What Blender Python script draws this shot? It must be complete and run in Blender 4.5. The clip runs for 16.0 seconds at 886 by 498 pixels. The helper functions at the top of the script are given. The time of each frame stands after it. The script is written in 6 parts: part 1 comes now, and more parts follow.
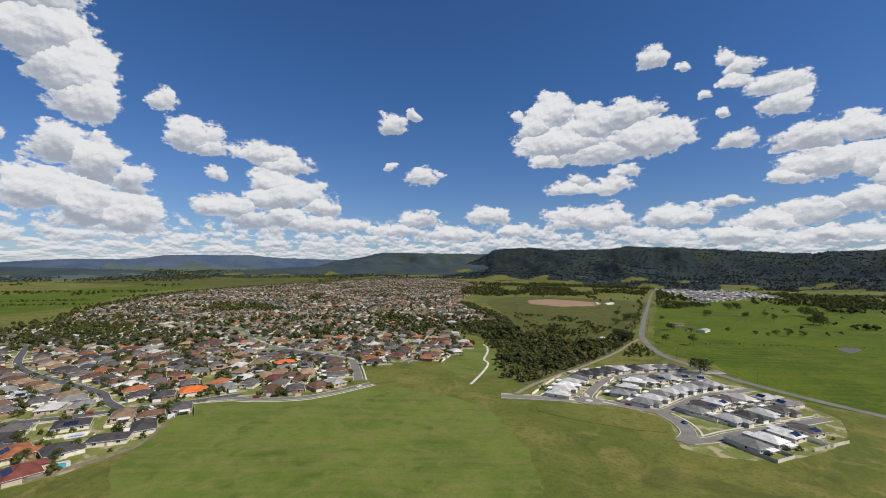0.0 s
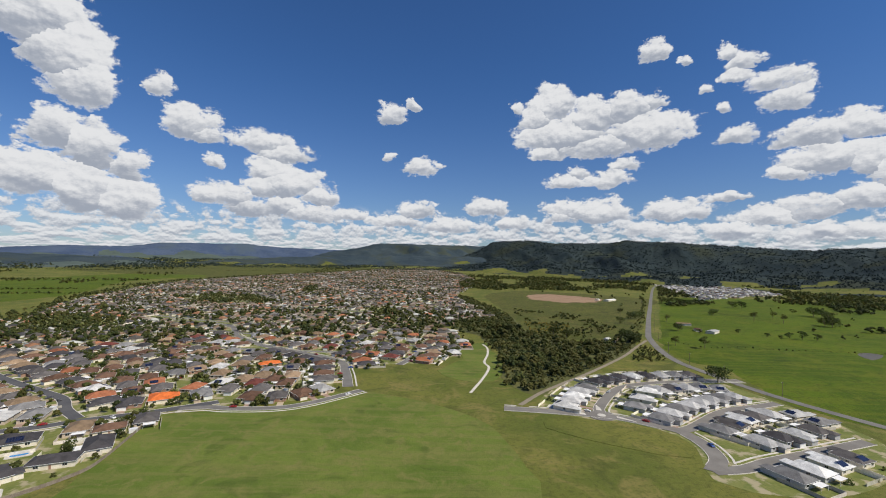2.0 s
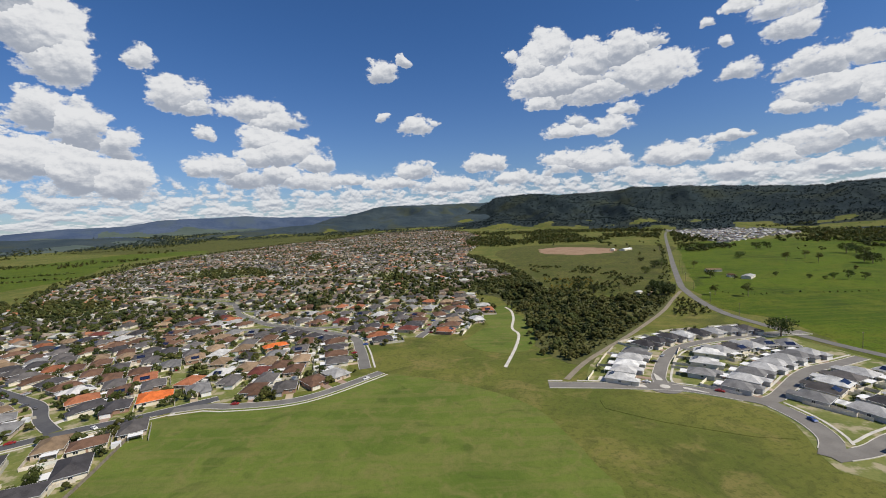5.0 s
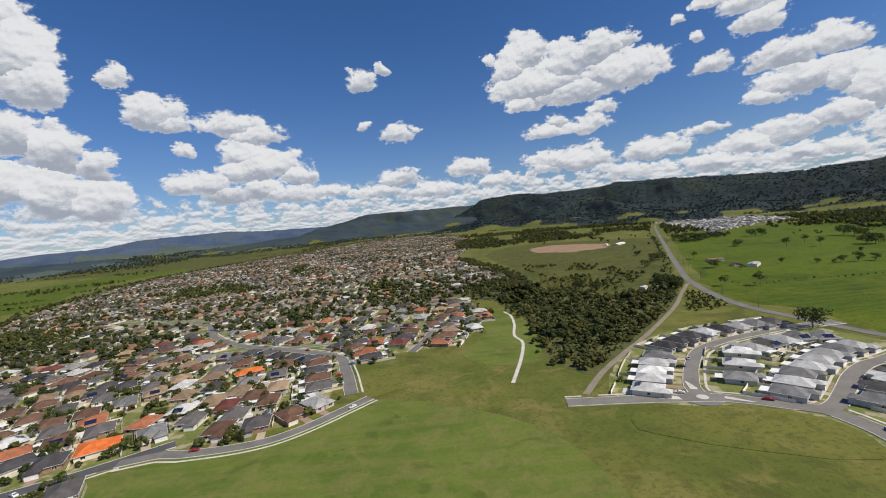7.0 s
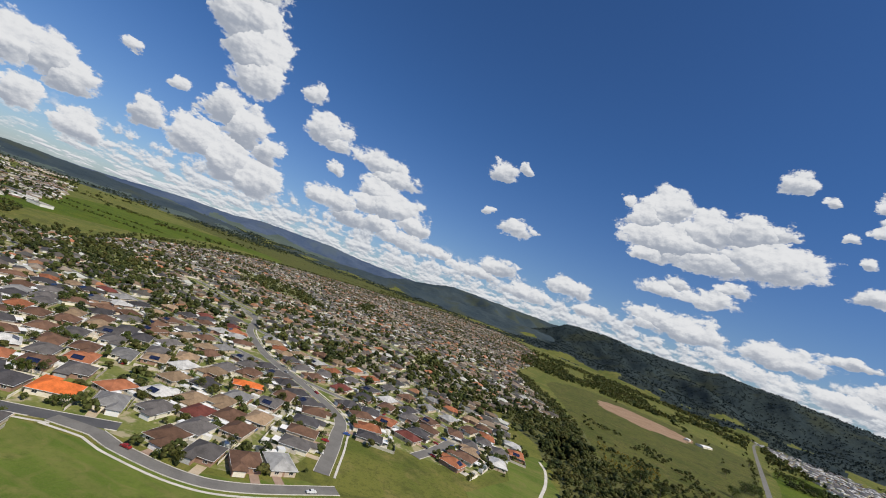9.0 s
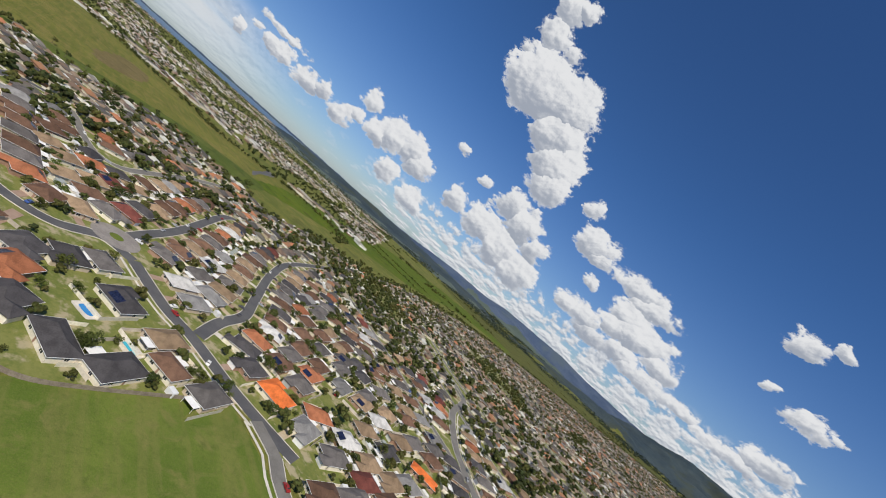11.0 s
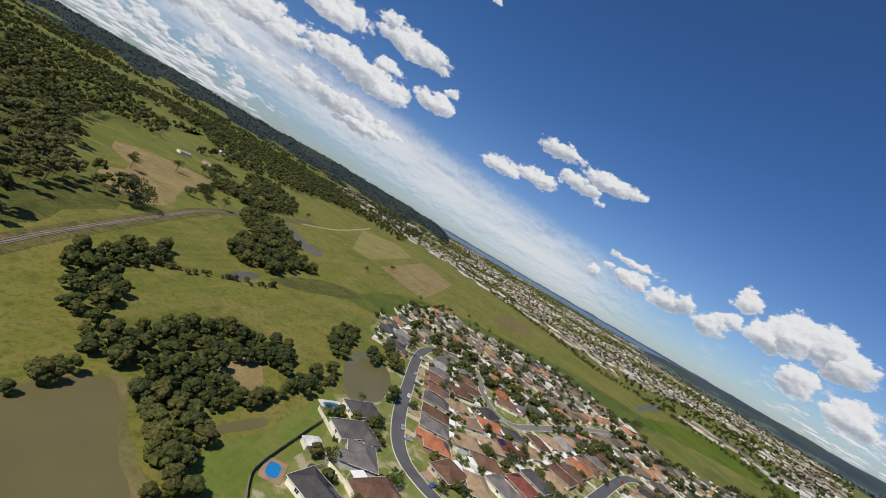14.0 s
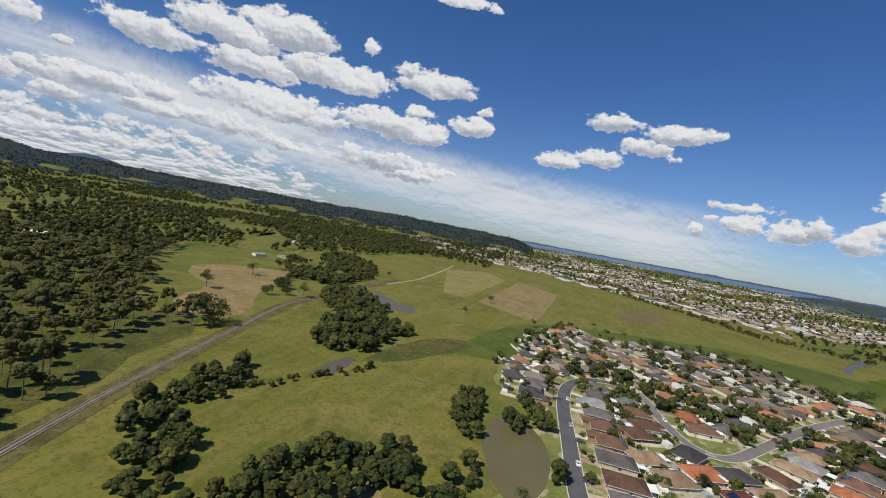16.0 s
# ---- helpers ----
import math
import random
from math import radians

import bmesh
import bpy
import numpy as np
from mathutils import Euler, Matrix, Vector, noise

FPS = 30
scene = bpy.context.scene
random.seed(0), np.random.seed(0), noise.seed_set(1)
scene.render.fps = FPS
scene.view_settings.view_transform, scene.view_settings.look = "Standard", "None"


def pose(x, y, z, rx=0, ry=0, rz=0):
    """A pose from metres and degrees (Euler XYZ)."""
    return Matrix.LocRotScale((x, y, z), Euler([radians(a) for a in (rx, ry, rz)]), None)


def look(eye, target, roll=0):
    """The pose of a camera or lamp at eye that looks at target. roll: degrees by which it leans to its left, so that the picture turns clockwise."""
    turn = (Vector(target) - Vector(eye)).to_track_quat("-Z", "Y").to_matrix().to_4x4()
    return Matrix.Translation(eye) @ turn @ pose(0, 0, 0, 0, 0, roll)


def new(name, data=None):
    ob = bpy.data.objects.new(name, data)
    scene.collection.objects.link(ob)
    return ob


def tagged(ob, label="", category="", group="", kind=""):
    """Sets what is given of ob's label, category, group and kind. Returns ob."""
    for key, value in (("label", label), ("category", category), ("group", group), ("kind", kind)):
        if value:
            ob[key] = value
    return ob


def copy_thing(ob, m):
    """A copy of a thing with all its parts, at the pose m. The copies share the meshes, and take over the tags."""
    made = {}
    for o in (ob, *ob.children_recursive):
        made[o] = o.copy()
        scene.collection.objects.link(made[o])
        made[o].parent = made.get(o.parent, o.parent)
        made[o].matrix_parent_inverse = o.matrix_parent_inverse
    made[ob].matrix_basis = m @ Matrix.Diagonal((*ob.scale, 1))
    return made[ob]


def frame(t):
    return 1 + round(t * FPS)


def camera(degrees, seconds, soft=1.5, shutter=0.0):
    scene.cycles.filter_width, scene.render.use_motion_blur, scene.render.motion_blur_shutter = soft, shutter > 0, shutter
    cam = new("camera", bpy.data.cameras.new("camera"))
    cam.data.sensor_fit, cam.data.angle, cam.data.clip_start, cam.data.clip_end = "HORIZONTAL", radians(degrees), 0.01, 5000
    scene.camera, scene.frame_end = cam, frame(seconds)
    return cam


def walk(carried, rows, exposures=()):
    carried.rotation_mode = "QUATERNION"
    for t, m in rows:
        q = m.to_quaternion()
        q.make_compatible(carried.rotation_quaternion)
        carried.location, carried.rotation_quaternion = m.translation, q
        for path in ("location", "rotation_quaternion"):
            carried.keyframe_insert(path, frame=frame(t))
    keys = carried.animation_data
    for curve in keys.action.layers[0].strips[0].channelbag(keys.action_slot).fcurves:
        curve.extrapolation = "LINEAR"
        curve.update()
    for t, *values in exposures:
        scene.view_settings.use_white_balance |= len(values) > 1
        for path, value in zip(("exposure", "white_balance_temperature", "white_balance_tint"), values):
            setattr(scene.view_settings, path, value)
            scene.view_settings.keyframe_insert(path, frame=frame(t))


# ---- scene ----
cam = camera(92.0, 16.0, soft=1.0)
PATH = [
    (0.0, pose(-2.90, 1.96, 93.05, 92.584, -0.154, -0.061)),
    (0.5, pose(-1.85, 9.98, 94.47, 92.579, -3.015, -1.362)),
    (1.0, pose(-1.54, 17.95, 95.83, 92.901, -7.115, -0.639)),
    (1.5, pose(-2.66, 25.64, 96.91, 90.954, -3.033, -1.904)),
    (2.0, pose(-3.95, 33.17, 97.59, 91.420, -0.990, -0.374)),
    (2.5, pose(-4.46, 40.73, 98.32, 89.592, -7.469, -1.703)),
    (3.0, pose(-6.32, 48.49, 98.70, 88.788, -2.300, -0.382)),
    (3.5, pose(-8.28, 56.66, 99.01, 86.974, -4.887, 1.446)),
    (4.0, pose(-11.86, 64.58, 98.93, 85.500, 1.683, 0.060)),
    (4.2, pose(-13.12, 67.77, 98.78, 85.908, 3.757, -0.227)),
    (6.3, pose(-18.12, 104.08, 93.24, 86.115, 0.873, -0.149)),
    (6.5, pose(-18.21, 107.74, 93.02, 86.985, 0.985, -0.137)),
    (7.0, pose(-17.97, 117.07, 92.74, 86.545, 5.797, -1.965)),
    (7.5, pose(-15.70, 125.87, 92.86, 87.497, -4.003, -1.091)),
    (8.0, pose(-13.53, 135.21, 93.67, 90.078, -20.666, 0.417)),
    (8.2, pose(-13.09, 138.93, 93.98, 92.426, -17.572, 1.743)),
    (10.3, pose(-23.18, 179.20, 98.19, 97.480, -38.455, 28.165)),
    (10.5, pose(-25.71, 182.31, 98.33, 96.513, -40.721, 32.278)),
    (11.0, pose(-33.05, 189.49, 98.32, 92.501, -41.605, 43.740)),
    (11.5, pose(-41.70, 195.91, 97.59, 91.317, -42.340, 55.154)),
    (12.0, pose(-51.70, 201.12, 95.97, 86.410, -39.613, 69.799)),
    (12.5, pose(-63.44, 203.42, 94.22, 85.772, -42.761, 76.225)),
    (13.0, pose(-75.85, 203.42, 92.49, 81.735, -41.373, 90.825)),
    (13.5, pose(-88.43, 201.96, 90.82, 86.069, -40.264, 92.443)),
    (14.0, pose(-101.75, 198.99, 89.62, 87.307, -30.222, 100.131)),
    (14.5, pose(-115.18, 195.39, 88.65, 87.173, -23.724, 104.187)),
    (15.0, pose(-128.01, 191.08, 87.62, 87.300, -20.328, 107.307)),
    (15.5, pose(-140.23, 186.01, 86.34, 87.301, -13.824, 108.350)),
    (16.0, pose(-152.18, 180.83, 84.96, 87.077, -10.525, 110.779)),
]
walk(cam, PATH)

# ---- world: clear blue sky with fair-weather cumulus, sun high behind the start of the flight ----
SUN_AZ, SUN_EL = 118.0, 48.0          # degrees clockwise from +y, degrees up
# clouds as lumps: azimuth, elevation, half width and half height in degrees
AHEAD_LEFT = [(-30.7, 14.9, 2.3, 1.6), (-29.3, 13.9, 1.7, 0.8), (-22.6, 13.9, 3.1, 1.0), (-20.3, 13.0, 2.8, 0.9), (-21.7, 10.9, 2.5, 1.2), (-19.5, 9.3, 3.5, 1.5),
              (-16.2, 7.9, 2.2, 0.9), (-22.4, 8.6, 2.1, 1.1), (-26.7, 7.2, 3.2, 1.1), (-22.0, 6.3, 4.4, 1.2), (-17.0, 5.6, 3.9, 0.9), (-12.6, 5.6, 2.3, 0.7),
              (-28.3, 11.0, 0.8, 0.6), (-6.7, 18.6, 1.5, 1.1), (-4.1, 19.7, 0.7, 0.5), (-2.8, 12.2, 2.0, 0.9), (-7.1, 13.4, 0.5, 0.4), (-3.2, 6.5, 2.1, 0.9),
              (-6.1, 4.9, 2.4, 0.7)]
AHEAD_1 = [(0.7, 4.5, 2.7, 0.8), (6.0, 7.1, 2.2, 1.0), (9.5, 5.0, 1.9, 0.7), (14.6, 19.8, 2.0, 1.7), (12.5, 18.4, 1.8, 1.2), (19.6, 17.7, 3.0, 1.8),
           (16.3, 16.0, 4.9, 1.7), (23.5, 18.4, 2.4, 1.6), (25.6, 15.6, 4.0, 1.8), (19.8, 14.4, 5.3, 1.2), (14.3, 13.9, 1.8, 0.8), (26.6, 19.0, 0.9, 0.7),
           (10.1, 19.6, 0.6, 0.5), (23.5, 11.8, 1.2, 0.7), (15.9, 10.1, 1.8, 0.6), (21.0, 10.2, 2.1, 0.8), (17.9, 11.2, 0.9, 0.5), (26.3, 24.0, 1.4, 0.8),
           (29.7, 22.6, 0.4, 0.3), (18.8, 6.4, 4.7, 1.1), (16.1, 5.6, 2.5, 0.7), (28.9, 6.3, 3.1, 1.0)]
AHEAD_2 = [(26.0, 4.0, 3.9, 0.6)]
RIGHT = [(34.0, 22.8, 0.7, 0.6), (35.7, 21.6, 1.1, 0.6), (35.2, 20.2, 1.0, 0.5), (38.3, 19.2, 2.0, 1.0), (39.3, 17.2, 1.8, 1.1), (32.2, 19.2, 0.4, 0.3),
         (33.5, 17.2, 0.5, 0.3), (35.1, 14.2, 1.7, 0.9), (41.2, 13.2, 3.0, 1.2), (44.4, 13.5, 2.1, 1.0), (42.7, 10.8, 3.2, 1.3), (45.4, 10.2, 1.7, 1.3),
         (33.9, 7.5, 1.7, 0.3), (38.0, 5.2, 2.5, 0.9), (41.3, 6.0, 2.7, 1.0), (44.8, 6.7, 2.1, 1.1), (34.5, 3.9, 2.8, 0.7), (42.9, 3.5, 3.0, 0.6), (40.0, 9.5, 1.7, 0.5),
         (50.0, 9.0, 4.5, 2.2), (52.0, 5.5, 4.0, 1.6)]
LEFT_1 = [(-50.1, 25.6, 3.8, 3.3), (-45.1, 25.8, 3.1, 2.7), (-44.1, 22.4, 3.2, 2.8), (-41.6, 19.9, 2.9, 2.5), (-40.4, 17.3, 2.5, 2.2), (-33.7, 18.3, 1.1, 1.0),
          (-53.2, 30.5, 1.9, 1.5), (-53.9, 33.3, 1.6, 1.3), (-51.8, 34.4, 1.1, 0.9), (-49.5, 30.2, 0.8, 0.7), (-55.0, 27.5, 0.8, 0.6), (-42.5, 12.3, 1.8, 1.6),
          (-39.4, 11.0, 2.2, 1.9), (-36.2, 9.4, 1.6, 1.4), (-43.9, 7.7, 2.2, 1.9), (-39.9, 6.8, 2.6, 2.2), (-36.2, 5.9, 2.5, 2.1), (-48.9, 7.8, 1.5, 1.3),
          (-59.8, 8.4, 2.2, 1.8), (-57.4, 8.9, 1.9, 1.6), (-55.1, 7.9, 1.6, 1.4), (-64.8, 9.7, 1.1, 0.9)]
LEFT_2 = [(-61.8, 7.2, 1.4, 1.2), (-70.2, 6.7, 1.1, 0.9), (-66.8, 5.9, 1.4, 1.1), (-72.1, 5.9, 1.3, 1.1), (-75.7, 6.2, 1.0, 0.8), (-65.1, 7.1, 0.8, 0.6),
          (-77.2, 6.2, 0.7, 0.6), (-80.8, 5.1, 0.5, 0.4), (-79.1, 6.6, 0.4, 0.3), (-58.0, 4.5, 1.5, 1.2), (-53.3, 3.8, 1.5, 1.3), (-52.2, 13.4, 0.7, 0.5),
          (-47.0, 12.4, 0.6, 0.5)]
OVER_LAKE = [(-91.7, 16.1, 2.7, 0.8), (-84.4, 15.3, 3.5, 0.8), (-87.8, 13.6, 2.4, 0.8), (-92.7, 11.9, 2.3, 0.7), (-97.4, 11.0, 2.2, 0.7), (-84.5, 12.5, 0.7, 0.4),
             (-76.9, 8.2, 2.4, 0.3)]
BEHIND_1 = [(-147.0, 14.3, 3.4, 1.2), (-140.4, 17.1, 4.9, 1.4), (-133.3, 18.8, 4.2, 1.6), (-137.6, 14.4, 4.5, 1.3), (-130.1, 16.0, 3.7, 1.4), (-134.6, 10.8, 6.5, 1.3),
            (-125.2, 15.9, 3.2, 1.2), (-129.1, 10.2, 3.0, 0.8), (-115.2, 17.5, 4.0, 1.1), (-119.0, 18.4, 1.5, 0.6), (-151.4, 7.9, 4.7, 1.0), (-146.2, 8.6, 2.1, 0.7),
            (-153.3, 6.0, 2.4, 0.5), (-120.1, 11.6, 5.3, 1.3), (-115.3, 11.2, 2.3, 0.9), (-109.4, 13.4, 2.3, 0.9), (-119.9, 6.9, 6.6, 1.1), (-116.6, 5.9, 3.3, 0.7),
            (-107.6, 15.4, 0.9, 0.5), (-116.4, 13.9, 1.2, 0.6), (-132.6, 6.5, 2.4, 0.5), (-142.0, 4.4, 1.5, 0.3)]
BEHIND_2 = [(-156.2, 7.9, 1.4, 0.5), (-153.4, 10.6, 0.8, 0.3), (-157.0, 12.1, 1.4, 0.6), (-112.7, 26.9, 2.6, 0.4), (-123.8, 19.9, 0.7, 0.5), (-147.1, 6.9, 2.3, 0.6),
            (-140.1, 7.1, 4.4, 0.9), (-155.1, 3.8, 2.3, 0.4), (-154.9, 2.5, 2.3, 0.5), (-149.9, 2.5, 2.6, 0.5), (-144.5, 6.8, 2.4, 0.4), (-160.5, 7.0, 4.0, 1.2),
            (-163, 12.5, 3.5, 1.4)]



class Nodes:
    """A short way to chain shader nodes."""

    def __init__(self, tree):
        self.tree = tree

    def add(self, kind, **inputs):
        n = self.tree.nodes.new(kind)
        for key, value in inputs.items():
            self.put(n.inputs[key.replace("_", " ")], value)
        return n

    def put(self, socket, value):
        if isinstance(value, bpy.types.NodeSocket):
            self.tree.links.new(value, socket)
        elif isinstance(value, (tuple, list)) and len(value) == 3 and socket.type == "RGBA":
            socket.default_value = (*value, 1)
        else:
            socket.default_value = value

    def math(self, op, a, b=None, c=None, clamp=False):
        n = self.tree.nodes.new("ShaderNodeMath")
        n.operation, n.use_clamp = op, clamp
        for i, v in enumerate((a, b, c)):
            if v is not None:
                self.put(n.inputs[i], v)
        return n.outputs[0]

    def noise(self, vector, scale, detail=4.0, rough=0.55, distortion=0.0):
        n = self.add("ShaderNodeTexNoise", Scale=scale, Detail=detail, Roughness=rough, Distortion=distortion)
        if vector is not None:
            self.put(n.inputs["Vector"], vector)
        return n.outputs["Fac"]

    def mix(self, fac, a, b, blend="MIX"):
        n = self.tree.nodes.new("ShaderNodeMix")
        n.data_type, n.blend_type = "RGBA", blend
        self.put(n.inputs[0], fac), self.put(n.inputs[6], a), self.put(n.inputs[7], b)
        return n.outputs[2]

    def step(self, value, low, high, to_low=0.0, to_high=1.0):
        n = self.tree.nodes.new("ShaderNodeMapRange")
        n.interpolation_type = "SMOOTHSTEP"
        for i, v in enumerate((value, low, high, to_low, to_high)):
            self.put(n.inputs[i], v)
        return n.outputs[0]

    def ramp(self, fac, stops, constant=False):
        n = self.tree.nodes.new("ShaderNodeValToRGB")
        n.color_ramp.interpolation = "CONSTANT" if constant else "LINEAR"
        while len(n.color_ramp.elements) < len(stops):
            n.color_ramp.elements.new(0.5)
        for e, (p, c) in zip(n.color_ramp.elements, stops):
            e.position, e.color = p, (*c, 1)
        self.put(n.inputs[0], fac)
        return n.outputs[0]


def build_world():
    world = bpy.data.worlds.new("sky")
    scene.world = world
    world.use_nodes = True
    t = world.node_tree
    t.nodes.clear()
    n = Nodes(t)

    def vector(op, a, b=None, c=None, out=0):
        v = t.nodes.new("ShaderNodeVectorMath")
        v.operation = op
        for i, q in enumerate((a, b, c)):
            if q is not None:
                n.put(v.inputs[i], q)
        return v.outputs[out]

    sky = n.add("ShaderNodeTexSky")
    sky.sky_type, sky.sun_disc = "NISHITA", False
    sky.sun_elevation, sky.sun_rotation = radians(SUN_EL), radians(SUN_AZ)
    sky.altitude, sky.air_density, sky.dust_density, sky.ozone_density = 100, 1.0, 0.3, 1.0
    way = n.add("ShaderNodeTexCoord").outputs["Generated"]
    xyz = n.add("ShaderNodeSeparateXYZ", Vector=way).outputs
    az = n.math("MULTIPLY", n.math("ARCTAN2", xyz[0], xyz[1]), 57.2958)
    el = n.math("MULTIPLY", n.math("ARCSINE", xyz[2]), 57.2958)
    spot = n.add("ShaderNodeCombineXYZ", X=az, Y=el).outputs[0]
    pos = vector("MULTIPLY", spot, (0.1, 0.15, 0.0))
    rough1 = n.noise(pos, 4.2, 10.0, 0.67)
    rough2 = n.noise(pos, 1.1, 3.0, 0.5)
    # the outlines are pulled about by turbulence, in degrees
    n1, n2 = n.add("ShaderNodeTexNoise", Vector=pos, Scale=2.2, Detail=3.0), n.add("ShaderNodeTexNoise", Vector=pos, Scale=9.0, Detail=7.0, Roughness=0.6)
    swirl = vector("MULTIPLY_ADD", n1.outputs["Color"], (2.4, 1.6, 0.0), (-1.2, -0.8, 0.0))
    swirl = vector("ADD", swirl, vector("MULTIPLY_ADD", n2.outputs["Color"], (1.5, 1.2, 0.0), (-0.75, -0.6, 0.0)))
    spot_in = vector("ADD", spot, swirl)
    best, level = None, None
    for a, e, w, h in AHEAD_LEFT + AHEAD_1 + AHEAD_2 + RIGHT + LEFT_1 + LEFT_2 + OVER_LAKE + BEHIND_1 + BEHIND_2:
        k, l = 0.80 * math.cos(radians(e)) / (w + 0.1), 0.72 / (h + 0.1)
        q = vector("MULTIPLY_ADD", spot_in, (k, l, 0.0), (-a * k, -e * l, 0.0))
        s = min(1.0, 0.4 + 0.2 * h)
        d = n.math("MULTIPLY_ADD", vector("DOT_PRODUCT", q, q, out=1), -0.6 * s, 0.6 * s)
        if best is None:
            best, level = d, q
        else:
            more = n.math("GREATER_THAN", d, best)
            m = t.nodes.new("ShaderNodeMix")
            m.data_type = "VECTOR"
            n.put(m.inputs[0], more), n.put(m.inputs[4], level), n.put(m.inputs[5], q)
            level = m.outputs[1]
            best = n.math("SMOOTH_MAX", best, d, 0.14)
    v = n.add("ShaderNodeSeparateXYZ", Vector=level).outputs[1]
    puff = n.math("ADD", best, n.math("ADD", n.math("MULTIPLY", n.math("SUBTRACT", rough1, 0.5), 1.5), n.math("MULTIPLY", n.math("SUBTRACT", rough2, 0.5), 0.5)))
    puff = n.math("ADD", puff, n.math("MULTIPLY", n.step(v, -0.5, -1.0), -0.2))
    cumulus = n.step(puff, -0.06, 0.14)
    # the layer of many far clouds just above the horizon
    stack = n.math("MULTIPLY", n.math("LOGARITHM", n.math("ADD", n.math("MAXIMUM", el, 0.0), 0.8), 2.718), 1.25)
    low = n.add("ShaderNodeCombineXYZ", X=n.math("MULTIPLY", az, 0.15), Y=stack).outputs[0]
    bank = n.noise(low, 2.6, 8.0, 0.62)
    bank_up = n.noise(vector("ADD", low, (0.0, 0.09, 0.0)), 2.6, 8.0, 0.62)
    height = n.math("MULTIPLY", n.step(el, 0.0, 0.5), n.step(el, 7.5, 3.0))
    bank_here = n.math("MAXIMUM", n.step(az, -64.0, -42.0, 0.12, 1.0), n.step(az, -122.0, -136.0, 0.12, 0.9))
    bank_here = n.math("MULTIPLY", bank_here, height)
    banked = n.step(n.math("ADD", bank, n.math("MULTIPLY", bank_here, 0.16)), 0.56, 0.66)
    banked = n.math("MULTIPLY", banked, n.step(bank_here, 0.0, 0.5))
    # thin high veil over the lake and the south
    veil_axis = n.math("SUBTRACT", el, n.math("MULTIPLY_ADD", az, -0.075, -2.6))
    veil = n.math("MULTIPLY", n.step(n.math("ABSOLUTE", veil_axis), 5.0, 0.8), n.math("MULTIPLY", n.step(az, -70.0, -86.0), n.step(az, -175.0, -150.0)))
    streak = n.noise(vector("MULTIPLY", spot, (0.03, 0.25, 0.0)), 2.0, 6.0, 0.62)
    veil = n.math("MULTIPLY", veil, n.step(streak, 0.28, 0.6, 0.55, 1.0))
    # bright billows, grey bases
    relief = n.math("SUBTRACT", rough1, n.noise(vector("ADD", pos, (0.02, 0.06, 0.0)), 4.2, 10.0, 0.62))
    base = n.step(n.math("ADD", v, n.math("MULTIPLY", n.math("SUBTRACT", rough2, 0.5), 1.6)), -0.8, 0.45)
    thick = n.step(puff, 0.0, 0.3, 0.55, 1.0)
    light = n.math("SUBTRACT", 1.0, n.math("MULTIPLY", n.math("SUBTRACT", 1.0, base), n.math("MULTIPLY", thick, 0.85)))
    light = n.math("ADD", n.math("MULTIPLY", light, 0.9), n.math("MULTIPLY", relief, 1.6))
    far_light = n.math("MULTIPLY_ADD", n.math("SUBTRACT", bank, bank_up), 3.2, 0.66)
    light = n.mix(cumulus, far_light, light)
    white = n.mix(n.step(light, 0.15, 1.0), (4.8, 5.3, 6.3), (10.8, 10.9, 11.1))
    hue = n.mix(n.step(el, 0.0, 26.0), (0.66, 0.84, 1.20), (0.45, 0.80, 1.28))
    blue = n.mix(1.0, sky.outputs[0], hue, "MULTIPLY")
    cover = n.math("MAXIMUM", n.math("MAXIMUM", cumulus, n.math("MULTIPLY", banked, 0.92)), veil)
    veiled = n.mix(n.math("MULTIPLY", veil, n.math("SUBTRACT", 1.0, cumulus)), white, (9.0, 9.5, 10.0))
    colour = n.mix(n.math("MULTIPLY", cover, n.step(el, -0.3, 0.5)), blue, veiled)
    back = n.add("ShaderNodeBackground", Color=colour, Strength=0.071)
    n.add("ShaderNodeOutputWorld", Surface=back.outputs[0])


build_world()
sun = new("sun", bpy.data.lights.new("sun", "SUN"))
sun.data.energy, sun.data.angle, sun.data.color = 4.8, radians(0.5), (1.0, 0.925, 0.79)
a, e = radians(SUN_AZ), radians(SUN_EL)
sun.matrix_world = look((0, 0, 0), (-math.sin(a) * math.cos(e), -math.cos(a) * math.cos(e), -math.sin(e)))
scene.view_settings.exposure = 0.0

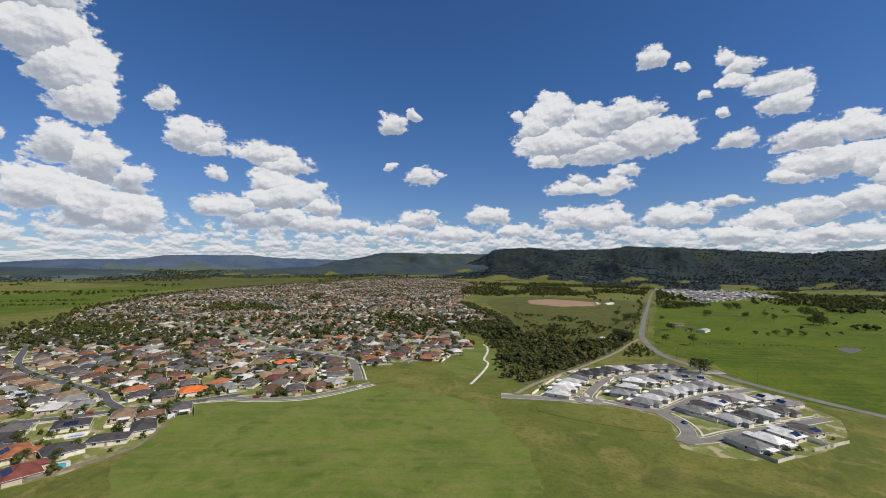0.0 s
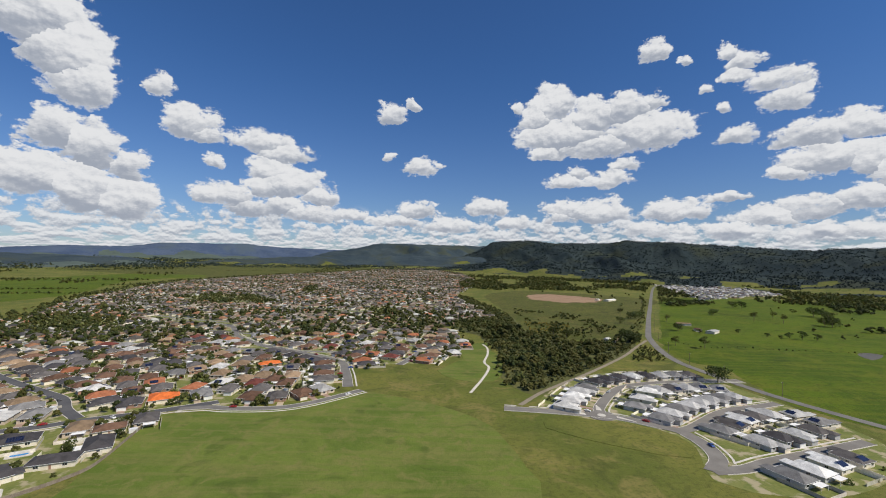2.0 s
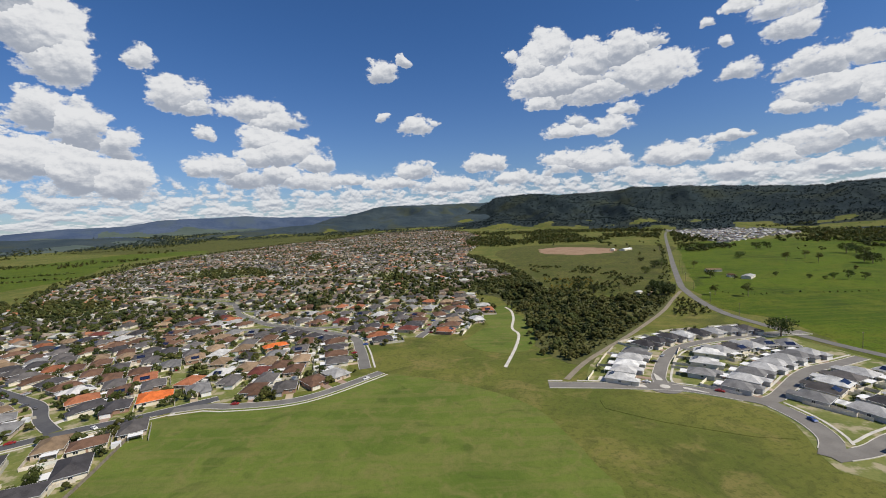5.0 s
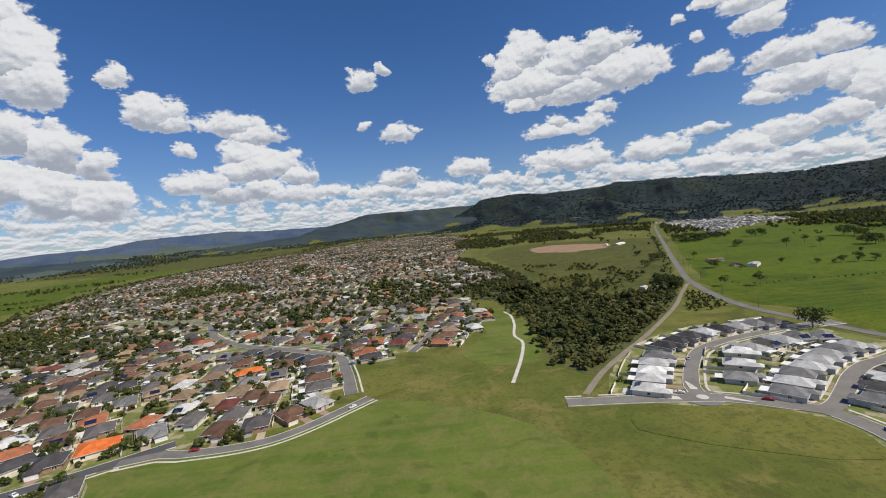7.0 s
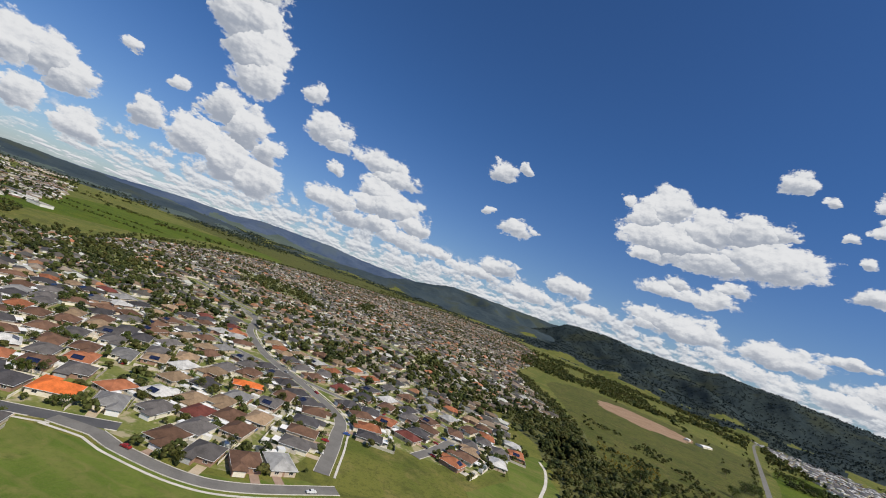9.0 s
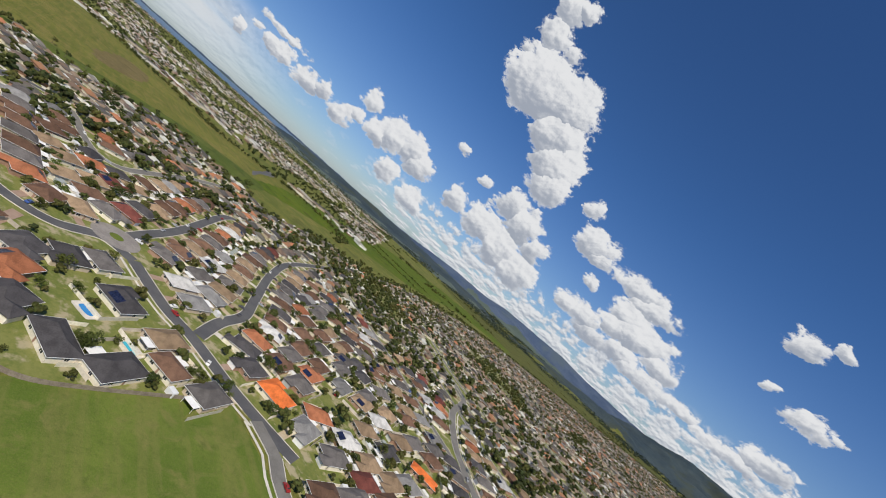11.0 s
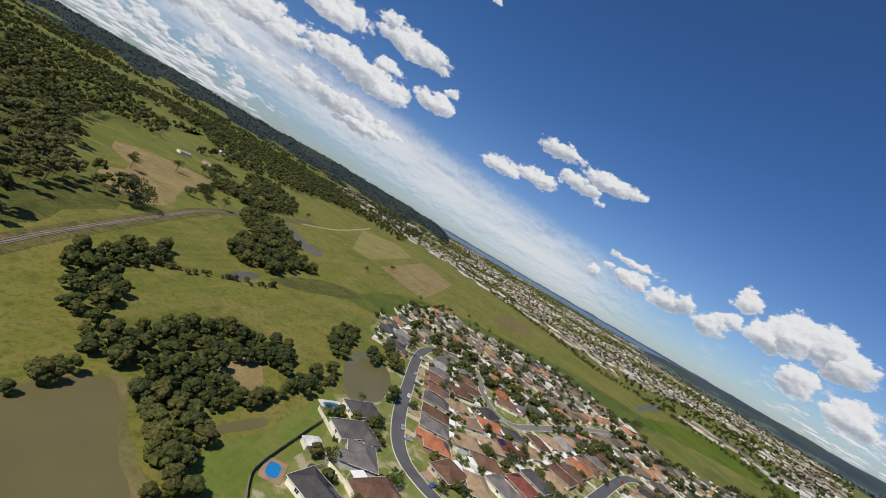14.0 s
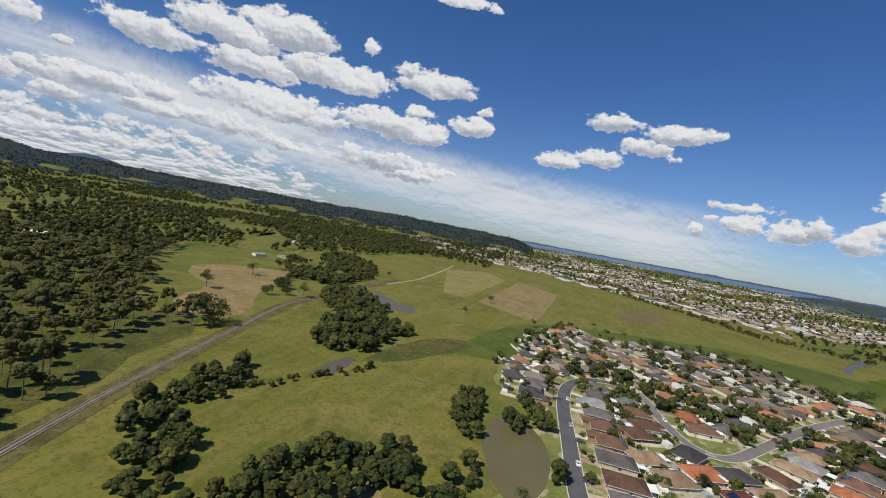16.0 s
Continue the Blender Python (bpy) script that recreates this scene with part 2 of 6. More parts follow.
# ---- materials ----
def material(name, low, high, scale, rough=0.9, bump=0.0, fine=8.0, third=None, third_scale=None, metal=0.0, vary=None, gloss=0.3, bump_scale=None):
    """Two colours mixed by coarse and fine noise in world metres, an optional third in patches, relief by noise."""
    m = bpy.data.materials.new(name)
    m.use_nodes = True
    n = Nodes(m.node_tree)
    p = m.node_tree.nodes["Principled BSDF"]
    where = n.add("ShaderNodeNewGeometry").outputs["Position"]
    coarse = n.noise(where, 1.0 / scale, 5.0, 0.6)
    grain = n.noise(where, fine / scale, 4.0, 0.65)
    fac = n.math("ADD", n.math("MULTIPLY", coarse, 0.62), n.math("MULTIPLY", grain, 0.38))
    col = n.mix(n.step(fac, 0.36, 0.64), low, high)
    if third:
        col = n.mix(n.step(n.noise(where, 1.0 / third_scale, 4.0, 0.6), 0.5, 0.62), col, third)
    if vary == "island":
        r = n.add("ShaderNodeNewGeometry").outputs["Random Per Island"]
    elif vary == "object":
        r = n.add("ShaderNodeObjectInfo").outputs["Random"]
    if vary:
        hsv = n.add("ShaderNodeHueSaturation", Color=col)
        n.put(hsv.inputs["Hue"], n.math("MULTIPLY_ADD", r, 0.05, 0.475))
        n.put(hsv.inputs["Value"], n.math("MULTIPLY_ADD", n.math("FRACT", n.math("MULTIPLY", r, 7.13)), 0.7, 0.65))
        col = hsv.outputs[0]
    n.put(p.inputs["Base Color"], col)
    n.put(p.inputs["Roughness"], n.math("MULTIPLY_ADD", grain, 0.2, rough - 0.1))
    p.inputs["Metallic"].default_value = metal
    p.inputs["Specular IOR Level"].default_value = gloss
    if bump:
        b = n.add("ShaderNodeBump", Strength=0.6, Distance=bump, Height=n.noise(where, bump_scale or fine / scale, 5.0, 0.65))
        n.put(p.inputs["Normal"], b.outputs[0])
    return m


def leafy(m, share=0.35):
    """Lets light through leaves."""
    n = Nodes(m.node_tree)
    p = m.node_tree.nodes["Principled BSDF"]
    glow = n.add("ShaderNodeBsdfTranslucent")
    n.put(glow.inputs["Color"], p.inputs["Base Color"].links[0].from_socket)
    mix = n.add("ShaderNodeMixShader", Fac=share)
    m.node_tree.links.new(p.outputs[0], mix.inputs[1])
    m.node_tree.links.new(glow.outputs[0], mix.inputs[2])
    m.node_tree.links.new(mix.outputs[0], m.node_tree.nodes["Material Output"].inputs[0])


def palette(name, colours, source, rough=0.75, rows=0.0):
    """One of several colours for each island or object, with weathering and rows of tiles."""
    m = bpy.data.materials.new(name)
    m.use_nodes = True
    n = Nodes(m.node_tree)
    p = m.node_tree.nodes["Principled BSDF"]
    r = n.add("ShaderNodeNewGeometry").outputs["Random Per Island"] if source == "island" else n.add("ShaderNodeObjectInfo").outputs["Random"]
    col = n.ramp(r, [(i / len(colours), c) for i, c in enumerate(colours)], True)
    where = n.add("ShaderNodeNewGeometry").outputs["Position"]
    dirt = n.math("ADD", n.math("MULTIPLY", n.noise(where, 0.35, 4.0, 0.6), 0.6), n.math("MULTIPLY", n.noise(where, 3.0, 3.0, 0.6), 0.4))
    col = n.mix(n.step(dirt, 0.3, 0.7, 0.0, 0.3), col, (0.5, 0.5, 0.5), "MULTIPLY")
    n.put(p.inputs["Base Color"], col)
    p.inputs["Roughness"].default_value = rough
    p.inputs["Specular IOR Level"].default_value = 0.15
    return m


def tiled(name, colour, rough=0.75, course=0.32, metal=0.0):
    """A roof colour with weathered courses that step down the slope."""
    m = bpy.data.materials.new(name)
    m.use_nodes = True
    n = Nodes(m.node_tree)
    p = m.node_tree.nodes["Principled BSDF"]
    where = n.add("ShaderNodeNewGeometry").outputs["Position"]
    z = n.add("ShaderNodeSeparateXYZ", Vector=where).outputs[2]
    saw = n.math("FRACT", n.math("MULTIPLY", z, 1.0 / (course * 0.37)))
    dirt = n.math("ADD", n.math("MULTIPLY", n.noise(where, 0.25, 4.0, 0.6), 0.6), n.math("MULTIPLY", n.noise(where, 2.5, 4.0, 0.65), 0.4))
    dark = tuple(c * 0.55 for c in colour)
    col = n.mix(n.step(dirt, 0.35, 0.68), colour, dark)
    info = n.add("ShaderNodeObjectInfo").outputs["Random"]
    hsv = n.add("ShaderNodeHueSaturation", Color=col)
    n.put(hsv.inputs["Value"], n.math("MULTIPLY_ADD", info, 0.6, 0.92))
    n.put(p.inputs["Base Color"], hsv.outputs[0])
    p.inputs["Roughness"].default_value, p.inputs["Metallic"].default_value = rough, metal
    p.inputs["Specular IOR Level"].default_value = 0.12
    b = n.add("ShaderNodeBump", Strength=0.5, Distance=0.03, Height=saw)
    n.put(p.inputs["Normal"], b.outputs[0])
    return m


def water_material(name, colour, rough, ripple):
    m = bpy.data.materials.new(name)
    m.use_nodes = True
    n = Nodes(m.node_tree)
    p = m.node_tree.nodes["Principled BSDF"]
    where = n.add("ShaderNodeNewGeometry").outputs["Position"]
    col = n.mix(n.noise(where, 0.05, 3.0), colour, tuple(c * 0.7 for c in colour))
    n.put(p.inputs["Base Color"], col)
    p.inputs["Roughness"].default_value, p.inputs["IOR"].default_value = rough, 1.33
    b = n.add("ShaderNodeBump", Strength=0.25, Distance=ripple, Height=n.noise(where, 0.8, 4.0, 0.6))
    n.put(p.inputs["Normal"], b.outputs[0])
    return m


def meadow(name, low, high, yellow, dark, scale, tufts=0.35, streak=0.0):
    """Grass: two greens in broad drifts, yellowed patches, dark rank tufts and, where it is mown or grazed, streaks."""
    m = bpy.data.materials.new(name)
    m.use_nodes = True
    n = Nodes(m.node_tree)
    p = m.node_tree.nodes["Principled BSDF"]
    where = n.add("ShaderNodeNewGeometry").outputs["Position"]
    drift = n.noise(where, 1.0 / scale, 6.0, 0.62, 0.6)
    col = n.mix(n.step(drift, 0.38, 0.62), low, high)
    patch = n.noise(where, 3.3 / scale, 6.0, 0.66, 0.8)
    col = n.mix(n.math("MULTIPLY", n.step(patch, 0.48, 0.66), 0.8), col, yellow)
    damp = n.noise(where, 1.7 / scale, 5.0, 0.6, 1.2)
    col = n.mix(n.math("MULTIPLY", n.step(damp, 0.44, 0.32), 0.7), col, dark)
    if streak:
        wave = n.noise(n.add("ShaderNodeMapping", Vector=where, Rotation=(0, 0, streak), Scale=(0.012, 0.16, 0.1)).outputs[0], 1.0, 4.0, 0.55)
        col = n.mix(n.math("MULTIPLY", n.step(wave, 0.46, 0.6), 0.45), col, yellow)
    rank = n.noise(where, 0.11, 6.0, 0.72, 0.5)
    col = n.mix(n.math("MULTIPLY", n.step(rank, 0.5, 0.62), tufts), col, dark)
    tuft = n.noise(where, 0.42, 5.0, 0.75)
    col = n.mix(n.math("MULTIPLY", n.step(tuft, 0.5, 0.62), tufts * 1.4), col, dark)
    grain = n.noise(where, 2.2, 4.0, 0.7)
    col = n.mix(n.math("MULTIPLY", n.step(grain, 0.45, 0.62), 0.3), col, yellow)
    n.put(p.inputs["Base Color"], col)
    p.inputs["Roughness"].default_value, p.inputs["Specular IOR Level"].default_value = 0.95, 0.15
    bump = n.add("ShaderNodeBump", Strength=0.7, Distance=0.35, Height=n.noise(where, 0.6, 6.0, 0.7))
    n.put(p.inputs["Normal"], bump.outputs[0])
    return m


GRASS = meadow("pasture grass", (0.085, 0.110, 0.018), (0.145, 0.150, 0.030), (0.20, 0.17, 0.055), (0.055, 0.070, 0.015), 90, 0.45)
LUSH = meadow("lush green pasture", (0.050, 0.090, 0.004), (0.082, 0.128, 0.005), (0.115, 0.130, 0.012), (0.026, 0.046, 0.006), 130, 0.45, 0.5)
OLIVE = meadow("rough olive pasture", (0.066, 0.084, 0.014), (0.102, 0.108, 0.022), (0.140, 0.118, 0.038), (0.034, 0.042, 0.012), 60, 0.7)
DRY = meadow("dry yellow grass", (0.19, 0.140, 0.055), (0.25, 0.185, 0.080), (0.29, 0.22, 0.11), (0.11, 0.10, 0.035), 40)
MOWN = meadow("mown paddock grass", (0.098, 0.116, 0.017), (0.152, 0.152, 0.028), (0.20, 0.165, 0.05), (0.062, 0.076, 0.014), 95, 0.5, -0.15)
LAWN = meadow("lawn grass", (0.085, 0.130, 0.018), (0.125, 0.165, 0.028), (0.17, 0.165, 0.05), (0.06, 0.09, 0.015), 40, 0.2, 0.9)
YARD = material("suburban yards", (0.10, 0.13, 0.024), (0.19, 0.195, 0.055), 14, bump=0.05, fine=9, third=(0.34, 0.295, 0.18), third_scale=9, bump_scale=1.5)
SCRUB = material("rough scrub ground", (0.065, 0.075, 0.02), (0.12, 0.115, 0.035), 14, bump=0.5, fine=8, bump_scale=0.6)
SOIL = material("bare soil", (0.24, 0.15, 0.085), (0.33, 0.22, 0.14), 25, bump=0.1, bump_scale=0.6)
ASPHALT = material("asphalt", (0.075, 0.075, 0.08), (0.11, 0.108, 0.108), 12, 0.85, 0.01, 20, bump_scale=6.0)
OLD_ASPHALT = material("weathered grey asphalt", (0.14, 0.132, 0.12), (0.2, 0.19, 0.172), 12, 0.85, 0.01, 20, bump_scale=6.0)
ESTATE_ROAD = material("grey estate road", (0.165, 0.152, 0.135), (0.22, 0.205, 0.182), 10, 0.85, 0.01, 20, bump_scale=6.0)
CONCRETE = material("concrete", (0.48, 0.45, 0.39), (0.63, 0.59, 0.52), 5, 0.8, 0.005, 12, bump_scale=5.0)
PAVER = material("brick paving", (0.28, 0.19, 0.14), (0.36, 0.26, 0.2), 3, 0.8, 0.005, 12, bump_scale=5.0)
BALLAST = material("railway ballast", (0.16, 0.13, 0.10), (0.24, 0.2, 0.16), 5, 0.95, 0.06, 12, bump_scale=3.0)
WHITE = material("white paint", (0.72, 0.71, 0.68), (0.82, 0.81, 0.78), 4, 0.6)
CREAM = material("cream stucco", (0.64, 0.58, 0.46), (0.78, 0.72, 0.6), 5, 0.85, 0.003)
BRICK = material("brown brick", (0.27, 0.16, 0.11), (0.36, 0.23, 0.165), 2, 0.85, 0.004, 14)
PALE_BRICK = material("pale brick", (0.45, 0.36, 0.27), (0.56, 0.47, 0.37), 2, 0.85, 0.004, 14)
GREY_WALL = material("grey stucco", (0.36, 0.36, 0.36), (0.5, 0.5, 0.49), 5, 0.85, 0.003)
FENCE = material("fence steel and timber", (0.52, 0.47, 0.38), (0.72, 0.67, 0.57), 6, 0.8, vary="island")
BARK = material("grey bark", (0.13, 0.10, 0.075), (0.23, 0.19, 0.15), 1.5, 0.95, 0.02)
LEAF = material("eucalypt leaves", (0.065, 0.083, 0.018), (0.135, 0.145, 0.038), 9, 0.7, vary="object", fine=14, gloss=0.25)
LEAF_DARK = material("dark fig leaves", (0.045, 0.064, 0.015), (0.088, 0.11, 0.026), 7, 0.65, vary="object", fine=14, gloss=0.25)
LEAF_LIGHT = material("yellow-green leaves", (0.07, 0.095, 0.018), (0.13, 0.15, 0.03), 6, 0.7, vary="object", fine=14, gloss=0.25)
# dark crowns shifted to blue; the shift paints distance haze
FOREST_LEAVES = material("escarpment tree crowns with haze tint", (0.022, 0.034, 0.036), (0.042, 0.056, 0.050), 140, 0.85, vary="island", fine=9, gloss=0.1)
# leaves paler and bluer than near ones, as haze painted into them
HAZY_LEAVES = material("distant tree crowns with haze tint", (0.045, 0.064, 0.055), (0.075, 0.095, 0.07), 140, 0.9, vary="island", fine=9, gloss=0.1)
WOODS_OLIVE = material("olive woodland leaves", (0.068, 0.072, 0.018), (0.125, 0.12, 0.034), 25, 0.75, vary="island", fine=14, gloss=0.2)
WOODS_DARK = material("dark woodland leaves", (0.036, 0.050, 0.016), (0.072, 0.086, 0.028), 25, 0.75, vary="island", fine=14, gloss=0.2)
WOODS = material("woodland leaves", (0.054, 0.068, 0.018), (0.105, 0.115, 0.032), 25, 0.75, vary="island", fine=14, gloss=0.2)
# dark forest ground under those crowns, its blue cast standing in for haze
FOREST = material("escarpment forest with haze tint", (0.017, 0.028, 0.032), (0.034, 0.047, 0.045), 160, 0.9, 6.0, 12, third=(0.036, 0.044, 0.03), third_scale=300, gloss=0.1, bump_scale=0.05)
# far forest green turned blue: the haze of distance is painted in
FAR_FOREST = material("distant forest with haze tint", (0.046, 0.070, 0.122), (0.074, 0.100, 0.150), 260, 0.95, 9.0, 10, third=(0.07, 0.095, 0.125), third_scale=300, gloss=0.1, bump_scale=0.03)
for m in (LEAF, LEAF_DARK, LEAF_LIGHT, WOODS, WOODS_OLIVE, WOODS_DARK, FOREST_LEAVES, HAZY_LEAVES):
    leafy(m)
GUM = material("grey-green gum leaves", (0.082, 0.084, 0.028), (0.145, 0.138, 0.05), 25, 0.75, vary="island", fine=14, gloss=0.2)
leafy(GUM)
GLASS = material("dark window glass", (0.02, 0.022, 0.025), (0.04, 0.043, 0.048), 2, 0.15, gloss=0.6)
SOLAR = material("solar glass", (0.010, 0.014, 0.035), (0.02, 0.026, 0.06), 2, 0.2, gloss=0.6)
POOL = water_material("pool water", (0.05, 0.42, 0.55), 0.05, 0.01)
POOL_BLUE = water_material("blue pool water", (0.02, 0.22, 0.55), 0.05, 0.01)
POND = water_material("brown pond water", (0.15, 0.13, 0.055), 0.3, 0.03)
DAM = water_material("grey dam water", (0.12, 0.108, 0.085), 0.5, 0.03)
# water blue raised above its own tone to include the haze over it
LAKE = water_material("lake water lightened for haze", (0.11, 0.17, 0.23), 0.35, 0.3)
ROOFS = {
    "charcoal": tiled("charcoal roof tiles", (0.062, 0.058, 0.060)),
    "brown": tiled("brown roof tiles", (0.135, 0.078, 0.052)),
    "slate": tiled("slate grey roof tiles", (0.115, 0.105, 0.100)),
    "terracotta": tiled("terracotta roof tiles", (0.30, 0.115, 0.058)),
    "maroon": tiled("maroon roof tiles", (0.145, 0.048, 0.038)),
    "tan": tiled("tan roof tiles", (0.27, 0.19, 0.12)),
    "orange": tiled("bright orange roof tiles", (0.52, 0.13, 0.035)),
    "green": tiled("grey-green steel roof", (0.12, 0.19, 0.14), 0.5),
    "pale": tiled("pale grey steel roof", (0.44, 0.43, 0.41), 0.5),
    "silver": tiled("mid-grey roof tiles", (0.20, 0.195, 0.19)),
    "white": tiled("white steel roof", (0.62, 0.61, 0.58), 0.5),
}
ROOF_MIX = palette("mixed roof tiles", [(0.059, 0.056, 0.055), (0.1, 0.089, 0.077), (0.17, 0.12, 0.088), (0.13, 0.11, 0.095), (0.24, 0.18, 0.13), (0.07, 0.067, 0.068), (0.32, 0.28, 0.21), (0.081, 0.076, 0.07), (0.16, 0.13, 0.097),
                                        (0.29, 0.15, 0.083), (0.14, 0.11, 0.093), (0.49, 0.49, 0.44), (0.091, 0.085, 0.079), (0.19, 0.18, 0.16), (0.21, 0.15, 0.099), (0.39, 0.17, 0.088), (0.28, 0.23, 0.18), (0.13, 0.12, 0.1)], "island")
WALL_MIX = palette("mixed house walls", [(0.6, 0.52, 0.4), (0.3, 0.18, 0.12), (0.72, 0.67, 0.56), (0.5, 0.41, 0.31), (0.76, 0.74, 0.68), (0.68, 0.62, 0.5)], "island", 0.85)
SHED_MIX = palette("mixed sheds and patio covers", [(0.75, 0.73, 0.68), (0.6, 0.55, 0.45), (0.7, 0.7, 0.7), (0.35, 0.38, 0.36), (0.8, 0.78, 0.74)], "island", 0.6)
CAR_MIX = palette("car paint", [(0.7, 0.7, 0.7), (0.08, 0.08, 0.09), (0.35, 0.36, 0.38), (0.75, 0.75, 0.74), (0.3, 0.03, 0.03), (0.05, 0.1, 0.3)], "object", 0.3)
TOWN_ROOFS = palette("town roofs", [(0.5, 0.48, 0.45), (0.3, 0.28, 0.26), (0.18, 0.13, 0.10), (0.66, 0.64, 0.6), (0.24, 0.15, 0.10), (0.11, 0.10, 0.10), (0.4, 0.37, 0.33), (0.2, 0.17, 0.15), (0.14, 0.12, 0.11), (0.28, 0.22, 0.17)], "island", 0.7)

# ---- helpers for geometry ----
rng = np.random.default_rng(7)
CX, CY, EYE = -60.0, 120.0, 98.0
NEAR, SPAN = 1800.0, 2900.0


def draw_in(x, y):
    """Brings far country nearer and lifts it, so that the whole valley fits in five kilometres."""
    r = math.hypot(x - CX, y - CY)
    if r <= NEAR:
        return x, y
    k = (NEAR + (r - NEAR) / (1 + (r - NEAR) / SPAN)) / r
    return CX + (x - CX) * k, CY + (y - CY) * k


def rise(x, y):
    """Height of the ground: level near by, a shallow bowl far off."""
    q = math.hypot(x - CX, y - CY)
    if q <= NEAR:
        return 0.0
    s = min(q - NEAR, SPAN * 0.985)
    return EYE * (1 - q / (NEAR + s / (1 - s / SPAN)))


def rise_all(x, y):
    q = np.hypot(x - CX, y - CY)
    s = np.clip(q - NEAR, 0, SPAN * 0.985)
    return np.where(q <= NEAR, 0.0, EYE * (1 - q / (NEAR + s / (1 - s / SPAN))))


def polar(az, r):
    return CX + r * math.sin(radians(az)), CY + r * math.cos(radians(az))


def mesh_object(name, verts, faces, mats, index=None, smooth=False):
    """An object from arrays: verts (n, 3) and faces (m, 3 or 4)."""
    me = bpy.data.meshes.new(name)
    verts, faces = np.asarray(verts, np.float32), np.asarray(faces, np.int32)
    k = faces.shape[1]
    me.vertices.add(len(verts)), me.loops.add(faces.size), me.polygons.add(len(faces))
    me.vertices.foreach_set("co", verts.ravel())
    me.loops.foreach_set("vertex_index", faces.ravel())
    me.polygons.foreach_set("loop_start", np.arange(0, faces.size, k, dtype=np.int32))
    for m in mats:
        me.materials.append(m)
    if index is not None:
        me.polygons.foreach_set("material_index", np.asarray(index, np.int32))
    me.update(calc_edges=True)
    if smooth:
        me.shade_smooth()
    else:
        me.shade_flat()
    return new(name, me)


def part(name, bm, mat, parent, label=""):
    """Links a bmesh as one mesh object under a thing or under a part."""
    me = bpy.data.meshes.new(name)
    bmesh.ops.recalc_face_normals(bm, faces=bm.faces)
    bm.to_mesh(me)
    bm.free()
    me.materials.append(mat)
    ob = new(name, me)
    ob.parent = parent
    return tagged(ob, label)


def boxed(bm, x0, y0, z0, x1, y1, z1):
    """Adds a box between two corners to a bmesh."""
    v = [bm.verts.new((x, y, z)) for z in (z0, z1) for x, y in ((x0, y0), (x1, y0), (x1, y1), (x0, y1))]
    for f in ((0, 1, 2, 3), (4, 5, 6, 7), (0, 1, 5, 4), (1, 2, 6, 5), (2, 3, 7, 6), (3, 0, 4, 7)):
        bm.faces.new([v[i] for i in f])
    return bm


def within(poly, x, y):
    """Whether one point lies in a polygon."""
    hit = False
    ax, ay = poly[-1]
    for bx, by in poly:
        if (ay > y) != (by > y) and x < (bx - ax) * (y - ay) / (by - ay) + ax:
            hit = not hit
        ax, ay = bx, by
    return hit


def smooth_line(points, step=4.0):
    """A rounded polyline through the points, with a vertex every few metres."""
    p = np.array(points, float)
    p = np.vstack([2 * p[0] - p[1], p, 2 * p[-1] - p[-2]])
    out = []
    for a, b, c, d in zip(p, p[1:], p[2:], p[3:]):
        m = max(2, int(np.linalg.norm(c - b) / step))
        for u in np.arange(m) / m:
            out.append(0.5 * (2 * b + (c - a) * u + (2 * a - 5 * b + 4 * c - d) * u * u + (3 * b - a - 3 * c + d) * u ** 3))
    out.append(p[-2])
    return np.array(out)


def side_of(line):
    d = np.gradient(line, axis=0)
    d /= np.linalg.norm(d, axis=1, keepdims=True) + 1e-9
    return np.stack([-d[:, 1], d[:, 0]], 1)


def strip(name, line, inner, outer, top, depth, mat, parent=None):
    """A slab along a line between two offsets to its side, with its edges turned down."""
    s = side_of(line)
    z = rise_all(line[:, 0], line[:, 1])[:, None]
    rows = [np.hstack([line + s * o, z + h]) for o, h in ((inner, top - depth), (inner, top), (outer, top), (outer, top - depth))]
    v = np.stack(rows, 1).reshape(-1, 3)
    n = len(line)
    f = [(4 * i + k, 4 * i + k + 1, 4 * i + k + 5, 4 * i + k + 4) for i in range(n - 1) for k in range(3)]
    ob = mesh_object(name, v, f, [mat])
    ob.parent = parent
    return ob


def sheet(name, poly, top, mat, label="", category="field", ragged=0.0, kind="structure", step=12.0, sharp=False):
    """A piece of ground with a softly wandering edge, laid on the land."""
    if sharp:
        ends = np.array(list(poly) + [poly[0]], float)
        line = np.concatenate([a + (b - a) * np.arange(12)[:, None] / 12 for a, b in zip(ends, ends[1:])])
    else:
        line = smooth_line(list(poly) + [poly[0]], step)[:-1]
    if ragged:
        s = side_of(line)
        line = line + s * np.array([[noise.noise(Vector((x * 0.06, y * 0.06, 3.1))) * ragged] for x, y in line])
    bm = bmesh.new()
    vs = [bm.verts.new((x, y, rise(x, y) + top)) for x, y in line]
    low = [bm.verts.new((x, y, rise(x, y) - 0.3)) for x, y in line]
    for i in range(len(vs)):
        bm.faces.new((vs[i], vs[i - 1], low[i - 1], low[i]))
    f = bm.faces.new(vs)
    f.normal_update()
    if f.normal.z < 0:
        f.normal_flip()
    bmesh.ops.triangulate(bm, faces=[f])
    me = bpy.data.meshes.new(name)
    bm.to_mesh(me)
    bm.free()
    me.materials.append(mat)
    return tagged(new(name, me), label, category, kind=kind)


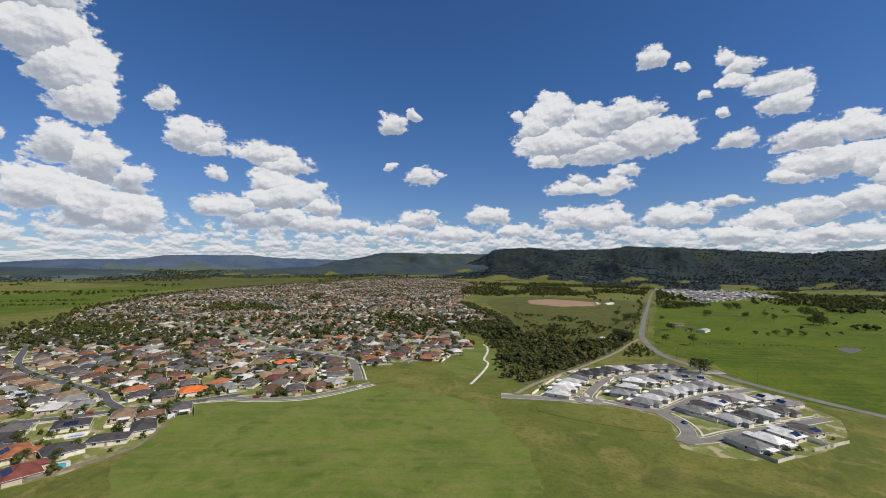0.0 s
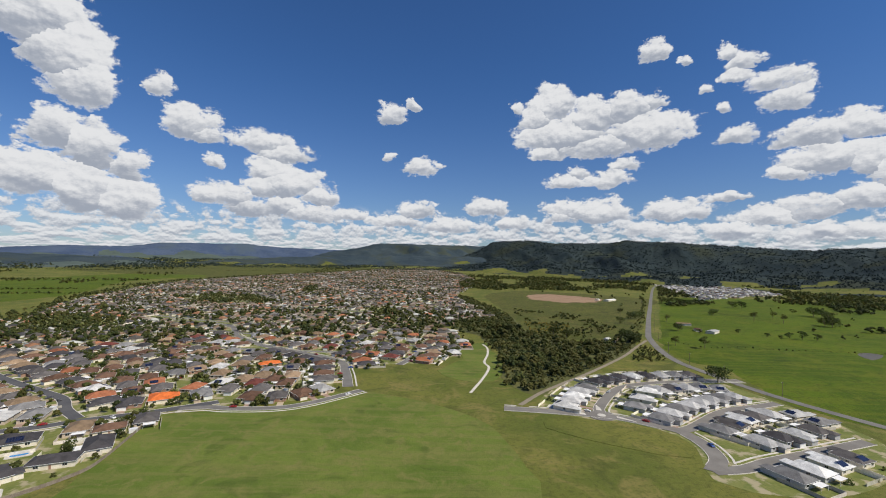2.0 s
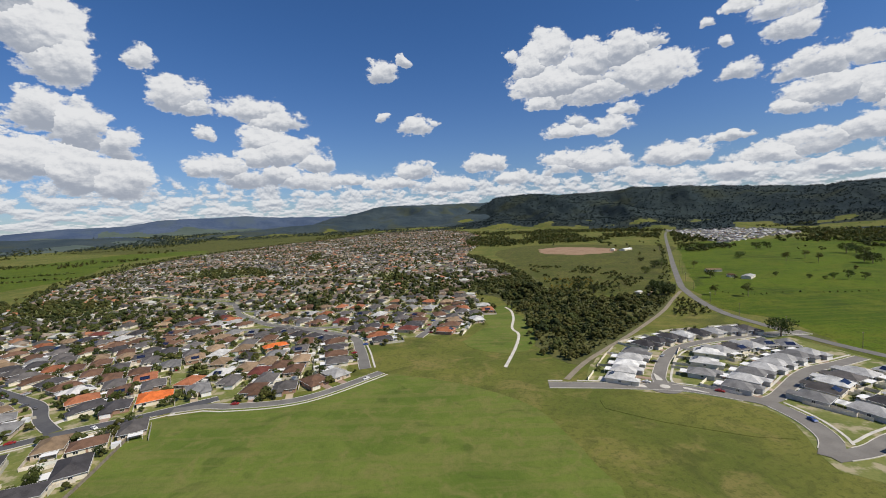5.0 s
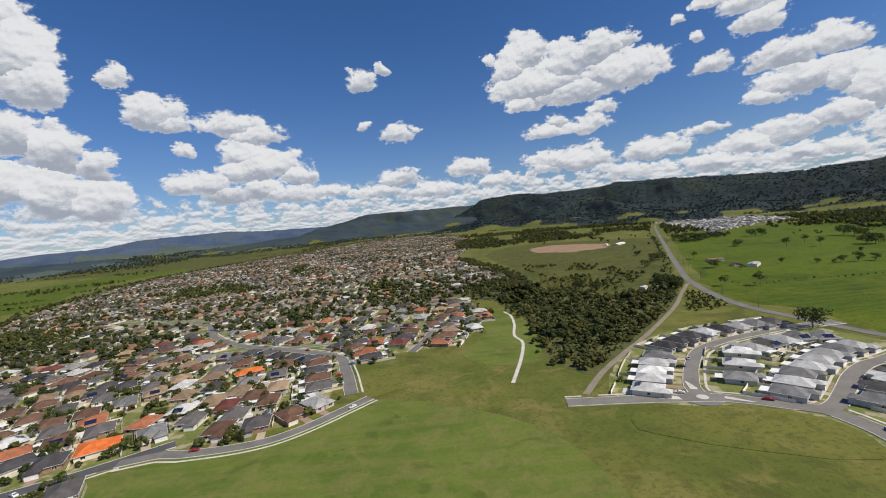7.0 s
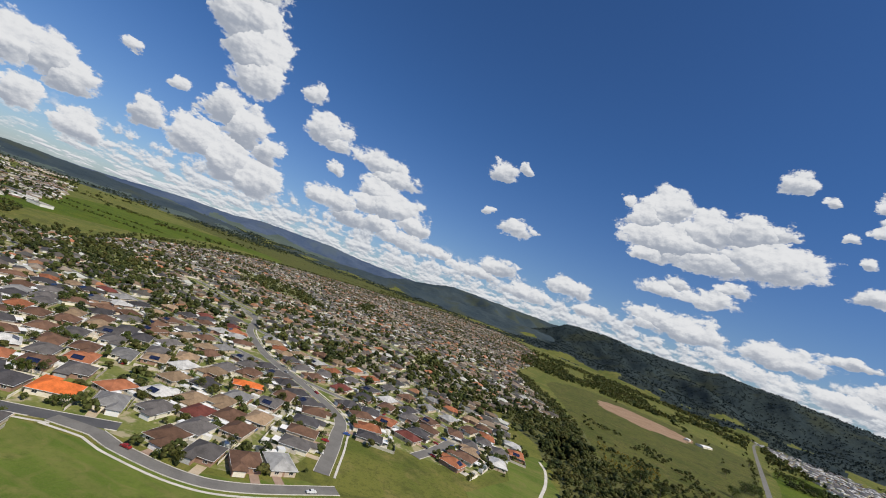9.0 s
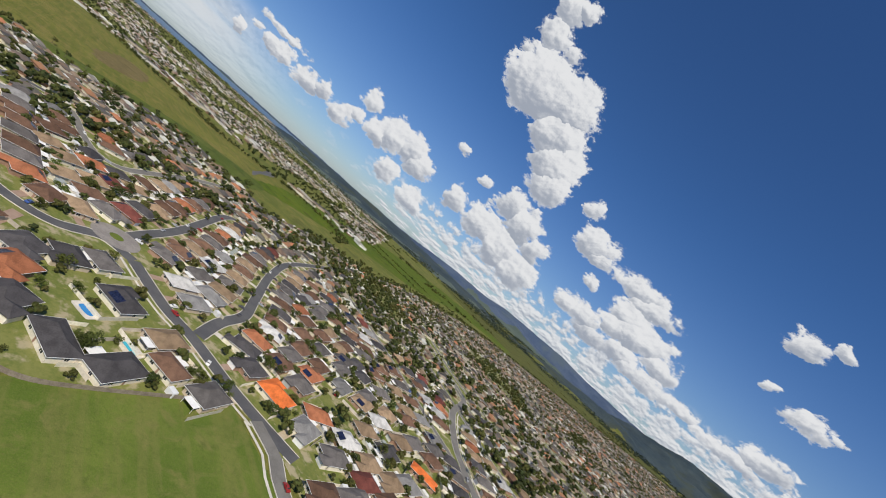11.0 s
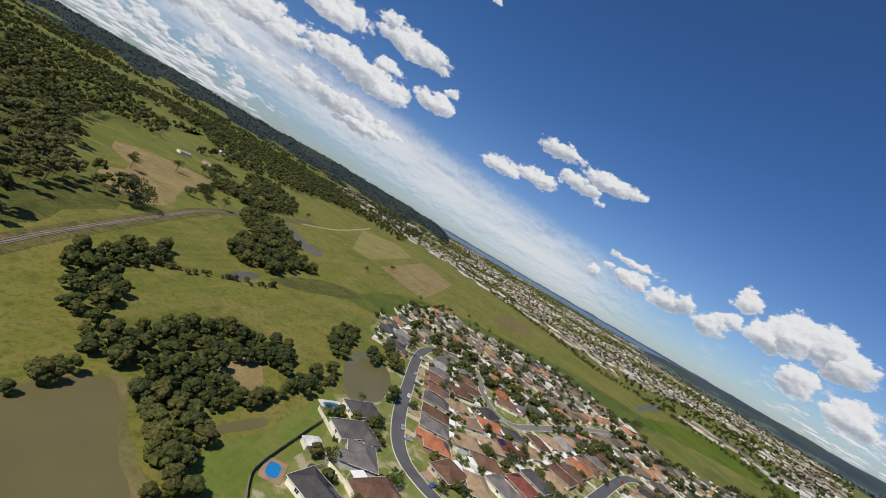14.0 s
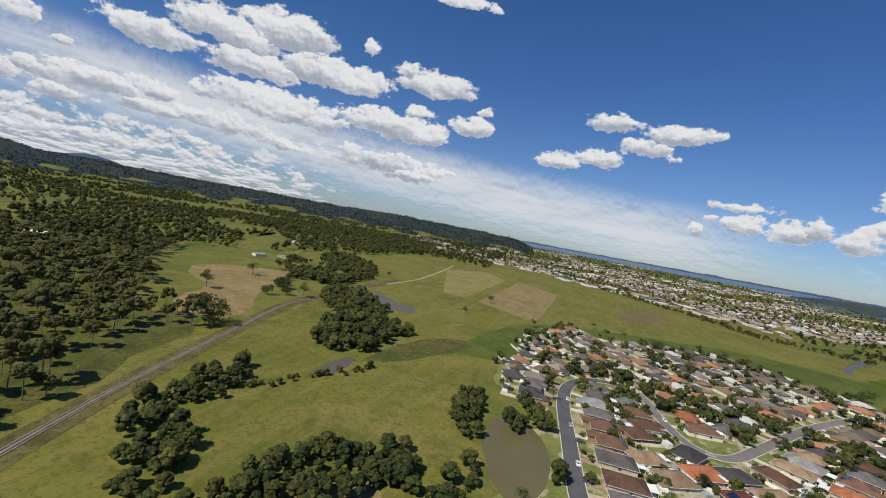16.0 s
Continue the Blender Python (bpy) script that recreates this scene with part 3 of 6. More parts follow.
# ---- the land ----
def build_ground():
    radii = np.concatenate([np.linspace(0, 1800, 37), np.linspace(1860, 4840, 60)])
    turns = 240
    az = np.linspace(0, 2 * math.pi, turns, endpoint=False)
    x = CX + radii[:, None] * np.sin(az)
    y = CY + radii[:, None] * np.cos(az)
    v = np.stack([x, y, rise_all(x, y)], -1).reshape(-1, 3)
    i, j = np.meshgrid(np.arange(len(radii) - 1), np.arange(turns), indexing="ij")
    k = (j + 1) % turns
    f = np.stack([i * turns + j, i * turns + k, (i + 1) * turns + k, (i + 1) * turns + j], -1).reshape(-1, 4)
    tagged(mesh_object("ground", v, f[:, ::-1], [GRASS], smooth=True), "green and yellowing pasture ground of a wide valley", "ground", kind="structure")


build_ground()


SLOPES = {}


def ridge(name, stops, r0, r1, mats, label, seed, rough=0.22, step=0.3, crest=0.72, rows=40, cleared=0.3):
    """A range of hills with spurs and gullies: its crest rises as stops of (azimuth, elevation, nearness) say; it stands from radius r0 to r1."""
    a = np.arange(stops[0][0], stops[-1][0] + 1e-6, step)
    el = np.interp(a, [s[0] for s in stops], [s[1] for s in stops])
    near = np.interp(a, [s[0] for s in stops], [s[2] for s in stops])
    u = np.linspace(0, 1, rows)
    v = np.zeros((len(a), rows, 3))
    low = np.zeros((len(a), rows))
    for i, (az, e, nn) in enumerate(zip(a, el, near)):
        foot = r0 + (1 - nn) * (r1 - r0) * 0.4
        top_r = foot + (r1 - foot) * crest
        top_z = EYE + top_r * math.tan(radians(e)) + 7 * noise.noise(Vector((az * 0.6, seed, 0))) + 5 * noise.noise(Vector((az * 2.3, seed, 5)))
        for j, w in enumerate(u):
            r = foot + (r1 - foot) * w
            x, y = polar(az, r)
            g = rise(x, y)
            q = min(1.0, w / crest)
            spur = noise.fractal(Vector((az * 0.11 + w * 1.6, w * 1.7, seed + 9)), 1.0, 2.0, 5)
            hill = noise.fractal(Vector((x * 0.0022, y * 0.0022, seed)), 1.0, 2.0, 4)
            p = min(1.0, max(0.0, q + rough * spur * 4 * q * (1 - q)))
            steep = min(1.0, max(0.0, (p - 0.45) / 0.55))
            shape = 0.55 * p + 0.45 * steep * steep * (3 - 2 * steep)
            h = (top_z - g) * (shape + 0.14 * hill * 4 * q * (1 - q))
            if w > crest:
                h = (top_z - g) * (1 - 0.25 * (w - crest) / (1 - crest))
            v[i, j] = (x, y, g - 3 + h)
            low[i, j] = q + 0.5 * noise.noise(Vector((x * 0.006, y * 0.006, seed + 3)))
    n = len(a)
    i, j = np.meshgrid(np.arange(n - 1), np.arange(rows - 1), indexing="ij")
    f = np.stack([i * rows + j, (i + 1) * rows + j, (i + 1) * rows + j + 1, i * rows + j + 1], -1).reshape(-1, 4)
    grassy = (low[:-1, :-1] < cleared).reshape(-1)
    SLOPES[name] = (v, low < cleared)
    return tagged(mesh_object(name, v.reshape(-1, 3), f[:, ::-1], mats, grassy.astype(int), smooth=True), label, "mountain", kind="structure")


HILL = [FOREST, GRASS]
# blue-green between near and far forest: a weaker haze mixed into the colour
MID_FOREST = material("middle distance forest with haze tint", (0.030, 0.046, 0.058), (0.052, 0.070, 0.076), 220, 0.95, 9.0, 10, third=(0.05, 0.062, 0.05), third_scale=260, gloss=0.1, bump_scale=0.03)
# both far colours, forest and pasture, carry painted blue haze
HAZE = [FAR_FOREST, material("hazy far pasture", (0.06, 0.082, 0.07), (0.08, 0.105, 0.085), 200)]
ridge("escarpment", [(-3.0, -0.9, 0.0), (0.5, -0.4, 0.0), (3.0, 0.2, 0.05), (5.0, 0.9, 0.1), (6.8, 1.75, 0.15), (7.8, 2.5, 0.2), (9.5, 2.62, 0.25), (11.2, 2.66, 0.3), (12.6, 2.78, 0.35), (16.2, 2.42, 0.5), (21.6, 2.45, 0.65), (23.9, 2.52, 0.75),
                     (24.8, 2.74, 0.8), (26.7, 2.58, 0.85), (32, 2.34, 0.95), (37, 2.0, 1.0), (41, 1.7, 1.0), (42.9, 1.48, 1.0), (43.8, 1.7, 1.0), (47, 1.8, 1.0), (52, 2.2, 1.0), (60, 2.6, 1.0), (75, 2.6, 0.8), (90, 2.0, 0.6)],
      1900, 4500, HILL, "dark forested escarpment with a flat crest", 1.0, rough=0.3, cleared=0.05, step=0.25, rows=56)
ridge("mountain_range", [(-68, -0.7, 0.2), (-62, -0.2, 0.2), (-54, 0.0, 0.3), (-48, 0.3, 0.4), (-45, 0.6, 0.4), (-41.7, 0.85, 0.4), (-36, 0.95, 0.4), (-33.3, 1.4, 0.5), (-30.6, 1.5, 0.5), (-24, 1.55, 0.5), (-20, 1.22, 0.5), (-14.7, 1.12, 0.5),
                         (-8, 0.9, 0.5), (0, 0.6, 0.5), (8, -0.6, 0.4)], 3900, 4780, HAZE, "far forested mountain range, coloured blue-grey for haze", 2.0, rough=0.35)
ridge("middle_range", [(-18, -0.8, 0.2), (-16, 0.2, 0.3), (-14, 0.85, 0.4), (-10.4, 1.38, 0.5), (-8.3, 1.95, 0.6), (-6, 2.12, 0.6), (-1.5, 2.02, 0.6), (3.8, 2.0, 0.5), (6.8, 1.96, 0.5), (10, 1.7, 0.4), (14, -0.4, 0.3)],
      3300, 4600, [MID_FOREST, HAZE[1]], "wooded range behind the escarpment, coloured blue-green for haze", 8.0, rough=0.42, cleared=0.16)
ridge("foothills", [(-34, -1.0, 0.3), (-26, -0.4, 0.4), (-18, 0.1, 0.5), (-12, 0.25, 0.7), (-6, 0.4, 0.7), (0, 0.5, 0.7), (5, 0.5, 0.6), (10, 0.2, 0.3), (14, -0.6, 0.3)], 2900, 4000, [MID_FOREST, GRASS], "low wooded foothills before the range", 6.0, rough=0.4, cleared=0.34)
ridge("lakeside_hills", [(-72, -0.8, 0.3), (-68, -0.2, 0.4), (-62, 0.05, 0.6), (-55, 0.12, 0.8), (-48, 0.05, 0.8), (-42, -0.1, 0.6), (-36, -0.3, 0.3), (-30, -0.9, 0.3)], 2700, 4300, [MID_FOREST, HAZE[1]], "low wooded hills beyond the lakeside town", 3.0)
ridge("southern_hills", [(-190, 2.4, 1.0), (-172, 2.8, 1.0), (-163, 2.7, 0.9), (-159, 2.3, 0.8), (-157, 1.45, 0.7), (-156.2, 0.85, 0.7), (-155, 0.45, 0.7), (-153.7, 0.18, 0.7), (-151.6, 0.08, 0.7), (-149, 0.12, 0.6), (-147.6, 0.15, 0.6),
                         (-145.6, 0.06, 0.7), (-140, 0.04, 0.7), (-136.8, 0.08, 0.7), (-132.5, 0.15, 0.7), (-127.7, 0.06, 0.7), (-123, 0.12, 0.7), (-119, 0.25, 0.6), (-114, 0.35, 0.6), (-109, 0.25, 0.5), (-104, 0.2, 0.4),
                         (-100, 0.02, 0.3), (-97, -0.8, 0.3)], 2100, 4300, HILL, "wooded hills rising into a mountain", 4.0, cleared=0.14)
ridge("southern_peak", [(-153, -0.4, 0.5), (-151, 0.25, 0.5), (-149.6, 0.62, 0.5), (-148.6, 0.6, 0.5), (-147, 0.3, 0.5), (-145, -0.4, 0.5)], 4000, 4600, HAZE, "peak behind the southern hills, coloured blue-grey for haze", 9.0, rows=16)
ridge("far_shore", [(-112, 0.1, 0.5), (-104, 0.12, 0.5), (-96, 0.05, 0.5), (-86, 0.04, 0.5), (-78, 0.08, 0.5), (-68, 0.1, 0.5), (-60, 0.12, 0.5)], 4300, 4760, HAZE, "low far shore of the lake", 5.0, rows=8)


def sector(name, a0, a1, r0, r1, top, mat, label, category):
    """A sheet over a stretch of the far country."""
    a, r = np.linspace(a0, a1, 80), np.linspace(r0, r1, 24)
    w = np.array([noise.noise(Vector((t * 0.21, 7.7, 0))) * 60 + noise.noise(Vector((t * 0.8, 1.7, 0))) * 25 for t in a])
    rr = r[None, :] + w[:, None] * np.linspace(1, 0, 24)[None, :]
    x, y = CX + rr * np.sin(np.radians(a))[:, None], CY + rr * np.cos(np.radians(a))[:, None]
    v = np.stack([x, y, rise_all(x, y) + top], -1).reshape(-1, 3)
    i, j = np.meshgrid(np.arange(79), np.arange(23), indexing="ij")
    f = np.stack([i * 24 + j, (i + 1) * 24 + j, (i + 1) * 24 + j + 1, i * 24 + j + 1], -1).reshape(-1, 4)
    return tagged(mesh_object(name, v, f[:, ::-1], [mat]), label, category, kind="structure")


sector("water", -116, -58, 3850, 4480, 0.6, LAKE, "wide blue-grey lake under the horizon", "lake")

# ---- plan: polygons and lines in metres ----
SUBURB = [(-175, 300), (-150, 316), (-112, 322), (-86, 350), (-84, 408), (-50, 430), (-6, 438), (12, 470), (36, 520), (30, 548), (-2, 663), (92, 771), (71, 862), (38, 1168), (120, 1700), (170, 2250), (120, 2800), (-120, 3250),
          (-400, 3080), (-680, 2540), (-880, 2130), (-960, 1660), (-890, 1324), (-770, 960), (-690, 800), (-600, 660), (-650, 600), (-560, 450), (-650, 380), (-690, 322), (-655, 245), (-622, 204),
          (-640, 165), (-556, 140), (-458, 130), (-400, 137), (-385, 160), (-304, 168), (-284, 158), (-250, 170), (-215, 165), (-196, 177), (-174, 200), (-163, 229), (-170, 287)]
ESTATE = [(62, 318), (70, 340), (88, 372), (116, 398), (150, 414), (214, 412), (230, 380), (240, 330), (242, 270), (200, 228), (150, 214), (122, 228), (134, 262), (128, 284), (110, 297), (100, 299), (84, 304)]
FAR_ESTATE = [draw_in(*p) for p in [(700, 1180), (1120, 1420), (1300, 1900), (1240, 2250), (1080, 2300), (820, 1560)]]
CREEK = [(52, 534), (60, 491), (53, 434), (52, 380), (68, 346), (95, 376), (148, 432), (190, 482), (226, 533), (240, 580), (205, 572), (171, 550), (150, 552), (130, 600), (112, 656), (75, 664), (52, 600)]
CREEK_UP = [(0, 690), (56, 572), (90, 600), (120, 700), (118, 800), (105, 900), (60, 1180), (40, 1168), (74, 862), (95, 772)]
PARK = [(-174, 298), (-150, 306), (-118, 309), (-92, 330), (-60, 350), (20, 300), (40, 200), (10, 120), (-110, 160), (-150, 195), (-162, 229), (-170, 286)]

sheet("lawn", PARK, 0.05, LAWN, "open mown park grass beside the houses", "park", 4.0)
sheet("yards", SUBURB, 0.03, YARD, "suburban yards of lawn, paving and soil", "yards", 3.0)
sheet("yards", ESTATE, 0.04, YARD, "new estate yards of turf and gravel", "yards", 1.0)
sheet("field", [(250, 372), (262, 420), (246, 470), (252, 520), (275, 575), (310, 640), (470, 950), (640, 1230), (900, 1240), (1300, 1000), (1500, 500), (1300, 200), (700, 150), (330, 250), (250, 320)], 0.06, LUSH,
      "bright green grazing paddock beside the road", "field", 6.0)
sheet("field", [(120, 560), (235, 590), (285, 650), (440, 955), (560, 1190), (300, 1420), (130, 1250), (120, 900)], 0.05, OLIVE, "olive paddock between creek and road", "field", 8.0)
sheet("bare_ground", [(230, 1130), (290, 1060), (380, 1080), (420, 1180), (330, 1300), (250, 1260)], 0.12, SOIL, "stripped brown earth in a paddock", "soil", 14.0)
sheet("bare_ground", [draw_in(*p) for p in [(1330, 1500), (1500, 1500), (1700, 1750), (1500, 1950), (1350, 1800)]], 0.12, SOIL, "stripped earth beside the far estate", "soil", 14.0)
sheet("scrub", CREEK, 0.07, SCRUB, "shaded scrub floor along the creek", "scrub", 5.0)
sheet("scrub", CREEK_UP, 0.07, SCRUB, "shaded scrub floor along the upper creek", "scrub", 5.0)
sheet("green_strip", [(50, 512), (56, 540), (44, 540), (18, 505), (20, 460), (-4, 412), (10, 385), (40, 380), (58, 440), (54, 490)], 0.09, LAWN, "mown green strip with a path beside the scrub", "park", 2.0)
sheet("field", [(-250, -40), (-190, 40), (-150, 160), (-215, 160), (-250, 165), (-284, 153), (-330, 150), (-395, 128), (-460, 122), (-560, 130), (-660, 150), (-700, 240), (-740, 330), (-720, 420), (-900, 620), (-1040, 520), (-1200, 360),
                (-1330, 60), (-1240, -210), (-900, -230), (-640, -90), (-430, -30)], 0.05, MOWN, "wide yellow-green floodplain meadow", "field", 10.0)
sheet("mown_block", [(-686, -4), (-984, -109), (-1120, -60), (-1024, 8), (-690, 26)], 0.12, meadow("cut hay", (0.16, 0.15, 0.04), (0.21, 0.185, 0.06), (0.26, 0.21, 0.09), (0.12, 0.125, 0.03), 60, 0.2, 0.15), "paler cut block of meadow", "field", 3.0, sharp=True)
sheet("mown_block", [(-679, 46), (-1053, 31), (-967, 119), (-630, 128)], 0.12, meadow("cut brown hay", (0.17, 0.13, 0.05), (0.22, 0.165, 0.075), (0.26, 0.2, 0.1), (0.12, 0.105, 0.035), 60, 0.2, 0.15), "brownish cut block of meadow", "field", 3.0, sharp=True)
sheet("green_strip", [(-435, 97), (-520, 99), (-605, 120), (-656, 163), (-695, 218), (-753, 317), (-779, 412), (-746, 481), (-667, 444), (-659, 406), (-630, 361), (-653, 336), (-637, 284), (-614, 215), (-606, 177), (-569, 156), (-506, 144), (-453, 133)],
      0.09, meadow("damp green grass", (0.058, 0.088, 0.012), (0.09, 0.118, 0.018), (0.12, 0.125, 0.03), (0.04, 0.058, 0.012), 60, 0.4), "darker green damp strip round the houses", "field", 3.0)
sheet("dry_patch", [(-855, 217), (-1037, 262), (-1027, 309), (-878, 282), (-801, 230)], 0.1, meadow("brown rank grass", (0.12, 0.095, 0.035), (0.16, 0.125, 0.05), (0.2, 0.15, 0.07), (0.07, 0.065, 0.022), 30), "brownish rank patch of meadow", "field", 8.0)
sheet("dry_patch", [(-369, 64), (-416, 61), (-466, 81), (-470, 103), (-409, 90)], 0.1, meadow("rank green tufts", (0.06, 0.075, 0.016), (0.1, 0.105, 0.026), (0.14, 0.12, 0.04), (0.04, 0.048, 0.013), 16, 0.8), "rank olive tufts in the meadow", "field", 5.0)
sheet("dry_patch", [(-350, -62), (-371, -94), (-424, -125), (-461, -193), (-517, -203), (-560, -152), (-508, -112), (-453, -90), (-379, -40)], 0.12, DRY, "dry yellow hillside paddock", "field", 6.0)
sheet("dry_patch", [(-244, 124), (-259, 117), (-276, 120), (-262, 140), (-243, 137)], 0.12, DRY, "dry rank grass by the pond", "field", 2.0)
sheet("dry_patch", [(-150, 150), (-176, 158), (-192, 157), (-199, 143), (-207, 131), (-218, 118), (-219, 110), (-212, 118), (-202, 130), (-192, 141), (-188, 150), (-174, 149), (-156, 142)], 0.11, meadow("reedy bank", (0.12, 0.11, 0.04), (0.165, 0.14, 0.055), (0.2, 0.165, 0.08), (0.075, 0.08, 0.025), 20), "reedy dry pond bank", "bank", 1.0)
sheet("pond", [(-140, 132), (-160, 146), (-176, 151), (-190, 152), (-195, 142), (-204, 131), (-213, 120), (-216, 112), (-202, 107), (-180, 108), (-150, 116)], 0.14, POND, "still brown farm pond with reedy banks", "pond", 0.8)
sheet("lawn", [(-209, 151), (-222, 150), (-237, 157), (-269, 157), (-288, 157), (-285, 164), (-265, 170), (-249, 172), (-228, 169), (-216, 168), (-208, 172), (-193, 170), (-192, 163), (-202, 160), (-206, 155)], 0.08, LAWN,
      "bright mown lawn between the pond wood and the houses", "lawn", 1.5)
sheet("pond", [(-222, 144), (-231, 147), (-244, 152), (-241, 155), (-228, 150.5), (-220, 147)], 0.12, POND, "narrow brown backwater beside the lawn", "pond", 0.6)
sheet("pond", [(-304, 158), (-322, 151), (-352, 147), (-361, 159), (-348, 171), (-322, 178), (-299, 175), (-294, 166)], 0.12, POND, "small brown pond among trees", "pond", 1.0)
sheet("pond", [(-542, -45), (-578, -47), (-566, -28), (-552, -8), (-545, 16), (-524, 28), (-512, 12), (-516, -16)], 0.14, DAM, "grey farm dam at the edge of a wood", "pond", 1.0)
sheet("pond", [(-330, 57), (-350, 53), (-366, 54), (-369, 60), (-342, 64)], 0.14, DAM, "narrow creek pool", "pond", 1.0)
sheet("pond", [(-792, 475), (-830, 484), (-880, 510), (-960, 552), (-1020, 578), (-1000, 588), (-955, 570), (-890, 526), (-830, 494)], 0.14, DAM, "branching grey wetland channel", "pond", 3.0)
sheet("pond", [(450, 480), (468, 490), (488, 506), (480, 518), (464, 511), (454, 496)], 0.14, DAM, "pale farm dam in a green paddock", "pond", 0.8)
sheet("pond", [(-664, 308), (-688, 304), (-714, 334), (-700, 340)], 0.14, DAM, "small round pond at the meadow edge", "pond", 1.0)
for poly in ([(-700, 420), (-850, 800), (-880, 1060), (-1150, 1720), (-900, 2400), (-1500, 2400), (-1500, 1500), (-1000, 700)],):
    sheet("field", [draw_in(*p) for p in poly], 0.06, LUSH, "broad green plain beyond the suburb", "field", 10.0)
sheet("field", [draw_in(*p) for p in [(-640, 2100), (-450, 2800), (0, 2900), (-100, 4200), (-1500, 6000), (-3000, 6000), (-2600, 3000), (-1100, 2000)]], 0.2, OLIVE, "far plain of paddocks", "field", 10.0)


# ---- roads ----
STREETS, EDGES = [], []


def road(points, width, mat=OLD_ASPHALT, kerb=True, label="grey asphalt street with pale kerbs", foot=False, top=0.16, name="road", lots=True, step=4.0):
    line = smooth_line(points, step)
    h = width / 2
    top += 0.005 * len(STREETS)
    ob = strip(name, line, -h, h, top, 0.5, mat)
    tagged(ob, label, "road", kind="structure")
    if kerb:
        EDGES.append((ob, line, h, top, foot, len(STREETS)))
    STREETS.append((line, h, lots))
    return ob


LONG_ROAD = [draw_in(*p) for p in [(1500, 3000), (1042, 2042), (850, 1740), (446, 948), (295, 645), (266, 580), (243, 508), (234, 455), (238, 410), (244, 365), (258, 320), (290, 250), (350, 150)]]
road(LONG_ROAD, 7.5, kerb=False, label="long straight grey country road", lots=False, step=12)
road([(258, 574), (225, 530), (187, 478), (131, 414), (98, 380), (72, 352), (52, 325)], 3.5, material("gravel", (0.2, 0.17, 0.12), (0.28, 0.24, 0.18), 6), kerb=False, label="rough gravel track beside the creek", top=0.12, name="track", lots=False)
road([(47, 532), (50, 512), (47, 480), (40, 445), (42, 425), (34, 392), (20, 350)], 2.2, CONCRETE, kerb=False, label="pale concrete path across grass", top=0.13, name="path", lots=False)
# the old suburb
road([(-150, 322), (-168, 310), (-186, 299), (-212, 286), (-230, 274), (-262, 261)], 7.5, ASPHALT, foot=True)
road([(-60, 352), (-90, 322), (-110, 312), (-139, 310), (-150, 312), (-168, 308)], 6.5, OLD_ASPHALT, foot=True)
road([(-262, 261), (-272, 246), (-264, 228), (-268, 212), (-280, 199), (-308, 190), (-353, 183), (-405, 176), (-440, 177), (-466, 190), (-474, 214)], 7, ASPHALT)
road([(-282, 256), (-300, 268), (-340, 295), (-430, 345), (-452, 372)], 6.5, ASPHALT)
road([(-216, 289), (-236, 304), (-256, 324), (-286, 340), (-352, 375), (-414, 421), (-495, 515)], 6.5, ASPHALT)
road([(-474, 216), (-455, 223), (-420, 230), (-397, 240), (-396, 256), (-429, 280), (-501, 329), (-575, 390)], 6, OLD_ASPHALT)
road([(-272, 600), (-250, 560), (-197, 506), (-153, 479), (-99, 441), (-84, 405), (-72, 360)], 7.5, OLD_ASPHALT, foot=True)
road([(-272, 600), (-300, 640), (-360, 660), (-430, 640)], 6.5, OLD_ASPHALT)
road([(-23, 489), (-31, 456), (-40, 430)], 7, OLD_ASPHALT)
road([(-208, 197), (-222, 202), (-238, 208), (-258, 215)], 4.5, PAVER, kerb=False, label="shared brick-paved driveway between houses", top=0.12, name="driveway", lots=False)
# the new estate
road([(250, 394), (220, 393), (194, 388), (175, 384), (156, 378), (137, 367), (121, 348), (111, 333), (103, 319), (100.5, 308)], 7, ESTATE_ROAD, foot=True)
road([(40, 318), (72, 313), (100, 307), (107, 305), (118, 299), (127, 292), (137, 284), (140, 272), (140, 260), (136, 247), (126, 236)], 8, ESTATE_ROAD, foot=True)
road([(136, 284), (146, 288), (163, 301), (177, 312), (194, 322), (211, 327), (236, 336)], 7, ESTATE_ROAD, foot=True)
road([(126, 236), (144, 239), (160, 246), (189, 256), (236, 272)], 7, ESTATE_ROAD, foot=True)
# railway line through the woods
VERGE = meadow("rank brown verge", (0.085, 0.082, 0.022), (0.13, 0.115, 0.04), (0.17, 0.135, 0.06), (0.045, 0.05, 0.015), 18, 0.7)
RAIL = [(420, -700), (260, -380), (130, -120), (30, 0), (-50, 62), (-115, 75), (-175, 58), (-235, 30), (-266, 16), (-306, 0), (-371, -25), (-428, -46), (-484, -57), (-584, -68), (-700, -80)]
tagged(strip("verge", smooth_line(RAIL), -6.5, 5.5, 0.13, 0.4, VERGE), "rank brown grass verge of the railway", "verge", kind="structure")
road(RAIL, 3.0, BALLAST, kerb=False, label="single railway line on brown ballast", top=0.22, name="railway", lots=False)
for off in (-0.72, 0.72):
    tagged(strip("rail", smooth_line(RAIL), off - 0.04, off + 0.04, 0.5, 0.3, material("rail steel", (0.13, 0.085, 0.06), (0.2, 0.15, 0.11), 2, 0.7)), "rusty steel rail on ballast", "rail", kind="structure")
road([(-640, -66), (-764, -72), (-1000, -115), (-1119, -142)], 3, material("pale farm track", (0.3, 0.26, 0.17), (0.38, 0.33, 0.23), 8), kerb=False, label="pale farm track over the meadow", top=0.14, name="track", lots=False)

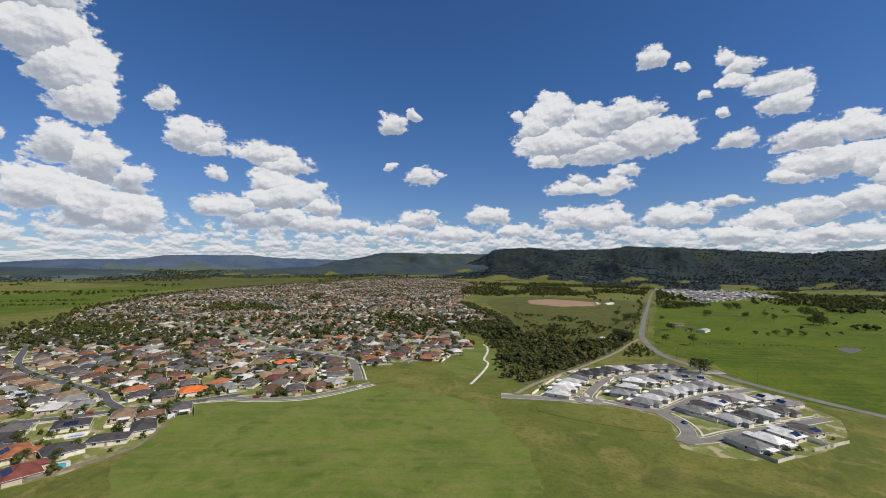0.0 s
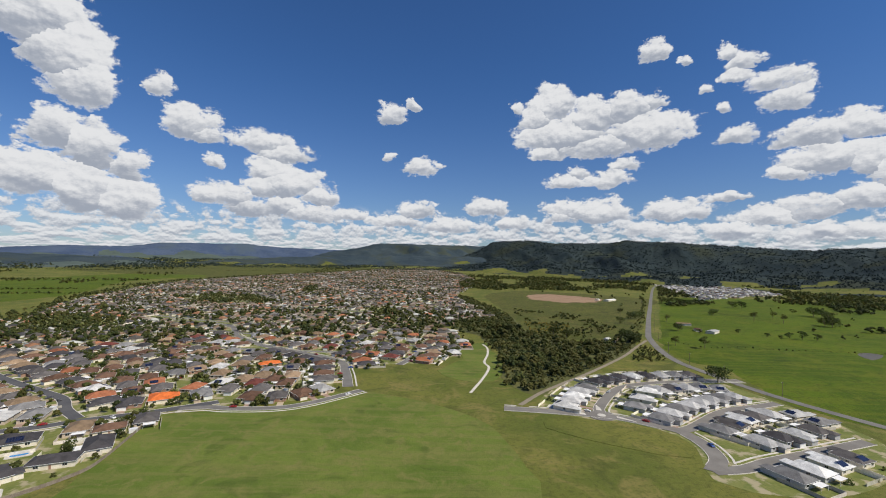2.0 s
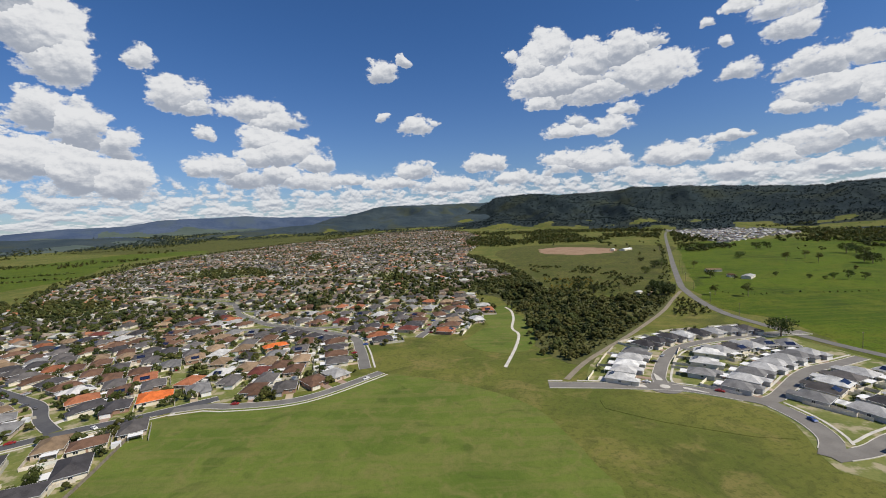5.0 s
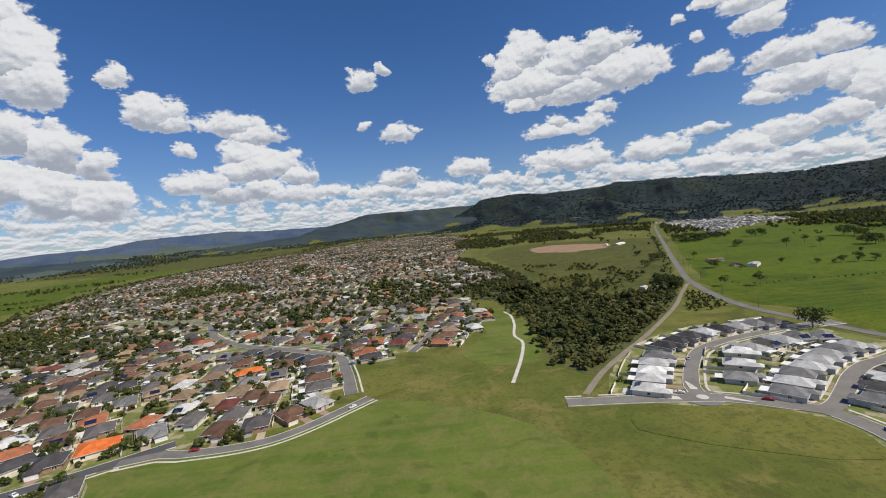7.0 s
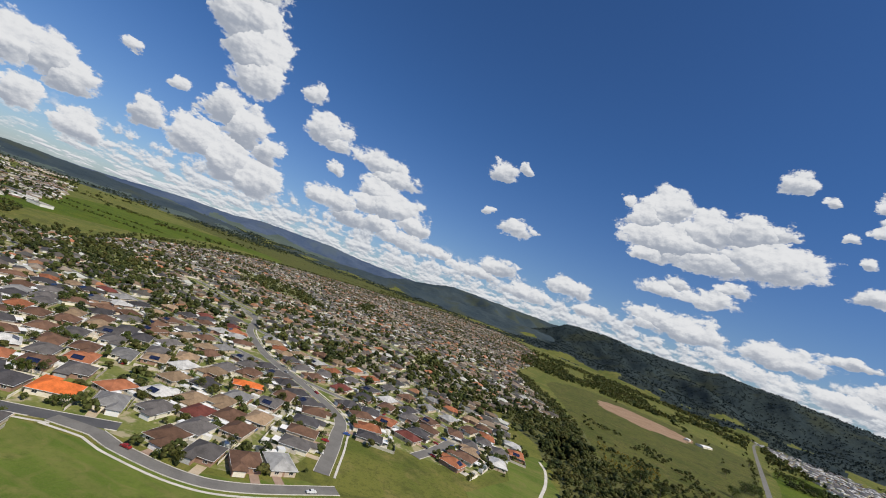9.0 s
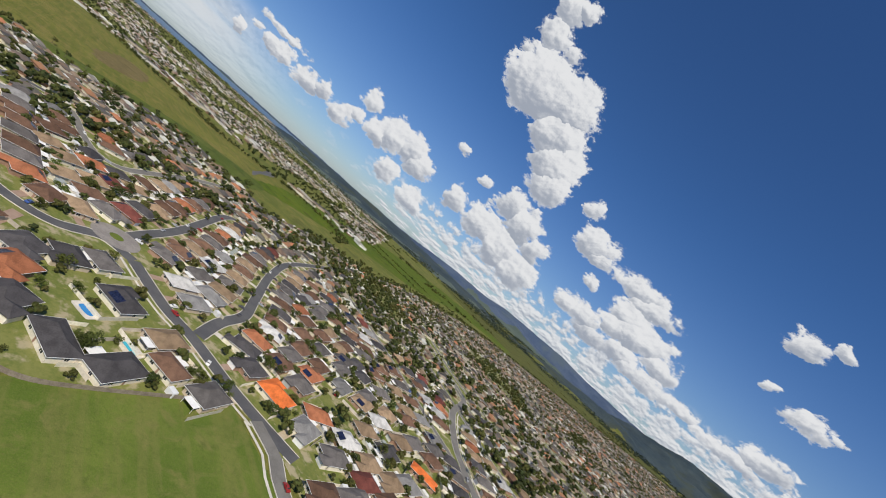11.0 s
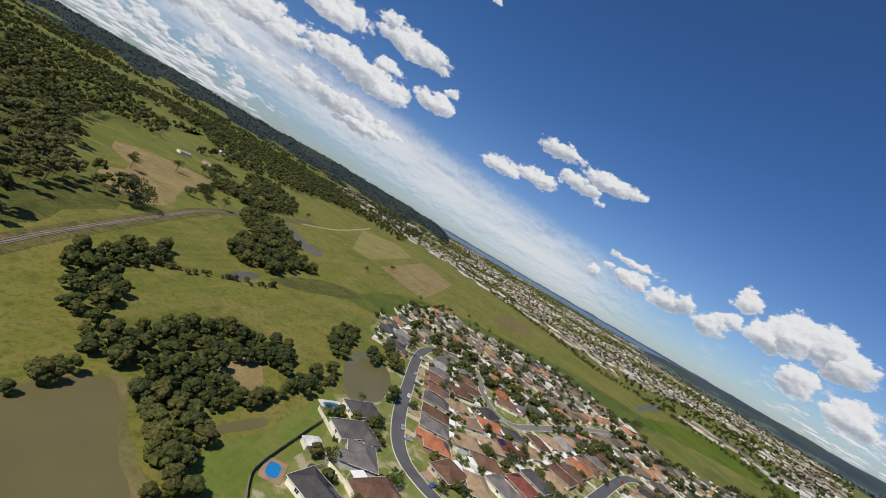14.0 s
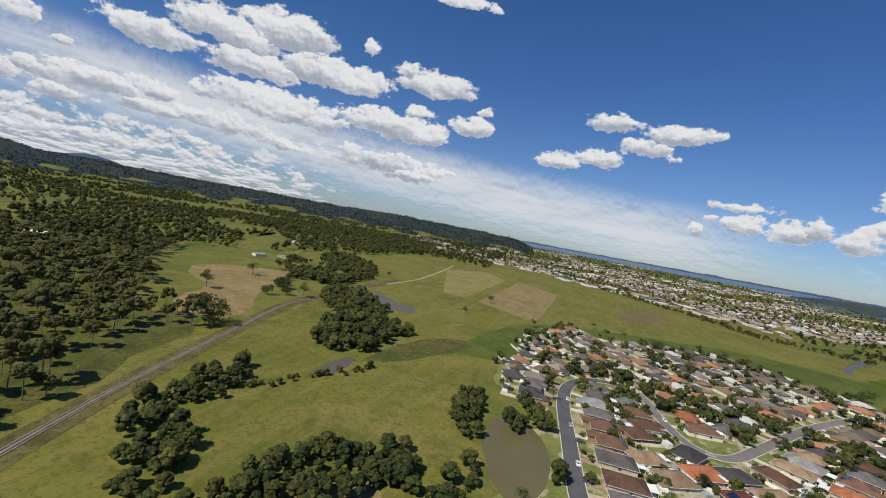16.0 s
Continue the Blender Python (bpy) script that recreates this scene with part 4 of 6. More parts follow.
# more streets of the old suburb, following the lie of its rows
for k in range(1, 43):
    base_y = 420 + 64 * k
    pts = []
    for x in range(-1020, 220, 40):
        yy = base_y - 0.22 * (x + 200) + 26 * math.sin(x / 140 + k * 1.7) + 8 * math.sin(x / 60 + k)
        if within(SUBURB, x, yy):
            pts.append((x, yy))
        elif len(pts) >= 4:
            break
        else:
            pts = []
    if len(pts) >= 4:
        road(pts[1:-1] if len(pts) > 5 else pts, 5.5, OLD_ASPHALT, kerb=k < 8, step=10)


def open_runs(line, offset, own):
    """The stretches of a street's edge that no other street crosses."""
    edge = line + side_of(line) * offset
    free = np.ones(len(line), bool)
    for i, (other, h, _) in enumerate(STREETS):
        if i != own:
            gap = np.linalg.norm(edge[:, None, :] - other[None, :, :], axis=2).min(axis=1)
            free &= gap > h + 1.2
    runs, now = [], []
    for i, ok in enumerate(free):
        if ok:
            now.append(i)
        if (not ok or i == len(line) - 1) and now:
            if len(now) > 1:
                runs.append(slice(now[0], now[-1] + 1))
            now = []
    return runs


def edge_strip(name, line, own, inner, outer, top, depth, parent):
    s = side_of(line)
    for run in open_runs(line, (inner + outer) / 2, own):
        part_line, part_side = line[run], s[run]
        z = rise_all(part_line[:, 0], part_line[:, 1])[:, None]
        rows = [np.hstack([part_line + part_side * o, z + q]) for o, q in ((inner, top - depth), (inner, top), (outer, top), (outer, top - depth))]
        v = np.stack(rows, 1).reshape(-1, 3)
        f = [(4 * i + k, 4 * i + k + 1, 4 * i + k + 5, 4 * i + k + 4) for i in range(len(part_line) - 1) for k in range(3)]
        mesh_object(name, v, f, [CONCRETE]).parent = parent


for ob, line, h, top, foot, own in EDGES:
    for s in (-1, 1):
        edge_strip("kerb", line, own, s * h, s * (h + 0.35), top + 0.1, 0.5, ob)
    if foot:
        edge_strip("footpath", line, own, h + 2.2, h + 3.4, top - 0.06, 0.4, ob)


def disc(name, x, y, r, top, mat, label, category, parent=None, sides=40):
    """A low round slab with a softened rim."""
    bm = bmesh.new()
    rings = [[bm.verts.new((x + q * math.cos(2 * math.pi * i / sides), y + q * math.sin(2 * math.pi * i / sides), z)) for i in range(sides)] for q, z in ((r, top - 0.5), (r, top - 0.04), (r - 0.08, top))]
    for a, b in zip(rings, rings[1:]):
        for i in range(sides):
            bm.faces.new((a[i - 1], a[i], b[i], b[i - 1]))
    bm.faces.new(rings[-1])
    me = bpy.data.meshes.new(name)
    bm.to_mesh(me)
    bm.free()
    me.materials.append(mat)
    ob = new(name, me)
    ob.parent = parent
    return tagged(ob, label, category, kind="structure")


disc("turning_circle", -279, 253, 12, 0.30, material("pale worn asphalt", (0.2, 0.18, 0.165), (0.28, 0.255, 0.23), 8), "pale asphalt turning circle of a street", "road")
disc("traffic_island", -279, 253, 3.4, 0.44, LAWN, "planted round traffic island", "island")
disc("roundabout", 100.5, 307.5, 9.0, 0.30, ESTATE_ROAD, "pale roundabout in the new estate", "road")
disc("traffic_island", 100.5, 307.5, 2.6, 0.45, CONCRETE, "raised pale concrete roundabout island", "island")
for tri in ([(91, 307), (82, 311), (90, 311.5)], [(108.5, 303), (118, 296.5), (110, 305.5)], [(100.5, 317), (104, 327), (104, 316.5)]):
    sheet("splitter_island", tri, 0.42, CONCRETE, "pale concrete splitter island at a roundabout", "island", step=1.0)
sheet("mound", [(66, 303), (96, 299), (111, 293), (126, 282), (132, 268), (124, 250), (92, 262), (60, 286)], 0.15, GRASS, "rough grass verge by the estate road", "verge", 1.0)


# ---- houses ----
def hip(bm, x0, y0, x1, y1, z, pitch=0.42, eave=0.55, gable=0.0):
    """A hipped roof with eaves and a fascia over a rectangle; its ridge runs along the longer side."""
    x0, y0, x1, y1 = x0 - eave, y0 - eave, x1 + eave, y1 + eave
    z -= eave * pitch * 0.6
    w, d = x1 - x0, y1 - y0
    run = min(w, d) / 2
    top = z + 0.2 + run * pitch
    in_ = run * (1 - gable)
    if w >= d:
        r = [(x0 + in_, (y0 + y1) / 2), (x1 - in_, (y0 + y1) / 2)]
    else:
        r = [((x0 + x1) / 2, y0 + in_), ((x0 + x1) / 2, y1 - in_)]
    low = [bm.verts.new((x, y, z)) for x, y in ((x0, y0), (x1, y0), (x1, y1), (x0, y1))]
    rim = [bm.verts.new((x, y, z + 0.2)) for x, y in ((x0, y0), (x1, y0), (x1, y1), (x0, y1))]
    a, b = (bm.verts.new((x, y, top)) for x, y in r)
    for i in range(4):
        bm.faces.new((low[i - 1], low[i], rim[i], rim[i - 1]))
    bm.faces.new(low[::-1])
    if w >= d:
        for f in ((rim[0], rim[1], b, a), (rim[1], rim[2], b), (rim[2], rim[3], a, b), (rim[3], rim[0], a)):
            bm.faces.new(f)
        hips = [(rim[0], a), (rim[3], a), (rim[1], b), (rim[2], b), (a, b)]
    else:
        for f in ((rim[0], rim[1], a), (rim[1], rim[2], b, a), (rim[2], rim[3], b), (rim[3], rim[0], a, b)):
            bm.faces.new(f)
        hips = [(rim[0], a), (rim[1], a), (rim[2], b), (rim[3], b), (a, b)]
    return [(p.co.copy(), q.co.copy()) for p, q in hips]


def window(parent, x, y, z, w, h, axis):
    """A window with a pale frame and dark glass, set proud of a wall that faces along axis."""
    bm = bmesh.new()
    t = 0.07
    o = 0.05
    def bar(u0, v0, u1, v1, d0, d1):
        if axis in ("+y", "-y"):
            s = 1 if axis == "+y" else -1
            boxed(bm, x + u0, min(y + s * d0, y + s * d1), z + v0, x + u1, max(y + s * d0, y + s * d1), z + v1)
        else:
            s = 1 if axis == "+x" else -1
            boxed(bm, min(x + s * d0, x + s * d1), y + u0, z + v0, max(x + s * d0, x + s * d1), y + u1, z + v1)
    for u0, v0, u1, v1 in ((-w / 2, 0, w / 2, t), (-w / 2, h - t, w / 2, h), (-w / 2, t, -w / 2 + t, h - t), (w / 2 - t, t, w / 2, h - t), (-t / 2, t, t / 2, h - t)):
        bar(u0, v0, u1, v1, 0, o)
    ob = part("window", bm, WHITE, parent)
    bm = bmesh.new()
    bar(-w / 2 + t, t, w / 2 - t, h - t, 0.005, 0.03)
    part("pane", bm, GLASS, ob)


WALLS = {"cream": CREAM, "brown brick": BRICK, "pale brick": PALE_BRICK, "grey": GREY_WALL}
TILE = {"charcoal": "charcoal tiled", "brown": "brown tiled", "slate": "slate grey tiled", "terracotta": "terracotta tiled", "maroon": "maroon tiled", "tan": "tan tiled", "orange": "bright orange tiled",
        "green": "grey-green steel", "pale": "pale grey steel", "silver": "mid-grey tiled", "white": "white steel"}


def house(w, d, wing, roof, wall, solar=0, patio=True, storeys=1, label=""):
    """A suburban house; its front looks along -y. wing: +1 or -1 puts a projecting garage at that end, 0 none."""
    ob = new("house")
    H = 2.7 if storeys == 1 else 5.4
    x0, x1, y0, y1 = -w / 2, w / 2, -d / 2, d / 2
    bm = bmesh.new()
    boxed(bm, x0, y0, -0.3, x1, y1, H)
    ww, proj = min(6.4, w * 0.45), 3.4
    if wing:
        gx0, gx1 = (x1 - ww, x1) if wing > 0 else (x0, x0 + ww)
        boxed(bm, gx0, y0 - proj, -0.3, gx1, y0 + 0.5, H - 0.02)
    part("wall", bm, WALLS[wall], ob)
    bm = bmesh.new()
    caps = hip(bm, x0, y0, x1, y1, H, gable=0.0)
    if wing:
        caps += hip(bm, gx0, y0 - proj, gx1, y0 + d * 0.5, H + 0.02)[:]
    part("roof", bm, ROOFS[roof], ob, TILE[roof] + " roof")
    bm = bmesh.new()
    g = 0.66
    zz = H - 0.55 * 0.42 * 0.6 + 0.06
    for q in ((x0 - g, y0 - g, x1 + g, y0 - g + 0.1), (x0 - g, y1 + g - 0.1, x1 + g, y1 + g), (x0 - g, y0 - g + 0.1, x0 - g + 0.1, y1 + g - 0.1), (x1 + g - 0.1, y0 - g + 0.1, x1 + g, y1 + g - 0.1)):
        boxed(bm, q[0], q[1], zz, q[2], q[3], zz + 0.13)
    part("gutter", bm, WHITE, ob)
    if wing:
        c = (gx0 + gx1) / 2
        bm = bmesh.new()
        for i in range(4):
            boxed(bm, c - 2.4, y0 - proj - 0.05, 0.02 + 0.56 * i, c + 2.4, y0 - proj + 0.02, 0.54 + 0.56 * i)
        part("garage_door", bm, random.choice((WHITE, CREAM, GREY_WALL)), ob)
        free = -c / abs(c) if c else 1
        spots = [(free * w * 0.28, y0)]
    else:
        spots = [(-w * 0.28, y0), (w * 0.3, y0)]
    bm = bmesh.new()
    boxed(bm, -0.45, y0 - 0.05, 0.02, 0.45, y0 + 0.02, 2.08)
    part("front_door", bm, BRICK, ob)
    for x, y in spots:
        window(ob, x, y, 0.9, 1.9, 1.3, "-y")
    for x in (-w * 0.3, w * 0.3):
        window(ob, x, y1, 0.9, 1.9, 1.3, "+y")
    window(ob, x1, 0.8, 0.9, 1.5, 1.2, "+x")
    window(ob, x0, -0.6, 0.9, 1.5, 1.2, "-x")
    if storeys == 2:
        for x in (-w * 0.3, w * 0.25):
            window(ob, x, y0, 3.5, 1.8, 1.3, "-y")
    if patio:
        bm = bmesh.new()
        px = -w * 0.15
        boxed(bm, px - 3, y1 + 0.7, 2.35, px + 3, y1 + 4.2, 2.45)
        for sx in (-2.8, 2.8):
            boxed(bm, px + sx - 0.06, y1 + 3.9, 0, px + sx + 0.06, y1 + 4.02, 2.35)
        part("patio_cover", bm, WHITE, ob, "white patio cover")
    if solar:
        p, z_eave = 0.42, H - 0.55 * 0.42 * 0.6 + 0.2
        n = math.hypot(1, p)
        across, rows = (solar, 2) if label else (1, 1)
        wide, tall = (1.02, 1.65) if label else (solar * 1.05, 3.3)
        for i in range(across):
            for j in range(rows):
                bm = bmesh.new()
                cx, s = (-solar * 0.55 + 1.1 * i, 1.3 + 1.75 * j) if label else (-solar * 0.5, 1.3)
                y_a, y_b = y1 + 0.55 - s / n, y1 + 0.55 - (s + tall) / n
                v = [bm.verts.new((cx + dx, yy, z_eave + (y1 + 0.55 - yy) * p + 0.09)) for dx, yy in ((0, y_a), (wide, y_a), (wide, y_b), (0, y_b))]
                low = [bm.verts.new((q.co.x, q.co.y, q.co.z - 0.08)) for q in v]
                bm.faces.new(v)
                for k in range(4):
                    bm.faces.new((v[k], v[k - 1], low[k - 1], low[k]))
                part("solar_panel", bm, SOLAR, ob, "dark blue solar panel")
    txt = label or f"{wall} house with a {TILE[roof]} hip roof" + (", solar panels" if solar else "")
    return tagged(ob, txt, "house", "houses of the suburb")


# lots along the streets
class Plots:
    """Keeps things from standing in each other or on a street."""

    def __init__(self):
        self.cells = {}
        self.road = {}
        for line, h, _ in STREETS:
            for x, y in line[::1]:
                self.road.setdefault((int(x // 20), int(y // 20)), []).append((x, y, h))

    def free(self, x, y, r):
        for i in range(int(x // 20) - 1, int(x // 20) + 2):
            for j in range(int(y // 20) - 1, int(y // 20) + 2):
                for a, b, q in self.cells.get((i, j), ()):
                    if (a - x) ** 2 + (b - y) ** 2 < (r + q) ** 2:
                        return False
        return True

    def off_road(self, x, y, r):
        for i in range(int(x // 20) - 1, int(x // 20) + 2):
            for j in range(int(y // 20) - 1, int(y // 20) + 2):
                for a, b, h in self.road.get((i, j), ()):
                    if (a - x) ** 2 + (b - y) ** 2 < (r + h) ** 2:
                        return False
        return True

    def take(self, x, y, r):
        self.cells.setdefault((int(x // 20), int(y // 20)), []).append((x, y, r))


plots = Plots()
plots.take(-279, 253, 13)
plots.take(-259, 241, 8)
plots.take(100.5, 307.5, 10)
RESERVES = [[(-590, 645), (-600, 720), (-470, 672), (-420, 615), (-470, 580), (-520, 570)], [(-620, 1010), (-600, 1100), (-470, 1090), (-350, 960), (-370, 900), (-470, 920)],
            [(-145, 860), (-102, 910), (-76, 800), (-108, 740)], [(-218, 382), (-188, 388), (-168, 360), (-188, 348)], [(-440, 1420), (-425, 1500), (-350, 1290), (-375, 1200)]]
KNOWN_BLOCK = [(-300, 150), (-215, 155), (-165, 200), (-155, 240), (-190, 262), (-225, 266), (-256, 258), (-258, 232), (-262, 212), (-280, 192), (-300, 182)]   # its houses are placed one by one
POND_GROVE = [(-292, 150), (-294, 168), (-300, 182), (-322, 184), (-352, 178), (-376, 171), (-392, 168), (-398, 130), (-310, 128)]
SITES = []                                     # x, y, heading of the back, width, depth


def try_site(x, y, rot, w, d, zone, reach=None, force=False):
    r = 0.5 * min(w, d) + 1.2
    if not force:
        if not within(zone, x, y) or within(KNOWN_BLOCK, x, y) or within(POND_GROVE, x, y) or any(within(p, x, y) for p in RESERVES):
            return False
        if not plots.free(x, y, reach or r + 0.5) or not plots.off_road(x, y, d / 2 + 2.5):
            return False
    ax, ay = math.cos(rot), math.sin(rot)
    o = max(0, (w - d) / 2)
    for k in (-1, 1):
        plots.take(x + k * o * ax, y + k * o * ay, r)
    SITES.append((x, y, rot, w, d))
    return True


SPECIAL = []


def place(x, y, along, w, d, wing, roof, wall, solar, label, storeys=1, patio=False):
    """A house that stands out, at a known place; along: the direction of its front."""
    rot = math.atan2(along[1], along[0])
    r = 0.5 * min(w, d) + 1
    for k in (-1, 0, 1):
        plots.take(x + k * max(0, (w - d) / 2) * math.cos(rot), y + k * max(0, (w - d) / 2) * math.sin(rot), r)
    ob = house(w, d, wing, roof, wall, solar, patio, storeys, label)
    ob.matrix_world = pose(x, y, 0.1, 0, 0, math.degrees(rot))
    SPECIAL.append((x, y, rot, w, d, False))


place(-190, 196, (-77, 63), 16, 13, 1, "maroon", "pale brick", 8, "large house with a maroon tiled roof and solar array")
place(-225, 187, (9, 24), 23, 11, 1, "charcoal", "cream", 7, "long house with a charcoal roof and solar array")
place(-213, 217, (-14, 11), 17, 12, -1, "terracotta", "brown brick", 6, "terracotta-roofed brick house with two rows of solar panels")
place(-243, 199, (-16, 12), 18, 11, 1, "brown", "cream", 0, "wide house with a dark brown hip roof", patio=True)
place(-256, 188, (90, 42), 14, 11, 1, "slate", "grey", 0, "house with a slate grey hip roof and white terrace")
place(-287, 176, (-77, 63), 16, 11, 0, "charcoal", "cream", 0, "house with a charcoal roof by the bend")
place(-268, 179, (-77, 63), 17, 11, 1, "slate", "cream", 0, "dark grey roofed house beside the bend")
place(-230, 219, (-77, 63), 15, 12, -1, "charcoal", "cream", 0, "charcoal-roofed house beside a brick drive")
place(-236, 234, (90, 42), 14, 11, 1, "charcoal", "pale brick", 0, "dark-roofed house with a white carport", patio=True)
place(-194, 219, (-77, 63), 15, 12, -1, "charcoal", "cream", 0, "charcoal-roofed house with white walls")
place(-174, 252, (-48, 76), 18, 11.5, 0, "charcoal", "cream", 0, "large house with a wide charcoal hip roof", patio=True)
place(-183, 271, (76, 48), 14, 10, 0, "brown", "cream", 0, "brown-roofed house with a white patio cover", patio=True)
place(-180, 234, (76, 30), 18, 10, 0, "charcoal", "cream", 0, "long low house with a charcoal roof and hedges")
place(-217, 254, (-76, -48), 17, 12, 1, "charcoal", "cream", 6, "charcoal-roofed house with solar panels by the street")
place(-243, 246, (76, 48), 14, 11, 0, "slate", "cream", 8, "slate-roofed house covered with solar panels")
place(-187, 323, (-24, -14), 17, 13, 1, "orange", "cream", 0, "house with a bright orange tiled roof")
place(-154, 418, (-12, -8), 18, 9, 0, "orange", "brown brick", 0, "long house with a bright orange tiled roof")


def pool(x, y, along, w, d, water, deck, label):
    """A back-yard swimming pool with a paved deck round it."""
    ob = new("swimming_pool")
    rot = math.atan2(along[1], along[0])
    bm = bmesh.new()
    n = 28
    def outline(a, b, z, e=3.0):
        pts = []
        for i in range(n):
            t = 2 * math.pi * i / n
            c, s = math.cos(t), math.sin(t)
            pts.append(bm.verts.new((a * math.copysign(abs(c) ** (2 / e), c), b * math.copysign(abs(s) ** (2 / e), s), z)))
        return pts
    rings = [outline(w / 2 + 1.6, d / 2 + 1.5, -0.2, 8), outline(w / 2 + 1.6, d / 2 + 1.5, 0.2, 8), outline(w / 2, d / 2, 0.2), outline(w / 2, d / 2, -0.2)]
    for a, b in zip(rings, rings[1:]):
        for i in range(n):
            bm.faces.new((a[i - 1], a[i], b[i], b[i - 1]))
    part("deck", bm, deck, ob)
    bm = bmesh.new()
    bm.faces.new(outline(w / 2 + 0.02, d / 2 + 0.02, 0.12))
    part("water", bm, water, ob)
    ob.matrix_basis = pose(x, y, 0.05, 0, 0, math.degrees(rot))
    plots.take(x, y, min(w, d) / 2 + 1)
    tagged(ob, label, "swimming pool", "back-yard pools")


pool(-181, 206, (-6, 7), 9.5, 4.4, POOL, CONCRETE, "pale green swimming pool with a wide concrete deck")
pool(-225.5, 169, (10, 3), 7, 4.4, POOL_BLUE, SOIL, "deep blue pool with a tan paved deck")
pool(-279, 164, (-77, 63), 8.5, 3.4, POOL_BLUE, CONCRETE, "long blue swimming pool behind a house")
pool(-205, 243, (6, 4), 7, 4, POOL_BLUE, CONCRETE, "blue kidney pool in a back yard")
pool(-190, 258, (6, 4), 7.5, 4, POOL, CONCRETE, "pale green pool behind a house")
pool(-202, 206, (3, 5), 4.5, 2.4, POOL, CONCRETE, "small green pool between two houses")


def barn(x, y, along, w, d, h, roof, wall, label, name="shed"):
    """A plain gabled farm or garden building with a roof that oversails."""
    ob = new(name)
    bm = bmesh.new()
    boxed(bm, -w / 2, -d / 2, -0.3, w / 2, d / 2, h)
    part("wall", bm, wall, ob)
    bm = bmesh.new()
    e, p = 0.4, 0.22
    up = h + (d / 2 + e) * p
    a = [bm.verts.new((sx * (w / 2 + e), yy, z)) for sx in (-1, 1) for yy, z in ((-d / 2 - e, h), (0, up), (d / 2 + e, h), (d / 2 + e, h - 0.15), (-d / 2 - e, h - 0.15))]
    bm.faces.new(a[:5][::-1]), bm.faces.new(a[5:])
    for i in range(5):
        bm.faces.new((a[i], a[(i + 1) % 5], a[5 + (i + 1) % 5], a[5 + i]))
    part("roof", bm, ROOFS[roof], ob)
    bm = bmesh.new()
    boxed(bm, -1.4, -d / 2 - 0.05, 0.02, 1.4, -d / 2 + 0.01, min(2.3, h - 0.3))
    part("roller_door", bm, GREY_WALL, ob)
    ob.matrix_basis = pose(x, y, rise(x, y) + 0.08, 0, 0, math.degrees(math.atan2(along[1], along[0])))
    plots.take(x, y, min(w, d) / 2 + 1)
    tagged(ob, label, "shed" if name == "shed" else "farm building")


barn(-205, 188, (-7, 8), 10.8, 4.6, 2.6, "green", CREAM, "long garden shed with a grey-green steel roof")
barn(-246, 171, (-77, 63), 6, 4.5, 2.3, "white", CREAM, "small cabin with a pale roof by a lawn")
for x, y, w, d, roof, label in ((428, 1119, 40, 14, "white", "long white farm shed on bare soil"), (400, 1128, 16, 9, "white", "white farm shed on bare soil"), (383, 711, 20, 10, "tan", "tan-roofed farmhouse among trees"),
                                (384, 640, 22, 11, "pale", "pale grey farm shed in a paddock"), (372, 655, 12, 8, "brown", "brown farm outbuilding in a paddock"), (-830, -368, 26, 14, "white", "white-roofed farmhouse on a rise"),
                                (-850, -385, 14, 10, "white", "white farm shed behind a farmhouse"), (-616, -254, 16, 9, "pale", "grey farm shed among trees"), (-645, -238, 14, 8, "tan", "old tan farm cottage"),
                                (-425, -365, 26, 10, "white", "long white farm building by the wood"), (215, 555, 14, 9, "tan", "old farm cottage beside the track"), (205, 566, 9, 6, "pale", "rusty pale shed beside the track")):
    barn(x, y, (math.cos(x), math.sin(x)), w, d, 3.2, roof, CREAM, label, "farm_building")

LOTS = [((81, 319), (88, 330), (94, 340), (101, 351), (109, 362)), ((122, 377), (134, 384), (147, 391), (160, 396), (173, 398), (186, 400), (199, 401), (212, 402)), ((152, 354), (140, 337), (128, 320)),
        ((163, 357), (175, 360), (187, 364), (199, 366), (211, 362)), ((135, 299), (145, 308), (155, 317)), ((166, 323), (177, 330), (188, 336), (199, 341), (210, 344)), ((226, 309), (230, 296)),
        ((160, 282), (172, 290), (184, 298), (196, 304), (208, 309)), ((172, 266), (186, 272), (200, 277), (215, 283)), ((158, 229), (172, 235), (187, 242), (203, 248))]
BACK = (1, 1, -1, -1, 1, 1, -1, -1, 1, -1)     # on which side of the row the street does not lie
for row, side_sign in zip(LOTS, BACK):
    for i, (x, y) in enumerate(row):
        q, r = row[max(0, i - 1)], row[min(len(row) - 1, i + 1)]
        try_site(x, y, math.atan2(r[1] - q[1], r[0] - q[0]) + (0 if side_sign > 0 else math.pi), 11.2, 14.5, ESTATE, force=True)
for line, h, lots in STREETS:
    if not lots:
        continue
    s = side_of(line)
    gone = np.concatenate([[0], np.cumsum(np.linalg.norm(np.diff(line, axis=0), axis=1))])
    for sign in (-1, 1):
        at = 8.0
        while at < gone[-1] - 6:
            w, d = rng.uniform(10.8, 13.2), rng.uniform(13, 16.5)
            i = int(np.searchsorted(gone, at))
            mid = line[i] + s[i] * sign * (h + 7.5 + d / 2)
            tang = math.atan2(s[i][1] * sign, s[i][0] * sign) - math.pi / 2
            ok = try_site(mid[0], mid[1], tang, w, d, SUBURB)
            at += (w + rng.uniform(1.8, 4.0)) if ok else 4.0
